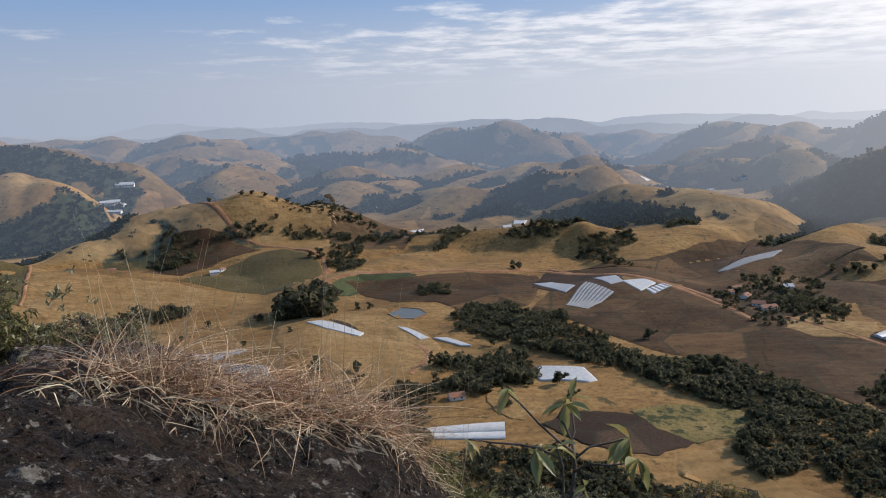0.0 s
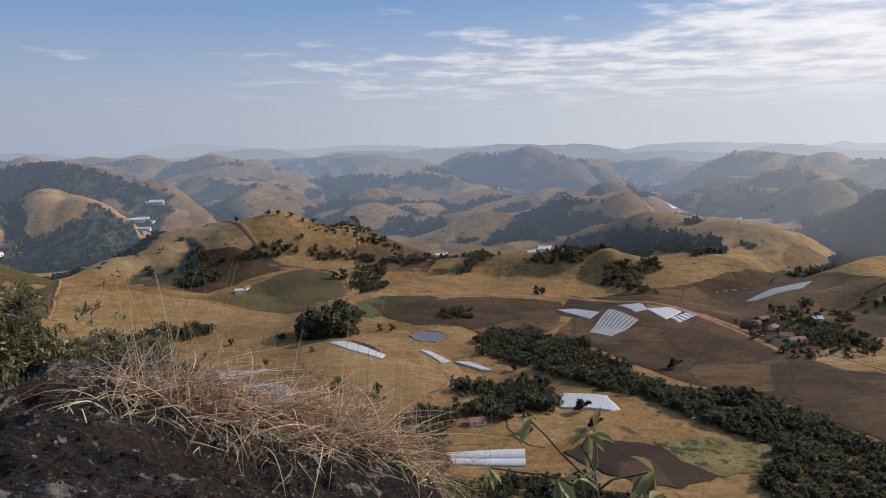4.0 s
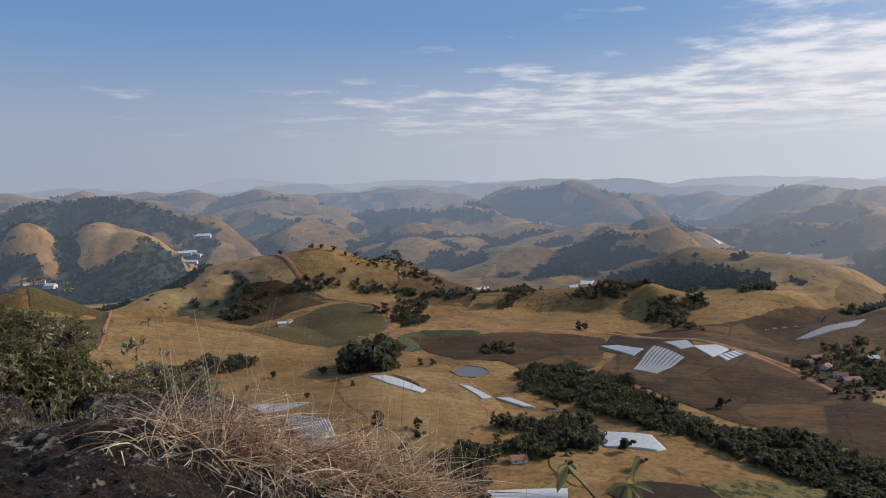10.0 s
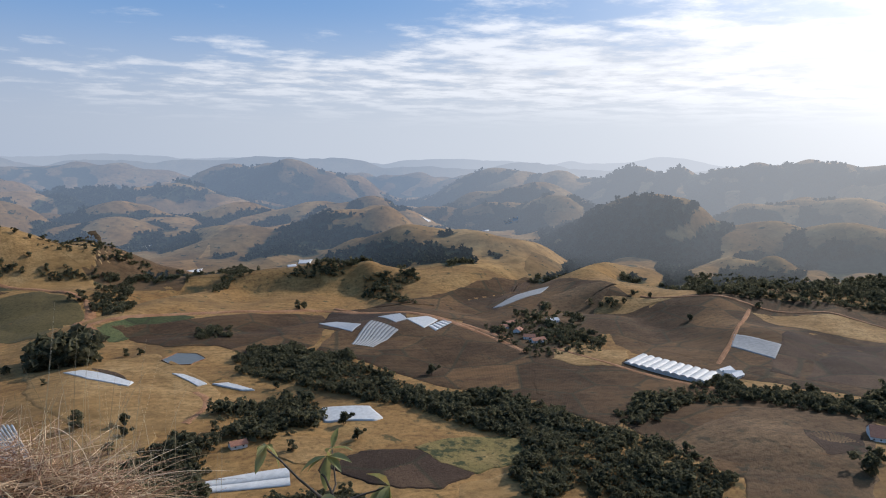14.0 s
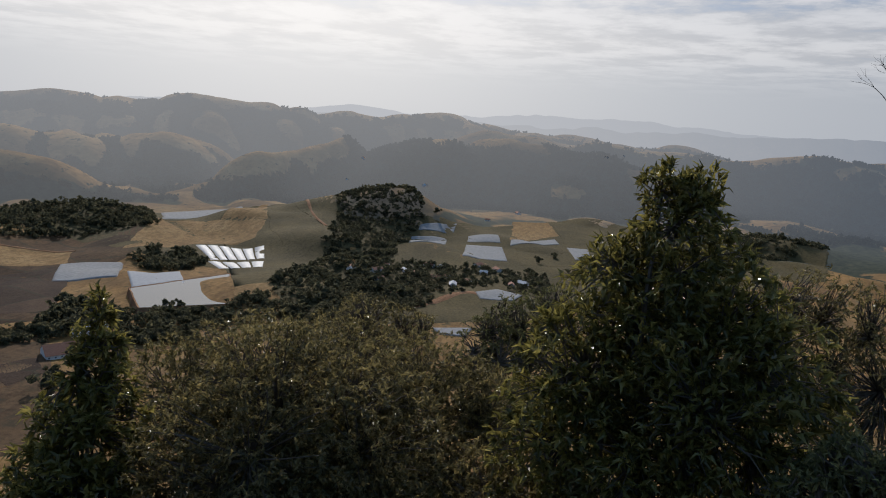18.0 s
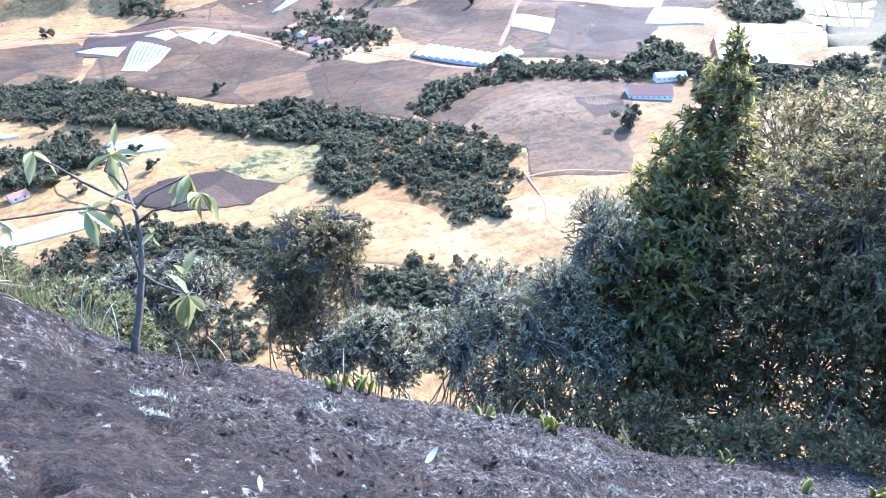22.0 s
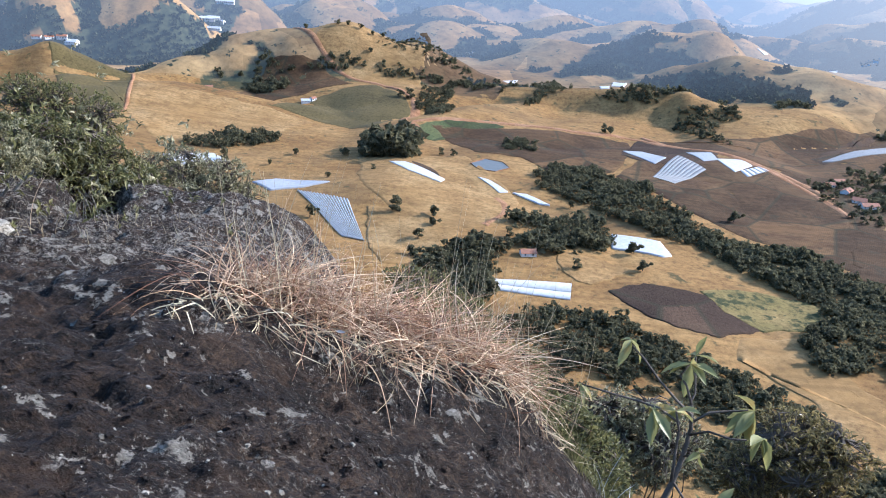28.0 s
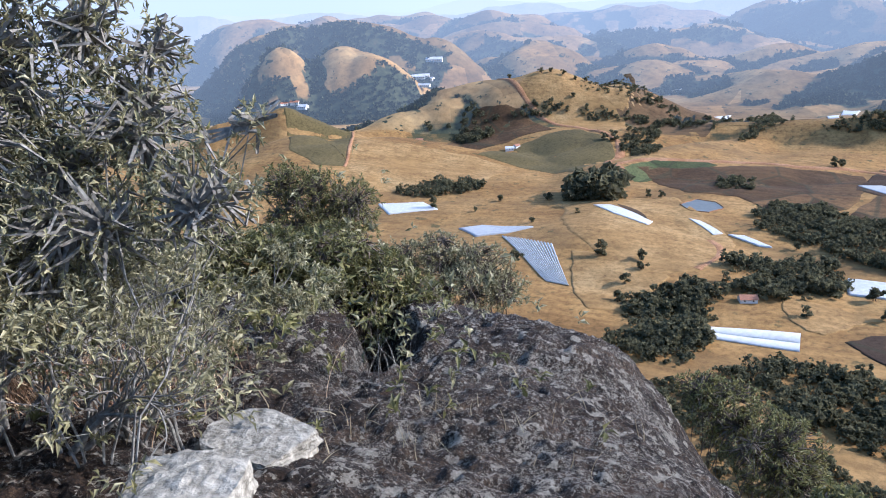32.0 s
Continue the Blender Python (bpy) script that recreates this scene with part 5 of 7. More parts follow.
lobed_tree("bush", "tall grey twiggy bush with narrow pale leaves rooted on the rock", "bush", (-3.55, 3.13, rz(-3.55, 3.13)), [(-3.46, 3.22, 200.46, 0.13, 0.9), (-3.34, 3.36, 200.44, 0.12, 0.8), (-3.53, 3.14, 200.32, 0.22, 0.9), (-3.32, 3.38, 200.25, 0.19, 0.9), (-3.53, 3.28, 200.06, 0.30, 0.9), (-3.17, 3.51, 200.17, 0.11, 0.8), (-2.89, 3.58, 199.92, 0.09, 0.8), (-3.22, 3.44, 199.91, 0.22, 0.9), (-3.47, 3.26, 199.68, 0.35, 0.9), (-3.02, 3.41, 199.68, 0.19, 0.9), (-3.69, 3.05, 199.96, 0.35, 0.9)],
           2200, 5, 0.036, 0.011, GREYLEAF, 30, trunk=0.026, stems=2, inner=0.3, bark=TWIGBARK)

# ---------------------------------------------------------------- small plants on the rock


def succulent(x, y, count, size, seed):
    rng = np.random.default_rng(seed)
    root = thing("succulent", "yellow green fleshy-leaved plant rooted at the rock edge", "plant", (x, y, rz(x, y) - 0.02), "rock edge plants")
    for k in range(count):
        a, tilt = rng.uniform(0, 6.28), rng.uniform(0.1, 0.55)
        s = size * rng.uniform(0.7, 1.25)
        bm = bmesh.new()
        ring = []
        for u, w in ((0, 0.12), (0.3, 0.30), (0.65, 0.36), (0.9, 0.22), (1.0, 0.05)):
            bend = tilt * u
            c = Vector((math.sin(bend) * u, 0, math.cos(bend) * u)) * s
            ring.append([bm.verts.new(c + Vector((t * s, v * w * s, 0))) for v, t in ((-0.5, 0.02), (0, -0.05), (0.5, 0.02), (0, 0.06))])
        for r0, r1 in zip(ring, ring[1:]):
            for i in range(4):
                bm.faces.new((r0[i], r0[(i + 1) % 4], r1[(i + 1) % 4], r1[i]))
        bm.faces.new(ring[-1])
        bm.transform(Matrix.Translation((rng.normal(0, size * 0.45), rng.normal(0, size * 0.25), 0)) @ Matrix.Rotation(a, 4, "Z"))
        part("leaf", bm, SUCCULENT, root, smooth=True)


succulent(1.74, 1.68, 6, 0.08, 40)
succulent(2.92, 1.51, 6, 0.08, 41)
succulent(1.16, 2.23, 5, 0.09, 42)
succulent(1.68, 1.99, 5, 0.08, 43)
succulent(2.36, 0.88, 3, 0.07, 44)
succulent(3.05, 0.83, 5, 0.09, 45)
succulent(0.98, 2.06, 6, 0.07, 46)


def sapling():
    root = thing("sapling", "thin young shrub with drooping pale green leaf clusters", "sapling", (0.40, 2.40, 198.22))
    off = Vector(root.location)
    stems = [
        ([(0.386, 2.400, 198.204), (0.410, 2.416, 198.265), (0.460, 2.443, 198.378), (0.498, 2.471, 198.481), (0.533, 2.521, 198.575), (0.554, 2.564, 198.665), (0.551, 2.602, 198.741)], 0.016, 0.006),
        ([(0.498, 2.471, 198.481), (0.495, 2.491, 198.600), (0.496, 2.510, 198.693), (0.475, 2.517, 198.763)], 0.006, 0.004),
        ([(0.551, 2.602, 198.741), (0.529, 2.640, 198.799), (0.510, 2.681, 198.814), (0.537, 2.688, 198.858)], 0.005, 0.003),
        ([(0.547, 2.580, 198.717), (0.494, 2.601, 198.755), (0.427, 2.627, 198.815), (0.364, 2.666, 198.880), (0.316, 2.696, 198.917)], 0.006, 0.003),
        ([(0.503, 2.535, 198.703), (0.420, 2.541, 198.754), (0.348, 2.559, 198.763), (0.259, 2.601, 198.755), (0.157, 2.651, 198.750)], 0.005, 0.003),
        ([(0.558, 2.566, 198.698), (0.613, 2.588, 198.728), (0.670, 2.598, 198.734), (0.715, 2.601, 198.739), (0.746, 2.592, 198.754)], 0.005, 0.003),
        ([(0.548, 2.549, 198.651), (0.600, 2.518, 198.694), (0.653, 2.443, 198.724), (0.700, 2.426, 198.738)], 0.005, 0.003),
        ([(0.506, 2.472, 198.491), (0.536, 2.400, 198.475), (0.575, 2.328, 198.469), (0.600, 2.290, 198.467)], 0.005, 0.003),
        ([(0.536, 2.601, 198.722), (0.572, 2.660, 198.758), (0.573, 2.707, 198.809), (0.575, 2.754, 198.860)], 0.004, 0.003),
        ([(0.533, 2.521, 198.575), (0.551, 2.481, 198.613), (0.570, 2.468, 198.633)], 0.004, 0.003),
    ]
    clusters = [
        ((0.318, 2.700, 198.930), 5, 0.11, 0.5),
        ((0.544, 2.687, 198.864), 6, 0.12, 0.2),
        ((0.766, 2.584, 198.758), 9, 0.13, 0.6),
        ((0.762, 2.453, 198.734), 6, 0.13, 0.9),
        ((0.149, 2.654, 198.747), 4, 0.1, 0.9),
        ((0.398, 2.528, 198.754), 7, 0.12, 0.5),
        ((0.475, 2.517, 198.763), 5, 0.12, 0.2),
        ((0.598, 2.288, 198.462), 8, 0.13, 0.9),
        ((0.570, 2.468, 198.633), 4, 0.07, -0.3),
        ((0.576, 2.756, 198.864), 4, 0.1, 0.1),
        ((0.606, 2.314, 198.525), 2, 0.1, -0.6),
    ]
    bearers = []
    for pts, r0, r1 in stems:
        bm = bmesh.new()
        n = len(pts)
        tube(bm, [Vector(q) - off for q in pts], [r0 + (r1 - r0) * i / (n - 1) for i in range(n)], 7)
        bearers.append((Vector(pts[-1]), part("stem", bm, TRUNK, root, smooth=True)))
    rng = np.random.default_rng(5)
    for c, n, ln, down in clusters:
        d = unit(rng.normal(0, 0.75, (n, 3)) + [0, 0, -down])
        for k in range(n):
            a = Vector(d[k])
            s = ln * rng.uniform(0.65, 1.05)
            side = a.cross(Vector(rng.normal(0, 0.4, 3)) + Vector((0, 0, 1))).normalized()
            nr = side.cross(a)
            bm = bmesh.new()
            rows = []
            for u, w in ((0, 0.02), (0.15, 0.16), (0.4, 0.34), (0.65, 0.32), (0.85, 0.17), (1, 0.01)):
                c0 = a * (s * u) - nr * (s * 0.30 * u * u)
                rows.append([bm.verts.new(c0 + side * (w * s * v) * 0.95 + nr * (abs(v) * w * s * 0.5)) for v in (-0.5, -0.25, 0, 0.25, 0.5)])
            for r0, r1 in zip(rows, rows[1:]):
                for i in range(4):
                    bm.faces.new((r0[i], r0[i + 1], r1[i + 1], r1[i]))
            bm.transform(Matrix.Translation(Vector(c) - off))
            part("leaf", bm, SAPLEAF, min(bearers, key=lambda q: (q[0] - Vector(c)).length)[1], smooth=True)


sapling()


# ---------------------------------------------------------------- dry grass on the rock
def blades(rng, p, d, length, width, droop, curl, steps=7):
    """Thin curved grass blades, each a narrow ribbon in the air."""
    n = len(p)
    ln = (length * rng.uniform(0.5, 1.25, n))[:, None]
    side = unit(np.cross(d, rng.normal(0, 1, (n, 3))))
    bendv = unit(rng.normal(0, 1, (n, 3)) * [1, 1, 0.2] + [0, 0, -droop])
    bendv = bendv * (curl * rng.uniform(0.3, 1.6, n))[:, None]
    rows, q, v = [], p.copy(), d.copy()
    for k in range(steps):
        w = width * (1 - k / (steps - 0.5)) ** 0.6
        rows.append(np.stack([q - side * w, q + side * w], 1))
        v = unit(v + bendv / steps)
        q = q + v * ln / steps
    vert = np.stack(rows, 1).reshape(-1, 3)
    i = np.arange(steps - 1)
    f = np.stack([2 * i, 2 * i + 1, 2 * i + 3, 2 * i + 2], -1)
    return vert, (np.arange(n)[:, None, None] * 2 * steps + f).reshape(-1, 4)


def grass_tuft():
    rng = np.random.default_rng(21)
    n = 4300
    u = rng.beta(1.5, 1.4, n)
    x = -1.08 + 0.98 * u + rng.normal(0, 0.04, n)
    y = 2.25 + 0.28 * u + rng.normal(0, 0.09, n)
    z = rock_height(x, y)
    p = np.stack([x, y, z - 0.02], -1)
    lean = np.stack([rng.normal(0.05, 0.85, n), rng.normal(0, 0.8, n), rng.uniform(0.15, 1.7, n)], -1)
    v, f = blades(rng, p, unit(lean), 0.38, 0.0021, 0.35, 6.0, 12)
    root = thing("grass_tuft", "tangled tuft of dry reddish straw-coloured grass on the rock", "grass", (-0.5, 2.3, rz(-0.5, 2.3)))
    o = np.array(root.location)
    tagged(child("dry_grass", mesh_from("dry_grass", v - o, f, [DRYGRASS]), root), kind="stuff")
    n = 110
    u = rng.random(n)
    x, y = -1.0 + 1.15 * u + rng.normal(0, 0.05, n), 2.16 + 0.36 * u + rng.normal(0, 0.07, n)
    p = np.stack([x, y, rock_height(x, y)], -1)
    d = unit(np.stack([rng.normal(0.02, 0.16, n), rng.normal(0, 0.12, n), np.ones(n)], -1))
    v, f = blades(rng, p, d, 0.52, 0.0011, 0.2, 0.35, 9)
    tagged(child("seed_grass", mesh_from("seed_grass", v - o, f, [STRAW]), root, "tall pale seed stalks"), kind="stuff")
    n = 500
    u = rng.random(n)
    x, y = -1.1 + 1.2 * u, 2.02 + 0.36 * u + rng.normal(0, 0.05, n)
    p = np.stack([x, y, rock_height(x, y) + 0.005], -1)
    d = unit(np.stack([rng.normal(0, 1, n), rng.normal(-0.5, 0.7, n), rng.uniform(0.0, 0.35, n)], -1))
    v, f = blades(rng, p, d, 0.17, 0.002, 0.8, 3.5)
    tagged(child("curled_grass", mesh_from("curled_grass", v - o, f, [STRAW]), root, "pale curled dead blades"), kind="stuff")


grass_tuft()


def weeds(label, mat, x0, y0, x1, y1, n, tall, wide, seed, category="grass"):
    rng = np.random.default_rng(seed)
    u = rng.random(n)
    x, y = x0 + (x1 - x0) * u + rng.normal(0, wide, n), y0 + (y1 - y0) * u + rng.normal(0, wide, n)
    p = np.stack([x, y, rock_height(x, y) - 0.01], -1)
    d = unit(np.stack([rng.normal(0, 0.35, n), rng.normal(0, 0.35, n), np.ones(n)], -1))
    v, f = blades(rng, p, d, tall, 0.0018, 0.6, 1.2)
    me = mesh_from("weeds", v, f, [mat])
    return tagged(new("weeds", me), label, category, kind="stuff")


weeds("sparse pale weeds along the rock brink", STRAW, 0.5, 2.35, 3.2, 1.75, 160, 0.16, 0.06, 31)
weeds("yellowing grass at the tuft's end", BUSHLEAF, 0.05, 2.5, 0.35, 2.6, 200, 0.22, 0.06, 32)
weeds("dry orange grass under the grey bush", DRYGRASS, -5.0, 2.9, -4.0, 3.9, 2600, 0.5, 0.3, 33)
weeds("dead twigs standing by the cleft", TWIGBARK, -3.5, 4.75, -2.9, 4.85, 60, 0.30, 0.12, 34)
weeds("bleached dead weed on the rock", DRYLEAF, 0.28, 2.55, 0.36, 2.57, 16, 0.20, 0.02, 35)
weeds("sparse dead stems on the level rock", STRAW, -3.4, 3.6, -2.0, 4.6, 110, 0.16, 0.25, 36)


def grey_bush(x, y, stems, length, levels, seed, label, lean=(0, 0), per=14):
    rng = np.random.default_rng(seed)
    z = rz(x, y)
    root = thing("bush", label, "bush", (x, y, z))
    o = np.array([x, y, z])
    S, T, DD = [], [], []
    for k in range(stems):
        a = rng.uniform(0, 6.28)
        b = o + [0.16 * math.cos(a), 0.16 * math.sin(a), -0.05]
        s, t, d = grow(rng, b, (0.55 * math.cos(a) + lean[0], 0.55 * math.sin(a) + lean[1], 1.0), length, 0.017, levels, 3, 0.34)
        S.append(s)
        T.append(t)
        DD.append(d)
    s = [np.concatenate([q[i] for q in S]) for i in range(4)]
    v, f = sticks(s[0], s[1], s[2], s[3], 5)
    child("branching", mesh_from("branching", v - o, f, [TWIGBARK], True), root, "grey lichen-spotted branching stems")
    t, d = np.concatenate(T), np.concatenate(DD)
    v, f = rosettes(rng, t, d, per, 0.042, 0.012, 0.8, 1.0)
    child("foliage", mesh_from("foliage", v - o, f, [GREYLEAF]), root)


grey_bush(-3.95, 2.85, 14, 0.33, 5, 61, "tall grey twiggy bush with narrow leaves on the rock", (-0.12, 0.05), 9)
grey_bush(-4.6, 4.3, 9, 0.32, 5, 62, "grey twiggy bush leaning over the rock", (0.0, 0.12), 7)
grey_bush(-4.65, 3.5, 12, 0.38, 5, 63, "tall grey twiggy bush with narrow leaves on the rock", (-0.12, 0.0), 8)
grey_bush(-4.1, 5.1, 5, 0.20, 4, 64, "small grey bush at the rock's edge", (0.1, 0.1))
grey_bush(-3.67, 3.09, 9, 0.3, 5, 65, "tall grey twiggy bush with narrow leaves on the rock", (0.33, 0.13), 2)
grey_bush(-3.69, 3.48, 10, 0.27, 4, 66, "bare-stemmed grey bush with lichen-spotted twigs on the rock", (0.42, 0.16), 4)
grey_bush(-4.03, 4.17, 7, 0.17, 4, 67, "low grey twiggy bush beside pale rock", (0.47, 0.18), 3)


def boulder(x, y, sx, sy, sz, turn, mat, label, seed):
    bm = bmesh.new()
    bmesh.ops.create_cube(bm, size=2.0)
    bmesh.ops.subdivide_edges(bm, edges=bm.edges[:], cuts=14, use_grid_fill=True)
    for v in bm.verts:
        c = v.co
        n = Vector(c).normalized()
        c = c.lerp(n * 1.25, 0.35)
        k = noise.fractal(c * 1.3 + Vector((seed, 0, 0)), 0.8, 2.1, 5)
        v.co = Vector((c.x * sx, c.y * sy, c.z * sz)) * (1 + 0.12 * k)
    bm.transform(Matrix.Rotation(radians(turn), 4, "Z"))
    me = bpy.data.meshes.new("boulder")
    bm.to_mesh(me)
    bm.free()
    me.materials.append(mat)
    ob = new("boulder", me)
    ob.location = (x, y, rz(x, y) + sz * 0.35)
    return tagged(ob, label, "boulder")


boulder(-2.78, 2.92, 0.17, 0.13, 0.11, 20, PALEROCK, "pale lichen-crusted block of rock with moss", 3)
boulder(-3.02, 3.55, 0.20, 0.15, 0.06, -10, PALEROCK, "pale flat rock with lichen crust", 7)


def lichen_clump(x, y, size, seed):
    rng = np.random.default_rng(seed)
    n = 220
    a, r = rng.uniform(0, 6.28, n), size * np.sqrt(rng.random(n))
    px, py = x + r * np.cos(a), y + r * np.sin(a)
    p = np.stack([px, py, rock_height(px, py) - 0.003], -1)
    d = unit(np.stack([rng.normal(0, 0.6, n), rng.normal(0, 0.6, n), np.ones(n)], -1))
    v, f = blades(rng, p, d, size * 0.55, 0.0016, -0.2, 1.5, 4)
    tagged(new("lichen", mesh_from("lichen", v, f, [LICHEN])), "pale green tufted lichen growing on dark rock", "lichen", group="lichen tufts")


lichen_clump(0.32, 1.60, 0.05, 1)
lichen_clump(0.80, 1.72, 0.05, 2)
lichen_clump(0.28, 1.34, 0.03, 3)
lichen_clump(2.10, 0.85, 0.05, 4)
lichen_clump(2.65, 0.60, 0.06, 5)
lichen_clump(1.66, 1.40, 0.04, 6)
lichen_clump(1.35, 1.00, 0.03, 7)


def fallen_leaf(x, y, size, turn):
    bm = bmesh.new()
    rows = []
    for u, w in ((0, 0.03), (0.2, 0.2), (0.5, 0.3), (0.8, 0.2), (1, 0.02)):
        rows.append([bm.verts.new(((u - 0.5) * size, v * w * size, 0.01 + 0.05 * size * abs(v) * 2 + 0.12 * size * (u - 0.5) ** 2)) for v in (-0.5, -0.2, 0.2, 0.5)])
    for r0, r1 in zip(rows, rows[1:]):
        for i in range(3):
            bm.faces.new((r0[i], r1[i], r1[i + 1], r0[i + 1]))
    bmesh.ops.solidify(bm, geom=bm.faces[:], thickness=0.001)
    me = bpy.data.meshes.new("fallen_leaf")
    bm.to_mesh(me)
    bm.free()
    me.materials.append(DRYLEAF)
    ob = new("fallen_leaf", me)
    ob.location = (x, y, rz(x, y) + 0.012)
    ob.rotation_euler = (0.2, -0.25, radians(turn))
    return tagged(ob, "bleached white fallen leaf lying on the rock", "leaf", group="fallen leaves")


fallen_leaf(0.83, 1.17, 0.06, 20)
fallen_leaf(-0.64, 2.13, 0.05, -40)
fallen_leaf(0.35, 0.95, 0.03, 70)


def dry_stick(x, y, length, turn):
    bm = bmesh.new()
    c, s = math.cos(radians(turn)), math.sin(radians(turn))
    pts = []
    for k in range(6):
        u = (k / 5 - 0.5) * length
        px, py = x + c * u - s * 0.02 * math.sin(k * 1.7), y + s * u + c * 0.02 * math.sin(k * 1.7)
        pts.append((px - x, py - y, rz(px, py) - rz(x, y) + 0.004))
    tube(bm, pts, [0.004, 0.0045, 0.004, 0.004, 0.0035, 0.0025], 6)
    me = bpy.data.meshes.new("twig")
    bm.to_mesh(me)
    bm.free()
    me.materials.append(TWIGBARK)
    ob = new("twig", me)
    ob.location = (x, y, rz(x, y))
    return tagged(ob, "short dry grey twig lying on the rock", "twig")


dry_stick(1.40, 0.38, 0.12, 5)


def rock_chips(label, mat, n, x0, x1, y0, y1, small, large, seed):
    """Loose chips and crumbs of rock lying on the outcrop."""
    rng = np.random.default_rng(seed)
    x, y = rng.uniform(x0, x1, n), rng.uniform(y0, y1, n)
    ok = fbm(x, y, 0.5, 3, seed) > -0.08
    x, y = x[ok], y[ok]
    n = len(x)
    s = small * (large / small) ** (rng.random(n) ** 2.5)
    c = np.stack([x, y, rock_height(x, y) + 0.05 * s], -1)
    cube = np.array([(-1, -1, -1), (1, -1, -1), (1, 1, -1), (-1, 1, -1), (-.7, -.7, 1), (.7, -.7, 1), (.7, .7, 1), (-.7, .7, 1)]) * [1, 0.75, 0.5]
    v = cube[None] * rng.uniform(0.6, 1.3, (n, 8, 3)) * s[:, None, None] * 0.5
    a = rng.uniform(0, 6.28, n)[:, None]
    v = np.stack([v[..., 0] * np.cos(a) - v[..., 1] * np.sin(a), v[..., 0] * np.sin(a) + v[..., 1] * np.cos(a), v[..., 2]], -1) + c[:, None]
    f = np.array([(0, 3, 2, 1), (4, 5, 6, 7), (0, 1, 5, 4), (1, 2, 6, 5), (2, 3, 7, 6), (3, 0, 4, 7)])
    me = mesh_from("gravel", v.reshape(-1, 3), (np.arange(n)[:, None, None] * 8 + f).reshape(-1, 4), [mat])
    tagged(new("gravel", me), label, "gravel", kind="stuff")


rock_chips("loose dark rock crumbs on the outcrop", ROCK, 42000, -2.6, 3.2, 0.2, 3.4, 0.004, 0.020, 41)
rock_chips("pale lichen-crusted rock crumbs on the outcrop", PALEROCK, 6500, -3.2, 3.2, 0.2, 3.6, 0.003, 0.013, 42)


def bare_branch(x, y, z, foot_x, foot_y):
    """A dead shrub: one thin stem up from the slope and a fan of bare twigs."""
    rng = np.random.default_rng(70)
    root = thing("bare_shrub", "leafless dark twiggy shrub against the sky", "shrub", at_slope(foot_x, foot_y))
    o = np.array(root.location)
    s, t, d = grow(rng, (x, y, z), (0.05, 0.12, 1), 0.36, 0.016, 4, 3, 0.36, 0.7)
    v, f = sticks(s[0], s[1], s[2], s[3], 5)
    v2, f2 = sticks([o - [0, 0, 0.3]], [(x, y, z)], 0.035, 0.016, 6)
    child("branching", mesh_from("branching", np.concatenate([v, v2]) - o, np.concatenate([f, f2 + len(v)]), [TRUNK], True), root)


bare_branch(6.46, -2.56, 199.66, 6.3, -3.6)


def slope_scrub(label, mat, az0, az1, r0, r1, n, leaf, tall, seed):
    """Low leafy scrub over the steep ground below the rock."""
    rng = np.random.default_rng(seed)
    a, r = np.radians(rng.uniform(az0, az1, n)), np.sqrt(rng.uniform(r0 * r0, r1 * r1, n))
    x, y = r * np.sin(a), r * np.cos(a)
    lump = np.clip(fbm(x, y, 2.6, 3, seed) * 2.2 + 0.55, 0.05, 1.6)
    z = height(x, y) + tall * lump * rng.random(n) ** 0.4
    rock = (x > -8) & (x < 6.4) & (y > -4) & (y < 9.5)
    ok = (~rock | (z > rock_height(x, y) + 0.05)) & (z < 199.3)
    p = np.stack([x, y, z], -1)[ok]
    v, f = rosettes(rng, p, unit(rng.normal(0, 0.5, p.shape) + [0.2, 0.3, 0.8]), 6, leaf, leaf * 0.33, 0.9)
    tagged(new("scrub", mesh_from("scrub", v, f, [mat])), label, "scrub", kind="stuff")


slope_scrub("dense olive scrub on the steep slope", BUSHLEAF, -50, 60, 4.5, 11, 5500, 0.06, 1.5, 81)
slope_scrub("dense olive scrub on the steep slope", GREYLEAF, -50, 60, 5, 12, 2600, 0.06, 1.6, 82)
slope_scrub("dark scrub on the steep slope", SMALLLEAF, 50, 118, 4.2, 14, 5000, 0.065, 1.6, 83)
slope_scrub("scrub on the lower slope", BUSHLEAF, -50, 110, 11, 34, 9000, 0.16, 2.6, 84)


# ---------------------------------------------------------------- the valley, piece by piece
# broad ground cover of the farther valley
field("dull olive brown valley farmland", OLIVE, (1019, 452), (1136, 268), (1464, 3), (1368, -286), (1065, -341), (865, -130), (686.1, 46.5), (614.7, 141.2), (611.1, 248.4), (765, 383))
field("brown dry farmland", BROWN, (290, 787), (341, 716), (386, 608), (417.4, 505.4), (494.4, 408), (401.9, 331.9), (311.2, 346), (290.5, 403.9), (294.6, 470.9), (242.6, 522.4), (209.7, 586.3))
field("brown dry farmland", BROWN, (693, 757), (868, 649), (947, 599), (782, 528), (651, 520), (518.8, 435.1), (450.5, 527.9), (408, 614), (445, 753), (593, 802))
field("dull olive grass on a hill shoulder", OLIVE, (915, 868), (1113, 704), (1240, 599), (1382, 490), (941, 299), (704, 272), (614.7, 303.1), (781, 403), (796, 547))
field("brown dry slope behind the sheets", BROWN, (159, 908), (302, 923), (485, 1029), (534, 879), (549, 793), (468, 705), (343, 670), (293, 772))
field("tan dry slope", GREYFIELD, (-376, 1563), (-214, 1673), (-44, 1283), (15, 1190), (-37, 1072), (-124, 1094), (-228, 1181))
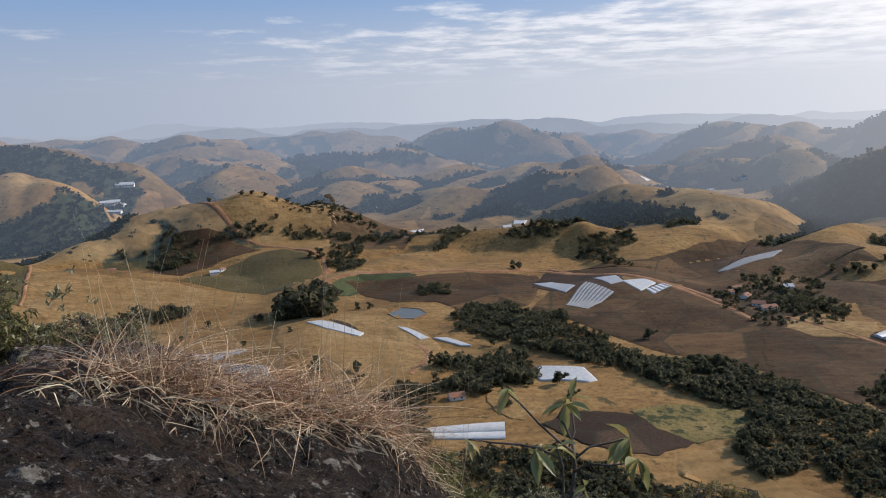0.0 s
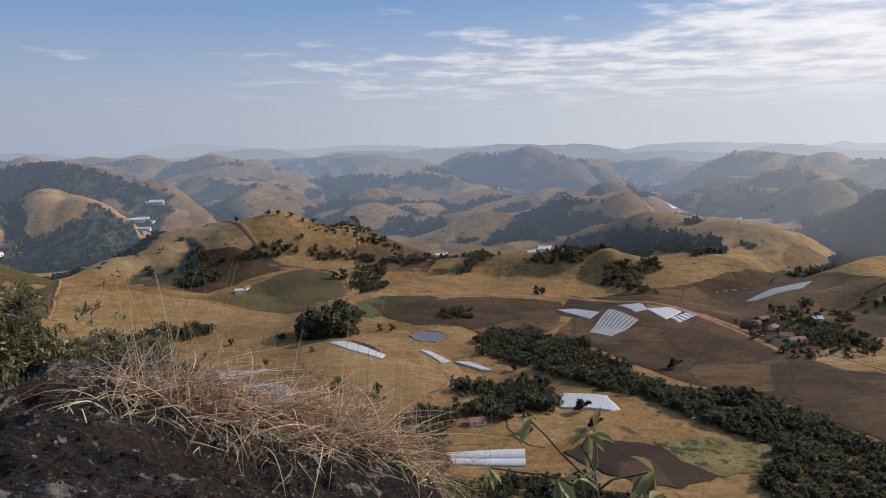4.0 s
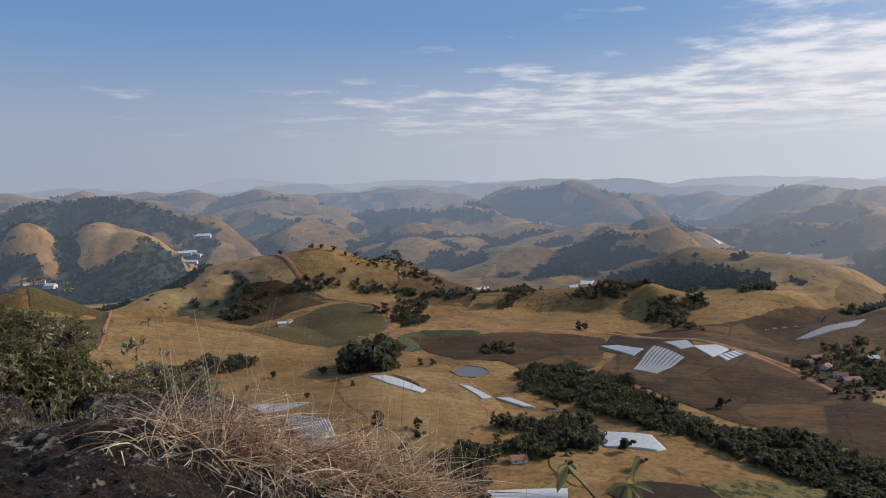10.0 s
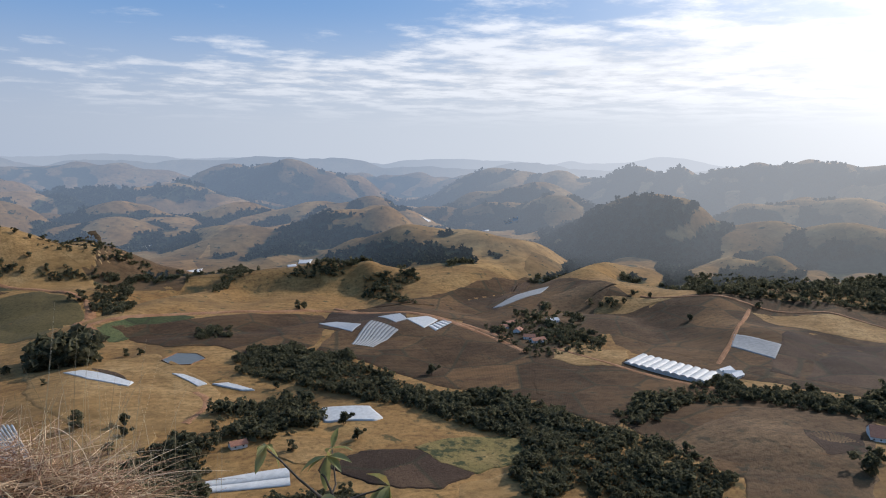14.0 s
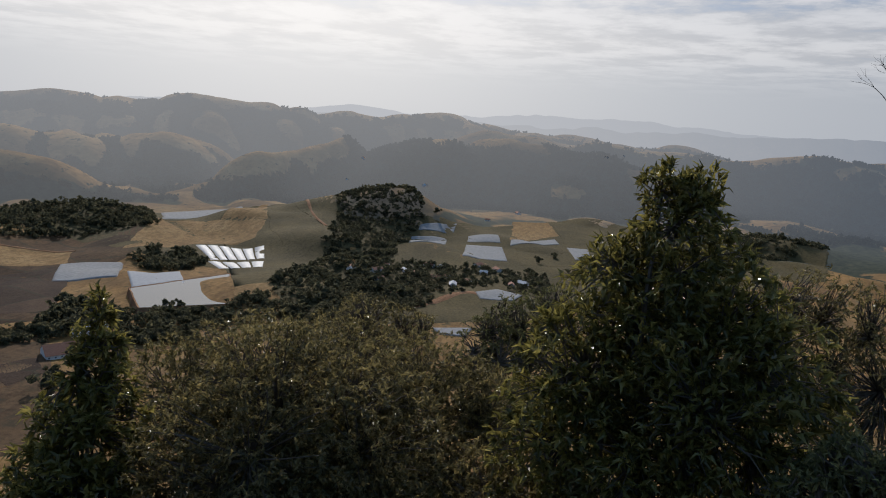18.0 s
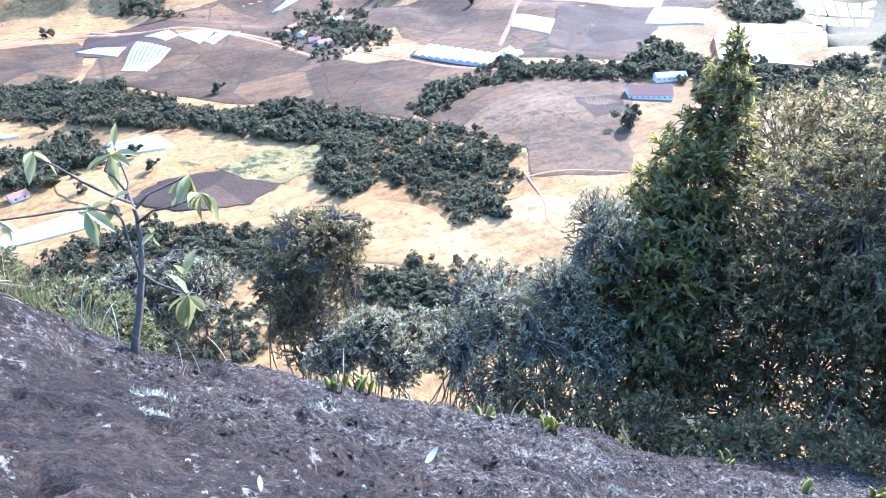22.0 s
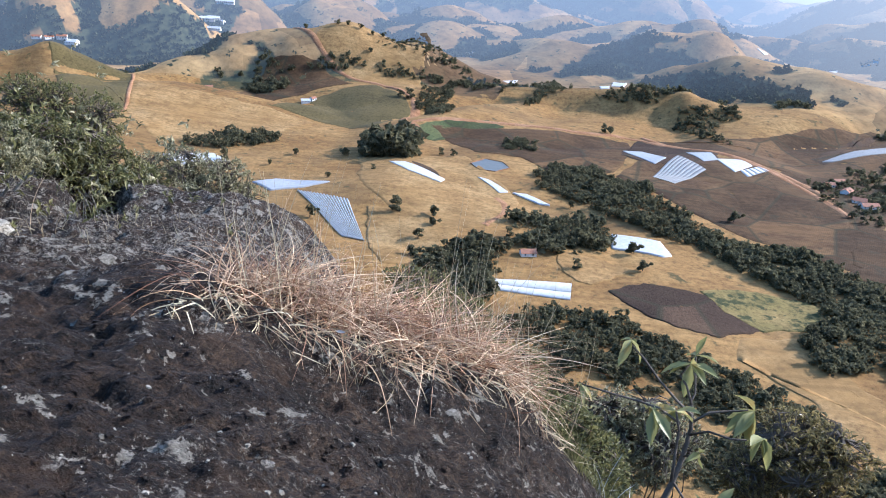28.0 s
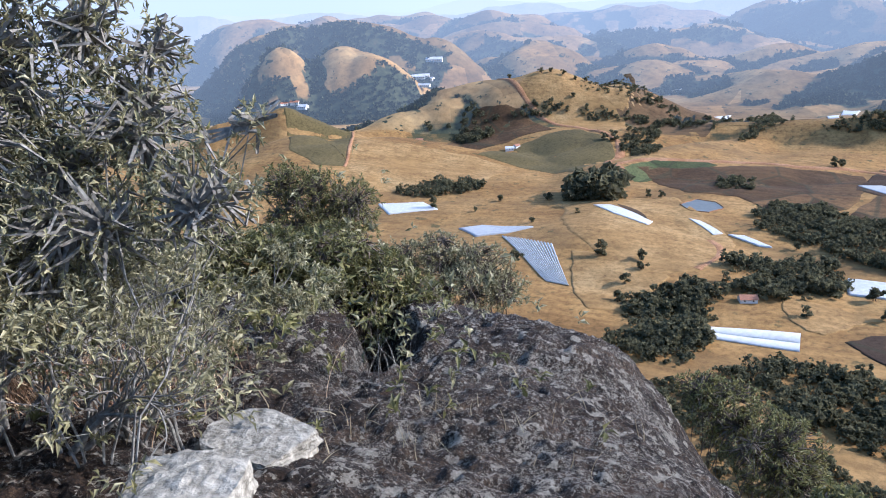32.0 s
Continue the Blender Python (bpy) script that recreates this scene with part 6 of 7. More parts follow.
# fields round the golden hills
field("olive green grass on a hill spur", OLIVE, (-302, 876), (-271, 980), (-238, 1012), (-201, 1036), (-153, 997), (-132, 943), (-161, 819), (-233, 862), (-272, 872))
field("olive brown grass beside a golden field", OLIVE, (-624, 938), (-517, 952), (-426, 756), (-451, 739), (-515, 777))
field("bright golden mown field on a low hill", GOLD, (-471, 870), (-390, 872), (-299, 867), (-238, 853), (-258, 781), (-320, 707), (-358, 695), (-419, 745))
field("green vegetable crop by the track", GREENCROP, (-112, 828), (-78, 862), (-31, 891), (-10, 872), (-55, 827), (-91, 790))
field("brown harvested slope below the track", BROWN, (-391, 910), (-371, 1084), (-300, 1093), (-231, 1040), (-279, 1008), (-330, 956))
field("golden strip on the hill crest", GOLD, (-355, 1174), (-381, 1583), (-232, 1204), (-145, 1121), (-146, 1032), (-214, 1063), (-291, 1093))
field("golden strip on the hill crest", GOLD, (-304, 1307), (-217, 1232), (-150, 1199), (-143, 1110), (-228, 1181))
field("brown ridge field beside the road", BROWN, (-97, 840), (18, 873), (142, 892), (140, 843), (109, 734), (41.9, 695.4), (12, 738), (-37, 748))
field("brown harvested hill with plastic beds", BROWN, (107, 717), (136, 777), (207, 807), (277, 785), (300, 640), (285.4, 602.5), (220.6, 542.1), (183.5, 582.6), (129.8, 664.2))
field("golden knoll grass", GOLD, (-152, 697), (-47, 728), (12.8, 605.5), (-0.6, 541.7), (-40.4, 507.3), (-86.2, 536), (-122.7, 583.2))
field("golden dry slope", GOLD, (-109.4, 540.7), (-69.2, 540.2), (-32.4, 509.5), (-57, 445.1), (-78.5, 440.9), (-96.5, 475.7))
field("golden pasture by the farmhouse", GOLD, (37.5, 494.6), (73.5, 490.7), (95.4, 475.5), (60.5, 442.8), (41.8, 456.2))
field("dark ploughed rounded field", PLOUGHED, (73.5, 437.8), (97.4, 455.3), (141, 438.4), (157.1, 403.3), (131.1, 386.5), (88.5, 402))
field("scrubby yellow green meadow", SCRUB, (132.1, 449.1), (169.8, 460.6), (206.2, 442.6), (196.7, 411.1), (159.8, 402.3), (142.7, 419.8))
field("bright golden cut meadow", GOLD, (170.4, 397.1), (184.5, 392.4), (174.3, 371.3), (209.9, 322.4), (210, 287.8), (234.5, 274.4), (267.2, 294.7), (286.3, 268.3), (237.5, 209.8), (196.5, 226.3), (166.6, 264.4), (149.3, 285.9), (163.7, 327.1), (134.6, 366.2), (143.1, 387.7))
field("golden cut meadow at the foot of the slope", GOLD, (54.4, 324.2), (88.7, 312.3), (119.7, 283.5), (146.8, 257.9), (128.9, 241.6), (74.8, 270.4), (49.7, 304))
field("grey brown rough field", GREYFIELD, (290.1, 403.4), (405.9, 453.4), (483.7, 402.3), (411.2, 336.7), (368.7, 302.9), (337.2, 273.8), (285.1, 310.8), (325.9, 359.1))
field("dark tilled corner plot", PLOUGHED, (409.2, 396.8), (443.8, 377.5), (417.8, 348), (388.6, 355.4))
field("brown rough field below the greenhouse", BROWN, (283.4, 585.9), (339.3, 577.5), (387.8, 508.9), (324.9, 453.8), (279.6, 449.2), (277, 498.5), (259.3, 525.7))
field("dark tilled field behind the plastic", PLOUGHED, (611, 628), (709, 552), (543, 445), (493, 524))
field("brown terraced field", BROWN, (596, 788), (646, 723), (520, 607), (465, 561), (429, 638), (512, 752))
field("golden strip along the hedge", GOLD, (642, 718), (755, 663), (779, 606), (718, 568), (635, 653))
field("golden pasture with scattered trees", GOLD, (488, 841), (532, 828), (587, 794), (540, 791), (503, 786), (476, 804))
field("golden slope under the long sheet", GOLD, (794, 550), (1019, 639), (1020, 539), (1223, 579), (1293, 580), (1025, 461), (938, 441), (883, 501))
field("olive green pasture on the hill", OLIVE, (1290, 574), (1377, 545), (1020, 367), (909, 323), (884, 371), (991, 445))
field("golden roadside strip", GOLD, (339, 652), (392, 600), (374.2, 577.6), (321.6, 611.9))
field("brown tilled slope", BROWN, (294, 924), (417, 1002), (481, 1021), (360, 857), (305, 824), (265, 834))
field("dark tilled plot beside a white sheet", PLOUGHED, (389, 924), (465, 1017), (481, 1010), (358, 851), (354, 880))
field("tan meadow", GREYFIELD, (380, 804), (443, 869), (507, 894), (544, 867), (479, 813), (393, 740))
field("golden valley pasture", GOLD, (1371, 120), (1394, 53), (1246, 29), (1127, 100))
field("olive valley pasture", OLIVE, (1407, 49), (1406, -29), (1287, -62), (1132, 11))
field("olive valley pasture", OLIVE, (1088, 89), (1130, 15), (991, 0), (963, 70))
field("golden valley pasture", GOLD, (660, 330), (688, 305), (627.8, 269.7), (604.1, 302.2))
field("golden valley pasture", GOLD, (486.8, 316.5), (507, 278.4), (487.2, 272.5), (466.1, 300.8))
field("dark olive farmland", OLIVE, (1254, -266), (1319, -422), (1030, -335), (1031, -236))
field("olive pasture beside the road", OLIVE, (753, 94), (788, 49), (707, 40), (673.5, 83))
field("dark soil beside pale blue plastic", PLOUGHED, (120, 803), (155, 904), (232, 835), (224, 787), (174, 747))
field("rough tilled plots beside a hedge", BROWN, (245, 504), (328, 579), (375, 567), (399, 521), (342, 481), (279, 440))
field("golden strip by the greenhouse", GOLD, (317, 615), (349, 653), (409, 620), (372, 577), (332, 587))
# plastic-covered beds and ponds
beds("two wide beds under white plastic sheet in dry grass", PLASTIC, 2, (-3, 439), (48.1, 441.6), (45.9, 416.6), (0.6, 420.9), gap=0.04)
sheet("white plastic sheet over a long bed", PLASTIC, (85.4, 549), (121.1, 536.7), (125.1, 511), (118.3, 507), (82.4, 519.6))
sheet("narrow white plastic strip on a golden slope", PLASTIC, (-116, 675.1), (-100.2, 675.7), (-56.5, 630.8), (-59.4, 619.6), (-92.7, 642.5))
sheet("narrow white plastic strip on a golden slope", PLASTIC, (-27.7, 652.6), (-17.4, 647.2), (1.6, 622), (-6, 618.2))
sheet("narrow white plastic strip on a golden slope", PLASTIC, (5.4, 621.9), (17.7, 621.3), (38.7, 602.9), (28.8, 604.2))
field("bare dark soil above a plastic strip", PLOUGHED, (-95.3, 680.4), (-80.7, 672.8), (-55.7, 632.8), (-66.2, 636.8))
beds("rows of beds under white plastic on a slope", PLASTIC, 16, (-175.8, 570.8), (-116.3, 487.5), (-98.8, 483.2), (-126.3, 550.9), gap=0.3)
sheet("pale blue plastic-lined pond", BLUEPLASTIC, (-222.5, 593.3), (-206.4, 608.5), (-152.5, 594), (-171.8, 580.8), (-198.3, 568.8))
sheet("white plastic sheet over beds", PLASTIC, (-337, 661), (-293, 677), (-265, 649), (-309, 627))
sheet("pale blue plastic sheet on a brown hill", BLUEPLASTIC, (126, 825), (148, 830), (168, 788), (152, 764))
beds("grey plastic rows on a brown hill", GREYPLASTIC, 9, (182, 804), (143, 721), (160, 695), (201, 749), gap=0.08)
sheet("pale plastic sheet on a brown hill", BLUEPLASTIC, (196, 826), (223, 825), (222, 790), (205, 779))
sheet("bright white plastic roofing on a brown hill", PLASTIC, (221, 794), (250, 799), (256, 780), (230, 750))
beds("white plastic rows on a brown hill", PLASTIC, 5, (237, 756), (239, 735), (272, 771), (265, 782), gap=0.1)
sheet("long pale sheet beside dark tilled soil", GREYPLASTIC, (445, 939), (471, 926), (439, 887), (370, 863), (360, 868))
sheet("pale rectangular plastic sheet in a brown field", GREYPLASTIC, (544, 629), (567, 585), (531, 555), (516, 601))
sheet("large grey plastic-covered field with a rounded edge", GREYPLASTIC, (728, 553), (751, 520), (749, 516), (677, 474), (668, 487), (650, 510), (644, 527), (713, 571))
sheet("dull blue plastic sheet beside a lake", BLUEPLASTIC, (704, 480), (733, 434), (666, 389), (640, 432))
pond("still reservoir reflecting the bright sky", WATER, (629, 426), (724, 369), (614.7, 312.2), (571, 378.1))
beds("glinting plastic rows above the reservoir", PLASTIC, 6, (876, 497), (818, 443), (846, 383), (909, 412), gap=0.1)
beds("glinting plastic rows above the reservoir", PLASTIC, 4, (809, 443), (777, 409), (786, 358), (823, 373), gap=0.12)
sheet("long white sheet on a hill shoulder", GREYPLASTIC, (1118, 697), (1241, 610), (1199, 572), (1106, 584), (1062, 660))
pond("small dark farm pond", MUDWATER, (-38, 698.4), (-25, 719), (-7, 712), (0.3, 691.8), (-12.1, 676.5), (-27.9, 679.2))
sheet("white plastic sheet over valley beds", GREYPLASTIC, (1125, 246), (1203, 199), (1155, 196), (1107, 244))
sheet("white plastic sheet over valley beds", GREYPLASTIC, (1082, 249), (1115, 198), (1064, 192), (1048, 245))
sheet("white plastic sheet over valley beds", GREYPLASTIC, (1143, 169), (1153, 122), (1110, 113), (1107, 165))
sheet("white plastic sheet over valley beds", GREYPLASTIC, (1082, 163), (1089, 108), (986, 89), (978, 151))
sheet("white plastic sheet over valley beds", GREYPLASTIC, (1130, 99), (1205, 33), (1163, 24), (1097, 97))
sheet("white plastic sheet over valley beds", GREYPLASTIC, (1137, 12), (1136, -21), (1046, -25), (1045, -3))
sheet("white plastic sheet over valley beds", GREYPLASTIC, (774, 103), (800, 81), (786, 52), (760, 59), (753, 94))
sheet("white plastic sheet over valley beds", GREYPLASTIC, (615.9, 118.1), (631.2, 84.8), (605.8, 86), (602.9, 107.9))
sheet("white plastic sheet over valley beds", GREYPLASTIC, (1336, -246), (1298, -265), (1282, -259), (1295, -239))
sheet("small pale sheet in a hazy valley", PLASTIC, (678, 1752), (700, 1721), (686, 1693), (660, 1711))
sheet("small pale sheet in a hazy valley", PLASTIC, (752, 1747), (788, 1740), (776, 1713), (749, 1727))
sheet("small pale sheet in a hazy valley", PLASTIC, (172, 1361), (193, 1330), (180, 1273), (160, 1283))
sheet("small pale sheet in a hazy valley", PLASTIC, (528, 1756), (559, 1767), (545, 1749))
sheet("small pale sheet in a hazy valley", PLASTIC, (-123, 1606), (-98, 1623), (-98, 1592), (-121, 1576))
sheet("small pale sheet in a hazy valley", PLASTIC, (-26, 1288), (1, 1308), (-4, 1272), (-22, 1264))
sheet("small pale sheet in a hazy valley", PLASTIC, (143, 1302), (156, 1271), (152, 1235), (137, 1232))
sheet("white plastic sheet over valley beds", GREYPLASTIC, (1684, -47), (1906, -100), (1897, -104), (1675, -53))
sheet("white plastic sheet over valley beds", GREYPLASTIC, (1871, -136), (1868, -180), (1859, -183), (1648, -125))
greenhouse(10, (378.4, 583.7), (411, 604), (441.8, 528.5), (413.6, 510.4), 2.0)
# dirt tracks
road("reddish dirt track over the golden hill", 7, DIRT, (-361, 1179), (-332, 1143), (-281, 1089), (-204, 1054), (-156, 1013), (-137, 991))
road("reddish dirt track down into the valley", 8, DIRT, (-138, 990), (-128, 956), (-132, 830), (-116, 839), (-97, 790))
road("pale dirt track curving round a golden knoll", 5, DIRT, (-8.4, 603.9), (0, 589.9), (0.8, 567.3), (-5.8, 547.3), (-16.8, 526.6))
road("dirt road along the ridge field", 6, DIRT, (-119, 838), (-86, 865), (6, 894), (85, 886), (146, 919), (208, 865), (287, 756), (306, 689))
road("dirt road above the brown fields", 6, DIRT, (162, 922), (229, 833), (280, 756), (303, 639))
road("track edge between two fields", 3, DIRT, (-515, 950), (-438, 789), (-424, 749))
road("dirt road by the greenhouse", 5, DIRT, (339, 652), (367.1, 571.5), (418, 490.7), (470.5, 456.5), (508.1, 419.2))
road("track through the terraced fields", 4, DIRT, (554, 822), (597, 783), (666, 727), (755, 663), (777, 600))
road("field track beside the terraces", 4, DIRT, (646, 723), (535, 620), (466, 559))
road("paved village road", 7, DIRT, (681.5, 151.5), (723, 131), (775, 116), (767, 90))
road("track on the olive hill", 4, DIRT, (1375, 556), (1069, 408), (1006, 358))
road("field track through the cut meadow", 1.6, DIRT, (287.5, 319), (269.5, 277.6), (250.5, 258.4), (251.2, 231.6))
road("field path at the edge of the cut meadow", 1.6, DIRT, (270.6, 314.6), (315.1, 303.4), (340.3, 272.2))
# woods and hedges
wood("dense dark green woodland in the valley", 7.0, 3.9, (175.7, 376.1), (186.2, 403.5), (214.7, 428.1), (260.6, 451), (283.9, 412.4), (300.6, 378.2), (311.8, 350.3), (289.4, 320.6), (253.4, 297.4), (236.6, 278), (208.9, 297.7), (219.3, 324.9), (205.8, 352.8), (180.3, 361.8))
wood("dense dark green woodland in the valley", 7.0, 3.9, (24.5, 635.6), (44, 724), (89, 740), (142.6, 625), (166.1, 559.9), (216.1, 556.8), (224.7, 493.4), (257.8, 445.9), (208.8, 425.1), (193.8, 465.2), (165.1, 511.2), (128.6, 548), (71.7, 600.8))
wood("dense dark green woodland in the valley", 7.0, 3.9, (1.5, 367), (11.9, 384.9), (42.8, 399.9), (84.4, 385.5), (122.7, 352.4), (158.3, 303.2), (144.4, 284.7), (112.6, 299), (44.8, 333.1))
wood("dense dark green woodland in the valley", 8, 4.6, (156, 513), (179, 547), (229, 550), (235, 522), (255, 485), (261, 451), (275, 411), (241, 407), (207, 426), (197, 463))
wood("hedge of trees beside the greenhouse road", 7, 5.5, (317, 476), (375, 505), (430, 515), (462, 487), (489, 438), (489, 410), (455, 416), (421, 460), (372, 470), (322, 451))
wood("tall trees by the reservoir road", 13, 6, (502, 422), (551, 448), (576, 450), (505, 389), (481, 396))
wood("scattered trees round farm houses", 7, 9, (298, 746), (358, 769), (420, 695), (382, 630), (312, 618), (291, 681))
wood("scrub trees on the valley floor", 6, 7, (137, 256), (160, 277), (182, 260), (207, 228), (217, 210), (201, 209), (161, 227))
wood("clump of trees beside a sheeted field", 9, 5.5, (3.3, 500.4), (12.8, 564.4), (40.3, 575), (74.1, 584.7), (82.8, 532), (67.4, 487), (24.2, 493.1))
wood("tree clump by a track", 8, 5, (-27.1, 493.8), (-13.9, 509.5), (9, 498.5), (7.5, 471.1), (-21.6, 479.5))
wood("tree clump on the lower slope", 9, 5, (-52.8, 464.5), (-18.1, 465.8), (-5, 429.6), (-10.1, 372.6), (-36.5, 382.2))
wood("tree clump near a farmhouse", 9, 5, (-65.5, 466.7), (-23.1, 484.8), (-0.1, 465.4), (-2.8, 400.8), (-50.2, 391.5), (-57, 445.1))
wood("tall dark trees in a tight clump", 27, 5.5, (-144, 702), (-151, 733), (-106, 737), (-101, 698))
wood("dark hedge in the pasture", 8, 5.5, (-341, 693), (-343, 727), (-312, 749), (-256, 767), (-249, 738), (-313, 689))
wood("hedge above the low golden hill", 9, 6, (-394, 1010), (-376, 1051), (-334, 1048), (-321, 1019), (-355, 990))
wood("hedge on the golden hill", 6, 9, (-219, 1147), (-237, 1647), (-115, 1186), (-130, 1153), (-202, 1150))
wood("trees along the ridge road", 8, 9, (367, 804), (431, 836), (421, 732), (419, 677), (366, 662), (338, 685))
wood("dark plantation on a hillside", 8, 6, (124, 1081), (182, 1073), (227, 1048), (218, 1041), (169, 1042), (113, 1058))
wood("dark plantation on a hillside", 8, 6, (213, 1014), (246, 1023), (296, 1026), (300, 1000), (262, 961), (257, 887), (220, 939))
wood("trees in a fold of the hills", 8, 6, (-134, 987), (-129, 1100), (-100, 1112), (-81, 920), (-96, 871))
wood("scrubby trees in a fold of the hills", 8, 9, (-152, 1182), (-98, 1204), (-23, 1208), (-38, 1103), (-94, 1156), (-138, 1144))
wood("hedge by the brown ridge", 8, 7, (5, 992), (68, 1310), (82, 1093), (39, 1071))
wood("woods beyond the ridge road", 7, 8, (-82, 1109), (-32, 1200), (69, 1326), (66, 1278), (-21, 1096))
wood("dark copse on a brown slope", 8, 6, (-17, 767), (-3, 827), (31, 823), (27, 767))
wood("dark plantation along a hill shoulder", 7, 8, (768, 1009), (865, 1002), (926, 935), (926, 843), (911, 685), (988, 616), (954, 594), (886, 666), (791, 741), (847, 922), (724, 922))
wood("dark wood on the village hill", 8, 6.5, (710, 247), (903, 322), (1439, 472), (1474, 413), (1163, 246), (1060, 252), (952, 244), (704, 208))
wood("wood between the sheets", 9, 6, (779, 531), (810, 529), (846, 484), (786, 431), (747, 438), (739, 491))
wood("trees along the reservoir", 9, 6, (554, 455), (597, 446), (562.6, 379.1), (605.6, 310.4), (646, 286), (604.4, 249.7), (525.3, 295), (496.8, 346.2), (501.3, 413.6))
wood("village trees", 9, 7.5, (696, 306), (892, 318), (677, 232), (780, 192), (693, 144), (578, 195.8), (592.5, 252.6))
wood("hedge along a dirt road", 7, 5, (426.7, 508.5), (478, 478.7), (509.3, 423.6), (475.2, 398.7), (440.4, 455.7), (413, 488.7))
wood("hedge between fields", 7, 5.5, (294.6, 470.9), (341.5, 486.1), (386.5, 491.4), (415.5, 480.3), (339.2, 453.9), (290.9, 437.2))
wood("hedge below the plantation", 9, 8, (735, 977), (886, 965), (985, 811), (1096, 693), (925, 594), (806, 664), (685, 747), (610, 776))
wood("valley trees beside the village", 9, 8, (926, 10), (1134, -85), (1340, -281), (1386, -441), (1270, -407), (1109, -238), (879, -69))
wood("trees round the village houses", 8, 8, (620.1, 229.4), (804, 256), (919, 222), (909, 137), (925, 24), (798, 19), (814, 102), (697, 149), (596.8, 188.7))
wood("woodland at the foot of the mountain", 6, 3.8, (133, 249.4), (151.6, 255.4), (187.5, 236.4), (204.5, 211.7), (192.4, 194), (153.3, 205.9), (131.7, 226.1))
wood("woodland at the foot of the mountain", 6, 3.8, (103.7, 280.9), (136.5, 292.8), (149.2, 279.6), (164.1, 265.7), (168.3, 246.5), (142.1, 255), (119.8, 246.4))
wood("shrubs covering the mountain slope", 5, 3.2, (20.7, 343.6), (56.3, 300.2), (107.5, 282.5), (156.1, 282.2), (162.3, 261.8), (98.2, 240.4), (42.9, 244.7))
wood("shrubs covering the mountain slope", 5, 3.2, (-42, 351.6), (1.3, 363.8), (21, 321.1), (44.2, 271), (14.5, 264))
# single trees of the pasture
tree(-214, 697, 7)
tree(-167, 705, 8)
tree(-84.1, 536.4, 9)
tree(-61, 491.9, 7)
tree(-55.5, 535.1, 8)
tree(-53.7, 517.6, 6)
tree(-148.9, 517, 8)
tree(-271, 655, 9)
tree(-225.5, 648.9, 5)
tree(-159.8, 612.5, 5)
tree(55.7, 603.5, 6)
tree(95.6, 510, 8)
tree(5.5, 511.1, 6)
tree(-151.6, 454.7, 6)
tree(-143, 994, 11)
tree(-344, 1180, 8)
tree(-271, 1165, 7)
tree(-252, 1164, 7)
tree(-233, 1165, 7)
tree(-216, 1176, 7)
tree(-285, 1160, 7)
tree(-608, 981, 10)
tree(-619, 1015, 9)
tree(121, 911, 9)
tree(114, 914, 8)
tree(-70, 729, 6)
tree(-58, 724, 6)
tree(-58.1, 389.9, 7)
tree(-56, 1130, 8)
tree(53.2, 467.8, 6)
tree(-124.4, 643.3, 4)
tree(98.9, 476.2, 7)
tree(96.9, 509.5, 8)
tree(-158, 991, 8)
tree(-205, 1117, 7)
tree(-228, 1127, 7)
tree(193.6, 605.5, 9)
tree(483, 828, 7)
tree(509, 822, 7)
tree(512, 813, 7)
tree(547, 830, 7)
tree(563, 815, 7)
tree(764, 931, 7)
tree(670, 783, 7)
tree(686, 771, 7)
tree(709, 755, 7)
tree(721, 739, 7)
tree(287.5, 440.1, 5)
tree(240.7, 501.6, 5)
tree(166.5, 263.7, 6)
tree(395.1, 327.2, 13)
tree(547, 709, 8)
tree(764, 760, 8)
tree(766, 738, 8)
tree(783, 732, 8)
tree(791, 705, 8)
tree(657, 763, 8)
tree(683, 769, 8)
tree(693, 757, 8)
tree(503, 821, 8)
tree(503, 809, 8)
tree(521, 811, 8)
tree(491, 816, 8)
tree(561, 448, 14)
tree(564, 429, 13)
tree(412.7, 337.9, 9)
tree(663, 725, 8)
tree(1190, 232, 10)
tree(478.8, 460.8, 8)
tree(489.3, 431, 8)
tree(594.5, 367, 8)
tree(592.5, 352.8, 8)
tree(991, 49, 9)
tree(1041, 28, 9)
# farm houses
house(-625, 1452, 30, 14, 5, 20, ROOFMETAL, "white farm shed with a pale metal roof")
house(-616, 1466, 24, 12, 5, 20, ROOFMETAL, "white farm shed with a pale metal roof")
house(-604, 1467, 20, 10, 4, -10, ROOFMETAL, "white farm shed with a pale metal roof")
house(-572, 1341, 40, 10, 3, 5, ROOFMETAL, "white farm shed with a pale metal roof")
house(-611, 1517, 36, 16, 5, 15, ROOFMETAL, "white farm shed with a pale metal roof")
house(19.1, 482, 11, 7, 2.7, 15, ROOFTILE, "white-walled farm house with a clay tile roof")
house(-282, 964, 12, 7, 3, 20, ROOFMETAL, "white farm shed with a pale metal roof")
house(-274, 971, 8, 6, 3, 60, ROOFTILE, "white-walled farm house with a clay tile roof")
house(-431, 996, 10, 7, 3, 20, ROOFTILE, "white-walled farm house with a clay tile roof")
house(-738, 1166, 26, 12, 4, 0, ROOFMETAL, "white farm shed with a pale metal roof")
house(-749, 1163, 16, 9, 4, 20, ROOFTILE, "white-walled farm house with a clay tile roof")
house(-781, 1145, 14, 8, 3, 10, ROOFTILE, "white-walled farm house with a clay tile roof")
house(-765, 1152, 14, 8, 3, 50, ROOFTILE, "white-walled farm house with a clay tile roof")
house(-860, 1151, 14, 8, 3, 30, ROOFTILE, "white-walled farm house with a clay tile roof")
house(337, 758, 14, 8, 3, 20, ROOFTILE, "white-walled farm house with a clay tile roof")
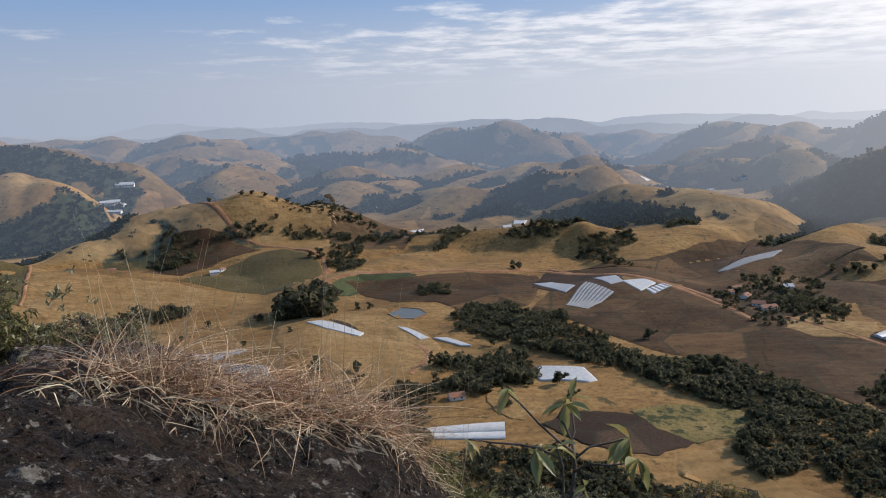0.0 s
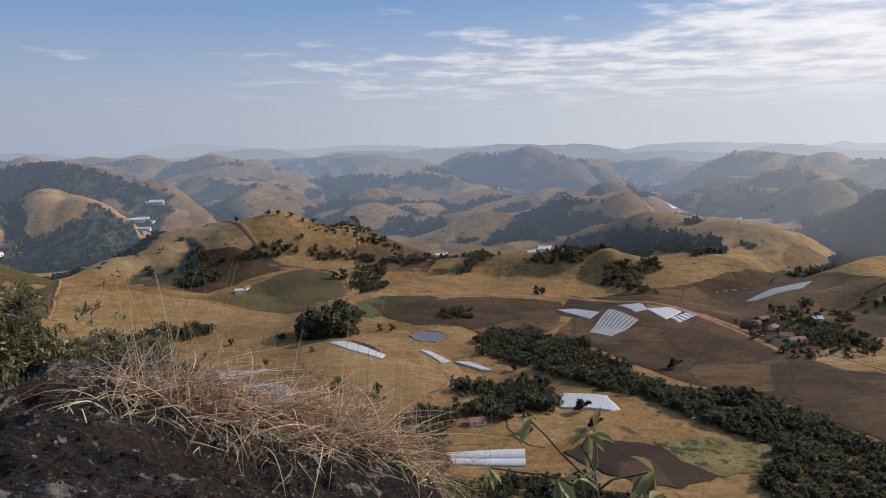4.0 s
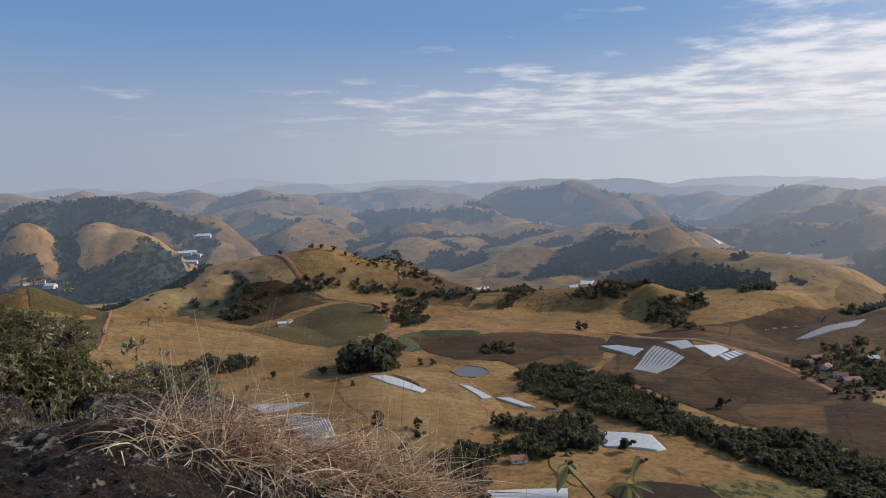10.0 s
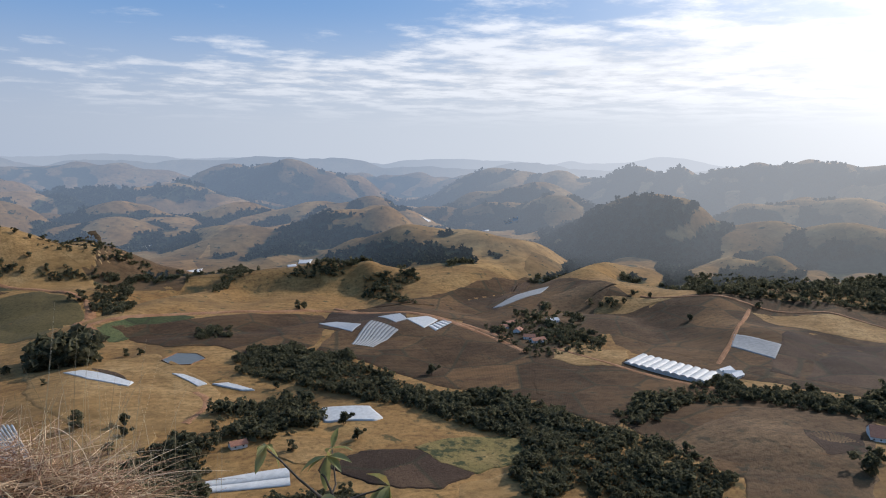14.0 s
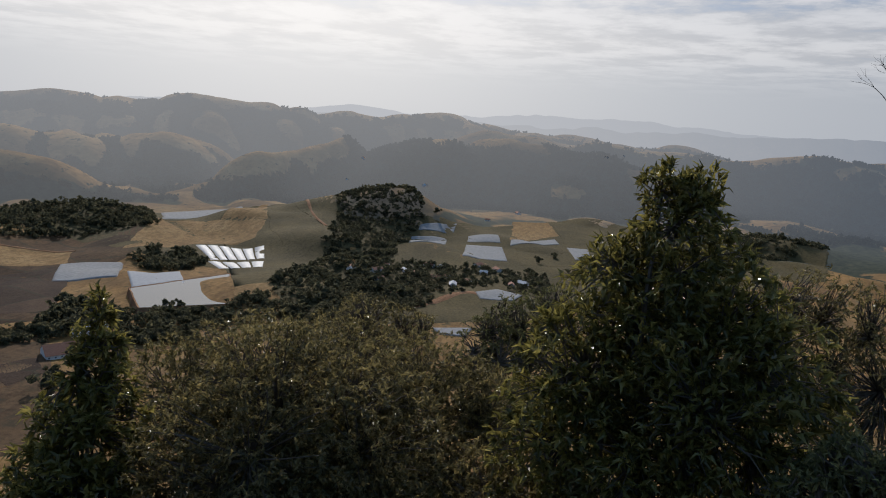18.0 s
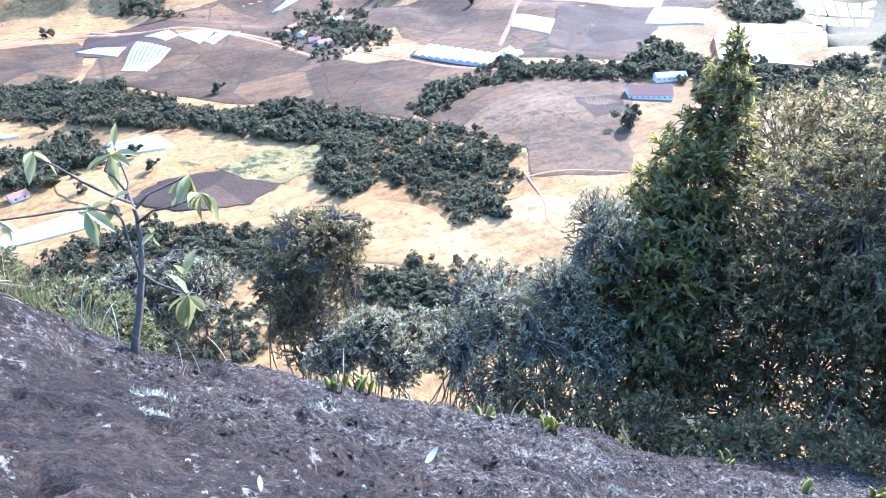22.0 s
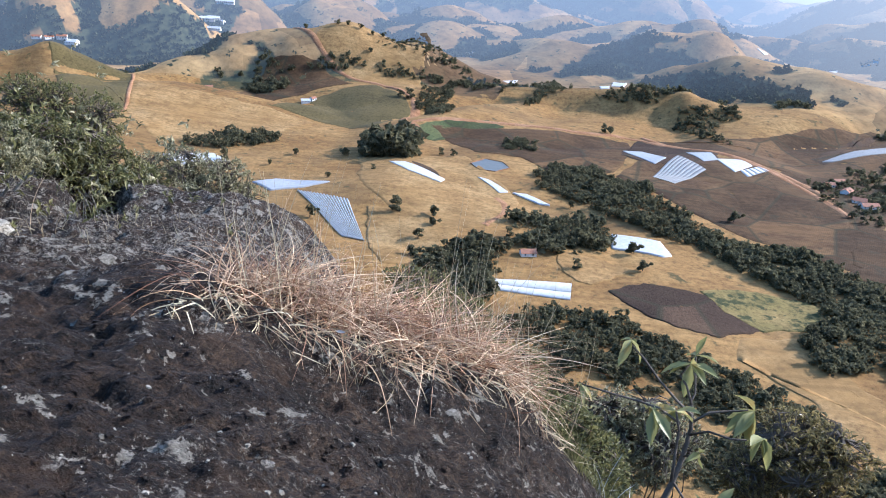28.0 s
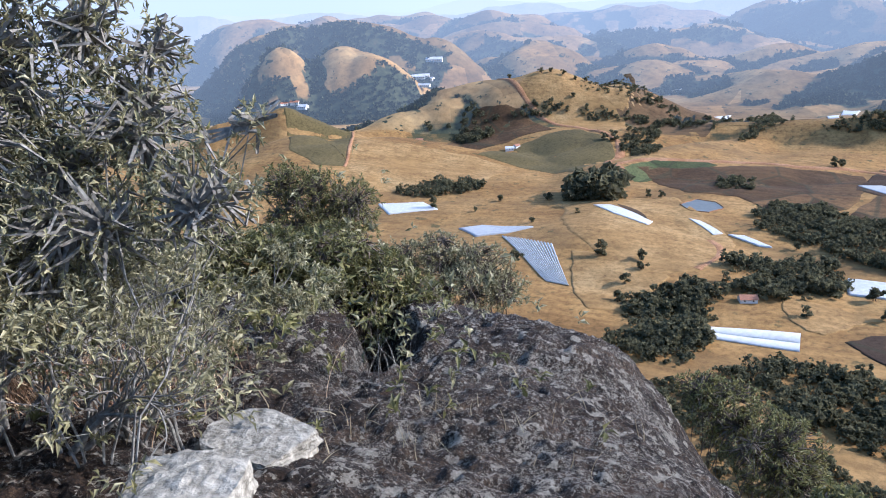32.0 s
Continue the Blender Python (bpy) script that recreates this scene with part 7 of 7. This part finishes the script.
house(328, 716, 12, 8, 3, 50, ROOFTILE, "white-walled farm house with a clay tile roof")
house(328, 687, 12, 8, 3, -20, ROOFTILE, "white-walled farm house with a clay tile roof")
house(332, 675, 16, 8, 3, 10, ROOFTILE, "white-walled farm house with a clay tile roof")
house(320, 739, 10, 7, 3, 10, ROOFTILE, "white-walled farm house with a clay tile roof")
house(384, 744, 14, 8, 3, 0, ROOFMETAL, "white farm shed with a pale metal roof")
house(456, 537, 18, 9, 3, 20, ROOFMETAL, "white farm shed with a pale metal roof")
house(455.7, 521.2, 14, 8, 3, 20, ROOFMETAL, "white farm shed with a pale metal roof")
house(459, 363.4, 34, 20, 4, -40, ROOFTILE, "long shed with reddish and pale roof strips")
house(506, 380.9, 26, 10, 4, -30, ROOFMETAL, "white farm shed with a pale metal roof")
house(805, 256, 12, 8, 3, 0, ROOFMETAL, "white farm shed with a pale metal roof")
house(456.7, 526.8, 16, 8, 3, -20, ROOFMETAL, "white farm shed with a pale metal roof")
house(809, 257, 12, 8, 3, 10, ROOFTILE, "white-walled farm house with a clay tile roof")
house(864, 253, 10, 7, 3, 60, ROOFMETAL, "white farm shed with a pale metal roof")
house(806, 225, 15, 8, 3, -30, ROOFTILE, "white-walled farm house with a clay tile roof")
house(845, 225, 9, 6, 3, 85, ROOFTILE, "white-walled farm house with a clay tile roof")
house(835, 198, 12, 8, 3, 30, ROOFMETAL, "white farm shed with a pale metal roof")
house(827, 185, 10, 7, 3, 10, ROOFTILE, "white-walled farm house with a clay tile roof")
house(905, 182, 15, 8, 3, 60, ROOFTILE, "white-walled farm house with a clay tile roof")
house(904, 167, 9, 6, 3, -30, ROOFMETAL, "white farm shed with a pale metal roof")
house(840, 160, 12, 8, 3, 85, ROOFTILE, "white-walled farm house with a clay tile roof")
house(851, 148, 10, 7, 3, 30, ROOFTILE, "white-walled farm house with a clay tile roof")
house(815, 135, 15, 8, 3, 10, ROOFMETAL, "white farm shed with a pale metal roof")
house(839, 122, 9, 6, 3, 60, ROOFTILE, "white-walled farm house with a clay tile roof")
house(921, 121, 12, 8, 3, -30, ROOFTILE, "white-walled farm house with a clay tile roof")
house(884, 108, 10, 7, 3, 85, ROOFMETAL, "white farm shed with a pale metal roof")
house(911, 94, 15, 8, 3, 30, ROOFTILE, "white-walled farm house with a clay tile roof")
house(824, 68, 9, 6, 3, 10, ROOFTILE, "white-walled farm house with a clay tile roof")
house(843, 56, 12, 8, 3, 60, ROOFMETAL, "white farm shed with a pale metal roof")
house(777, 213, 10, 7, 3, -30, ROOFTILE, "white-walled farm house with a clay tile roof")
house(726, 183, 15, 8, 3, 85, ROOFTILE, "white-walled farm house with a clay tile roof")
house(1566, 516, 9, 6, 3, 30, ROOFMETAL, "white farm shed with a pale metal roof")
house(1652, 506, 12, 8, 3, 10, ROOFTILE, "white-walled farm house with a clay tile roof")
house(1533, 364, 10, 7, 3, 60, ROOFTILE, "white-walled farm house with a clay tile roof")
house(1559, 332, 15, 8, 3, -30, ROOFMETAL, "white farm shed with a pale metal roof")
house(1354, 166, 9, 6, 3, 85, ROOFTILE, "white-walled farm house with a clay tile roof")
house(1488, 121, 12, 8, 3, 30, ROOFTILE, "white-walled farm house with a clay tile roof")

# ---------------------------------------------------------------- woods in the folds of the land
hollow_woods("scattered trees and scrub in the folds of the pasture", 760, 1150, 9000, 7, 0.6, None, 38)
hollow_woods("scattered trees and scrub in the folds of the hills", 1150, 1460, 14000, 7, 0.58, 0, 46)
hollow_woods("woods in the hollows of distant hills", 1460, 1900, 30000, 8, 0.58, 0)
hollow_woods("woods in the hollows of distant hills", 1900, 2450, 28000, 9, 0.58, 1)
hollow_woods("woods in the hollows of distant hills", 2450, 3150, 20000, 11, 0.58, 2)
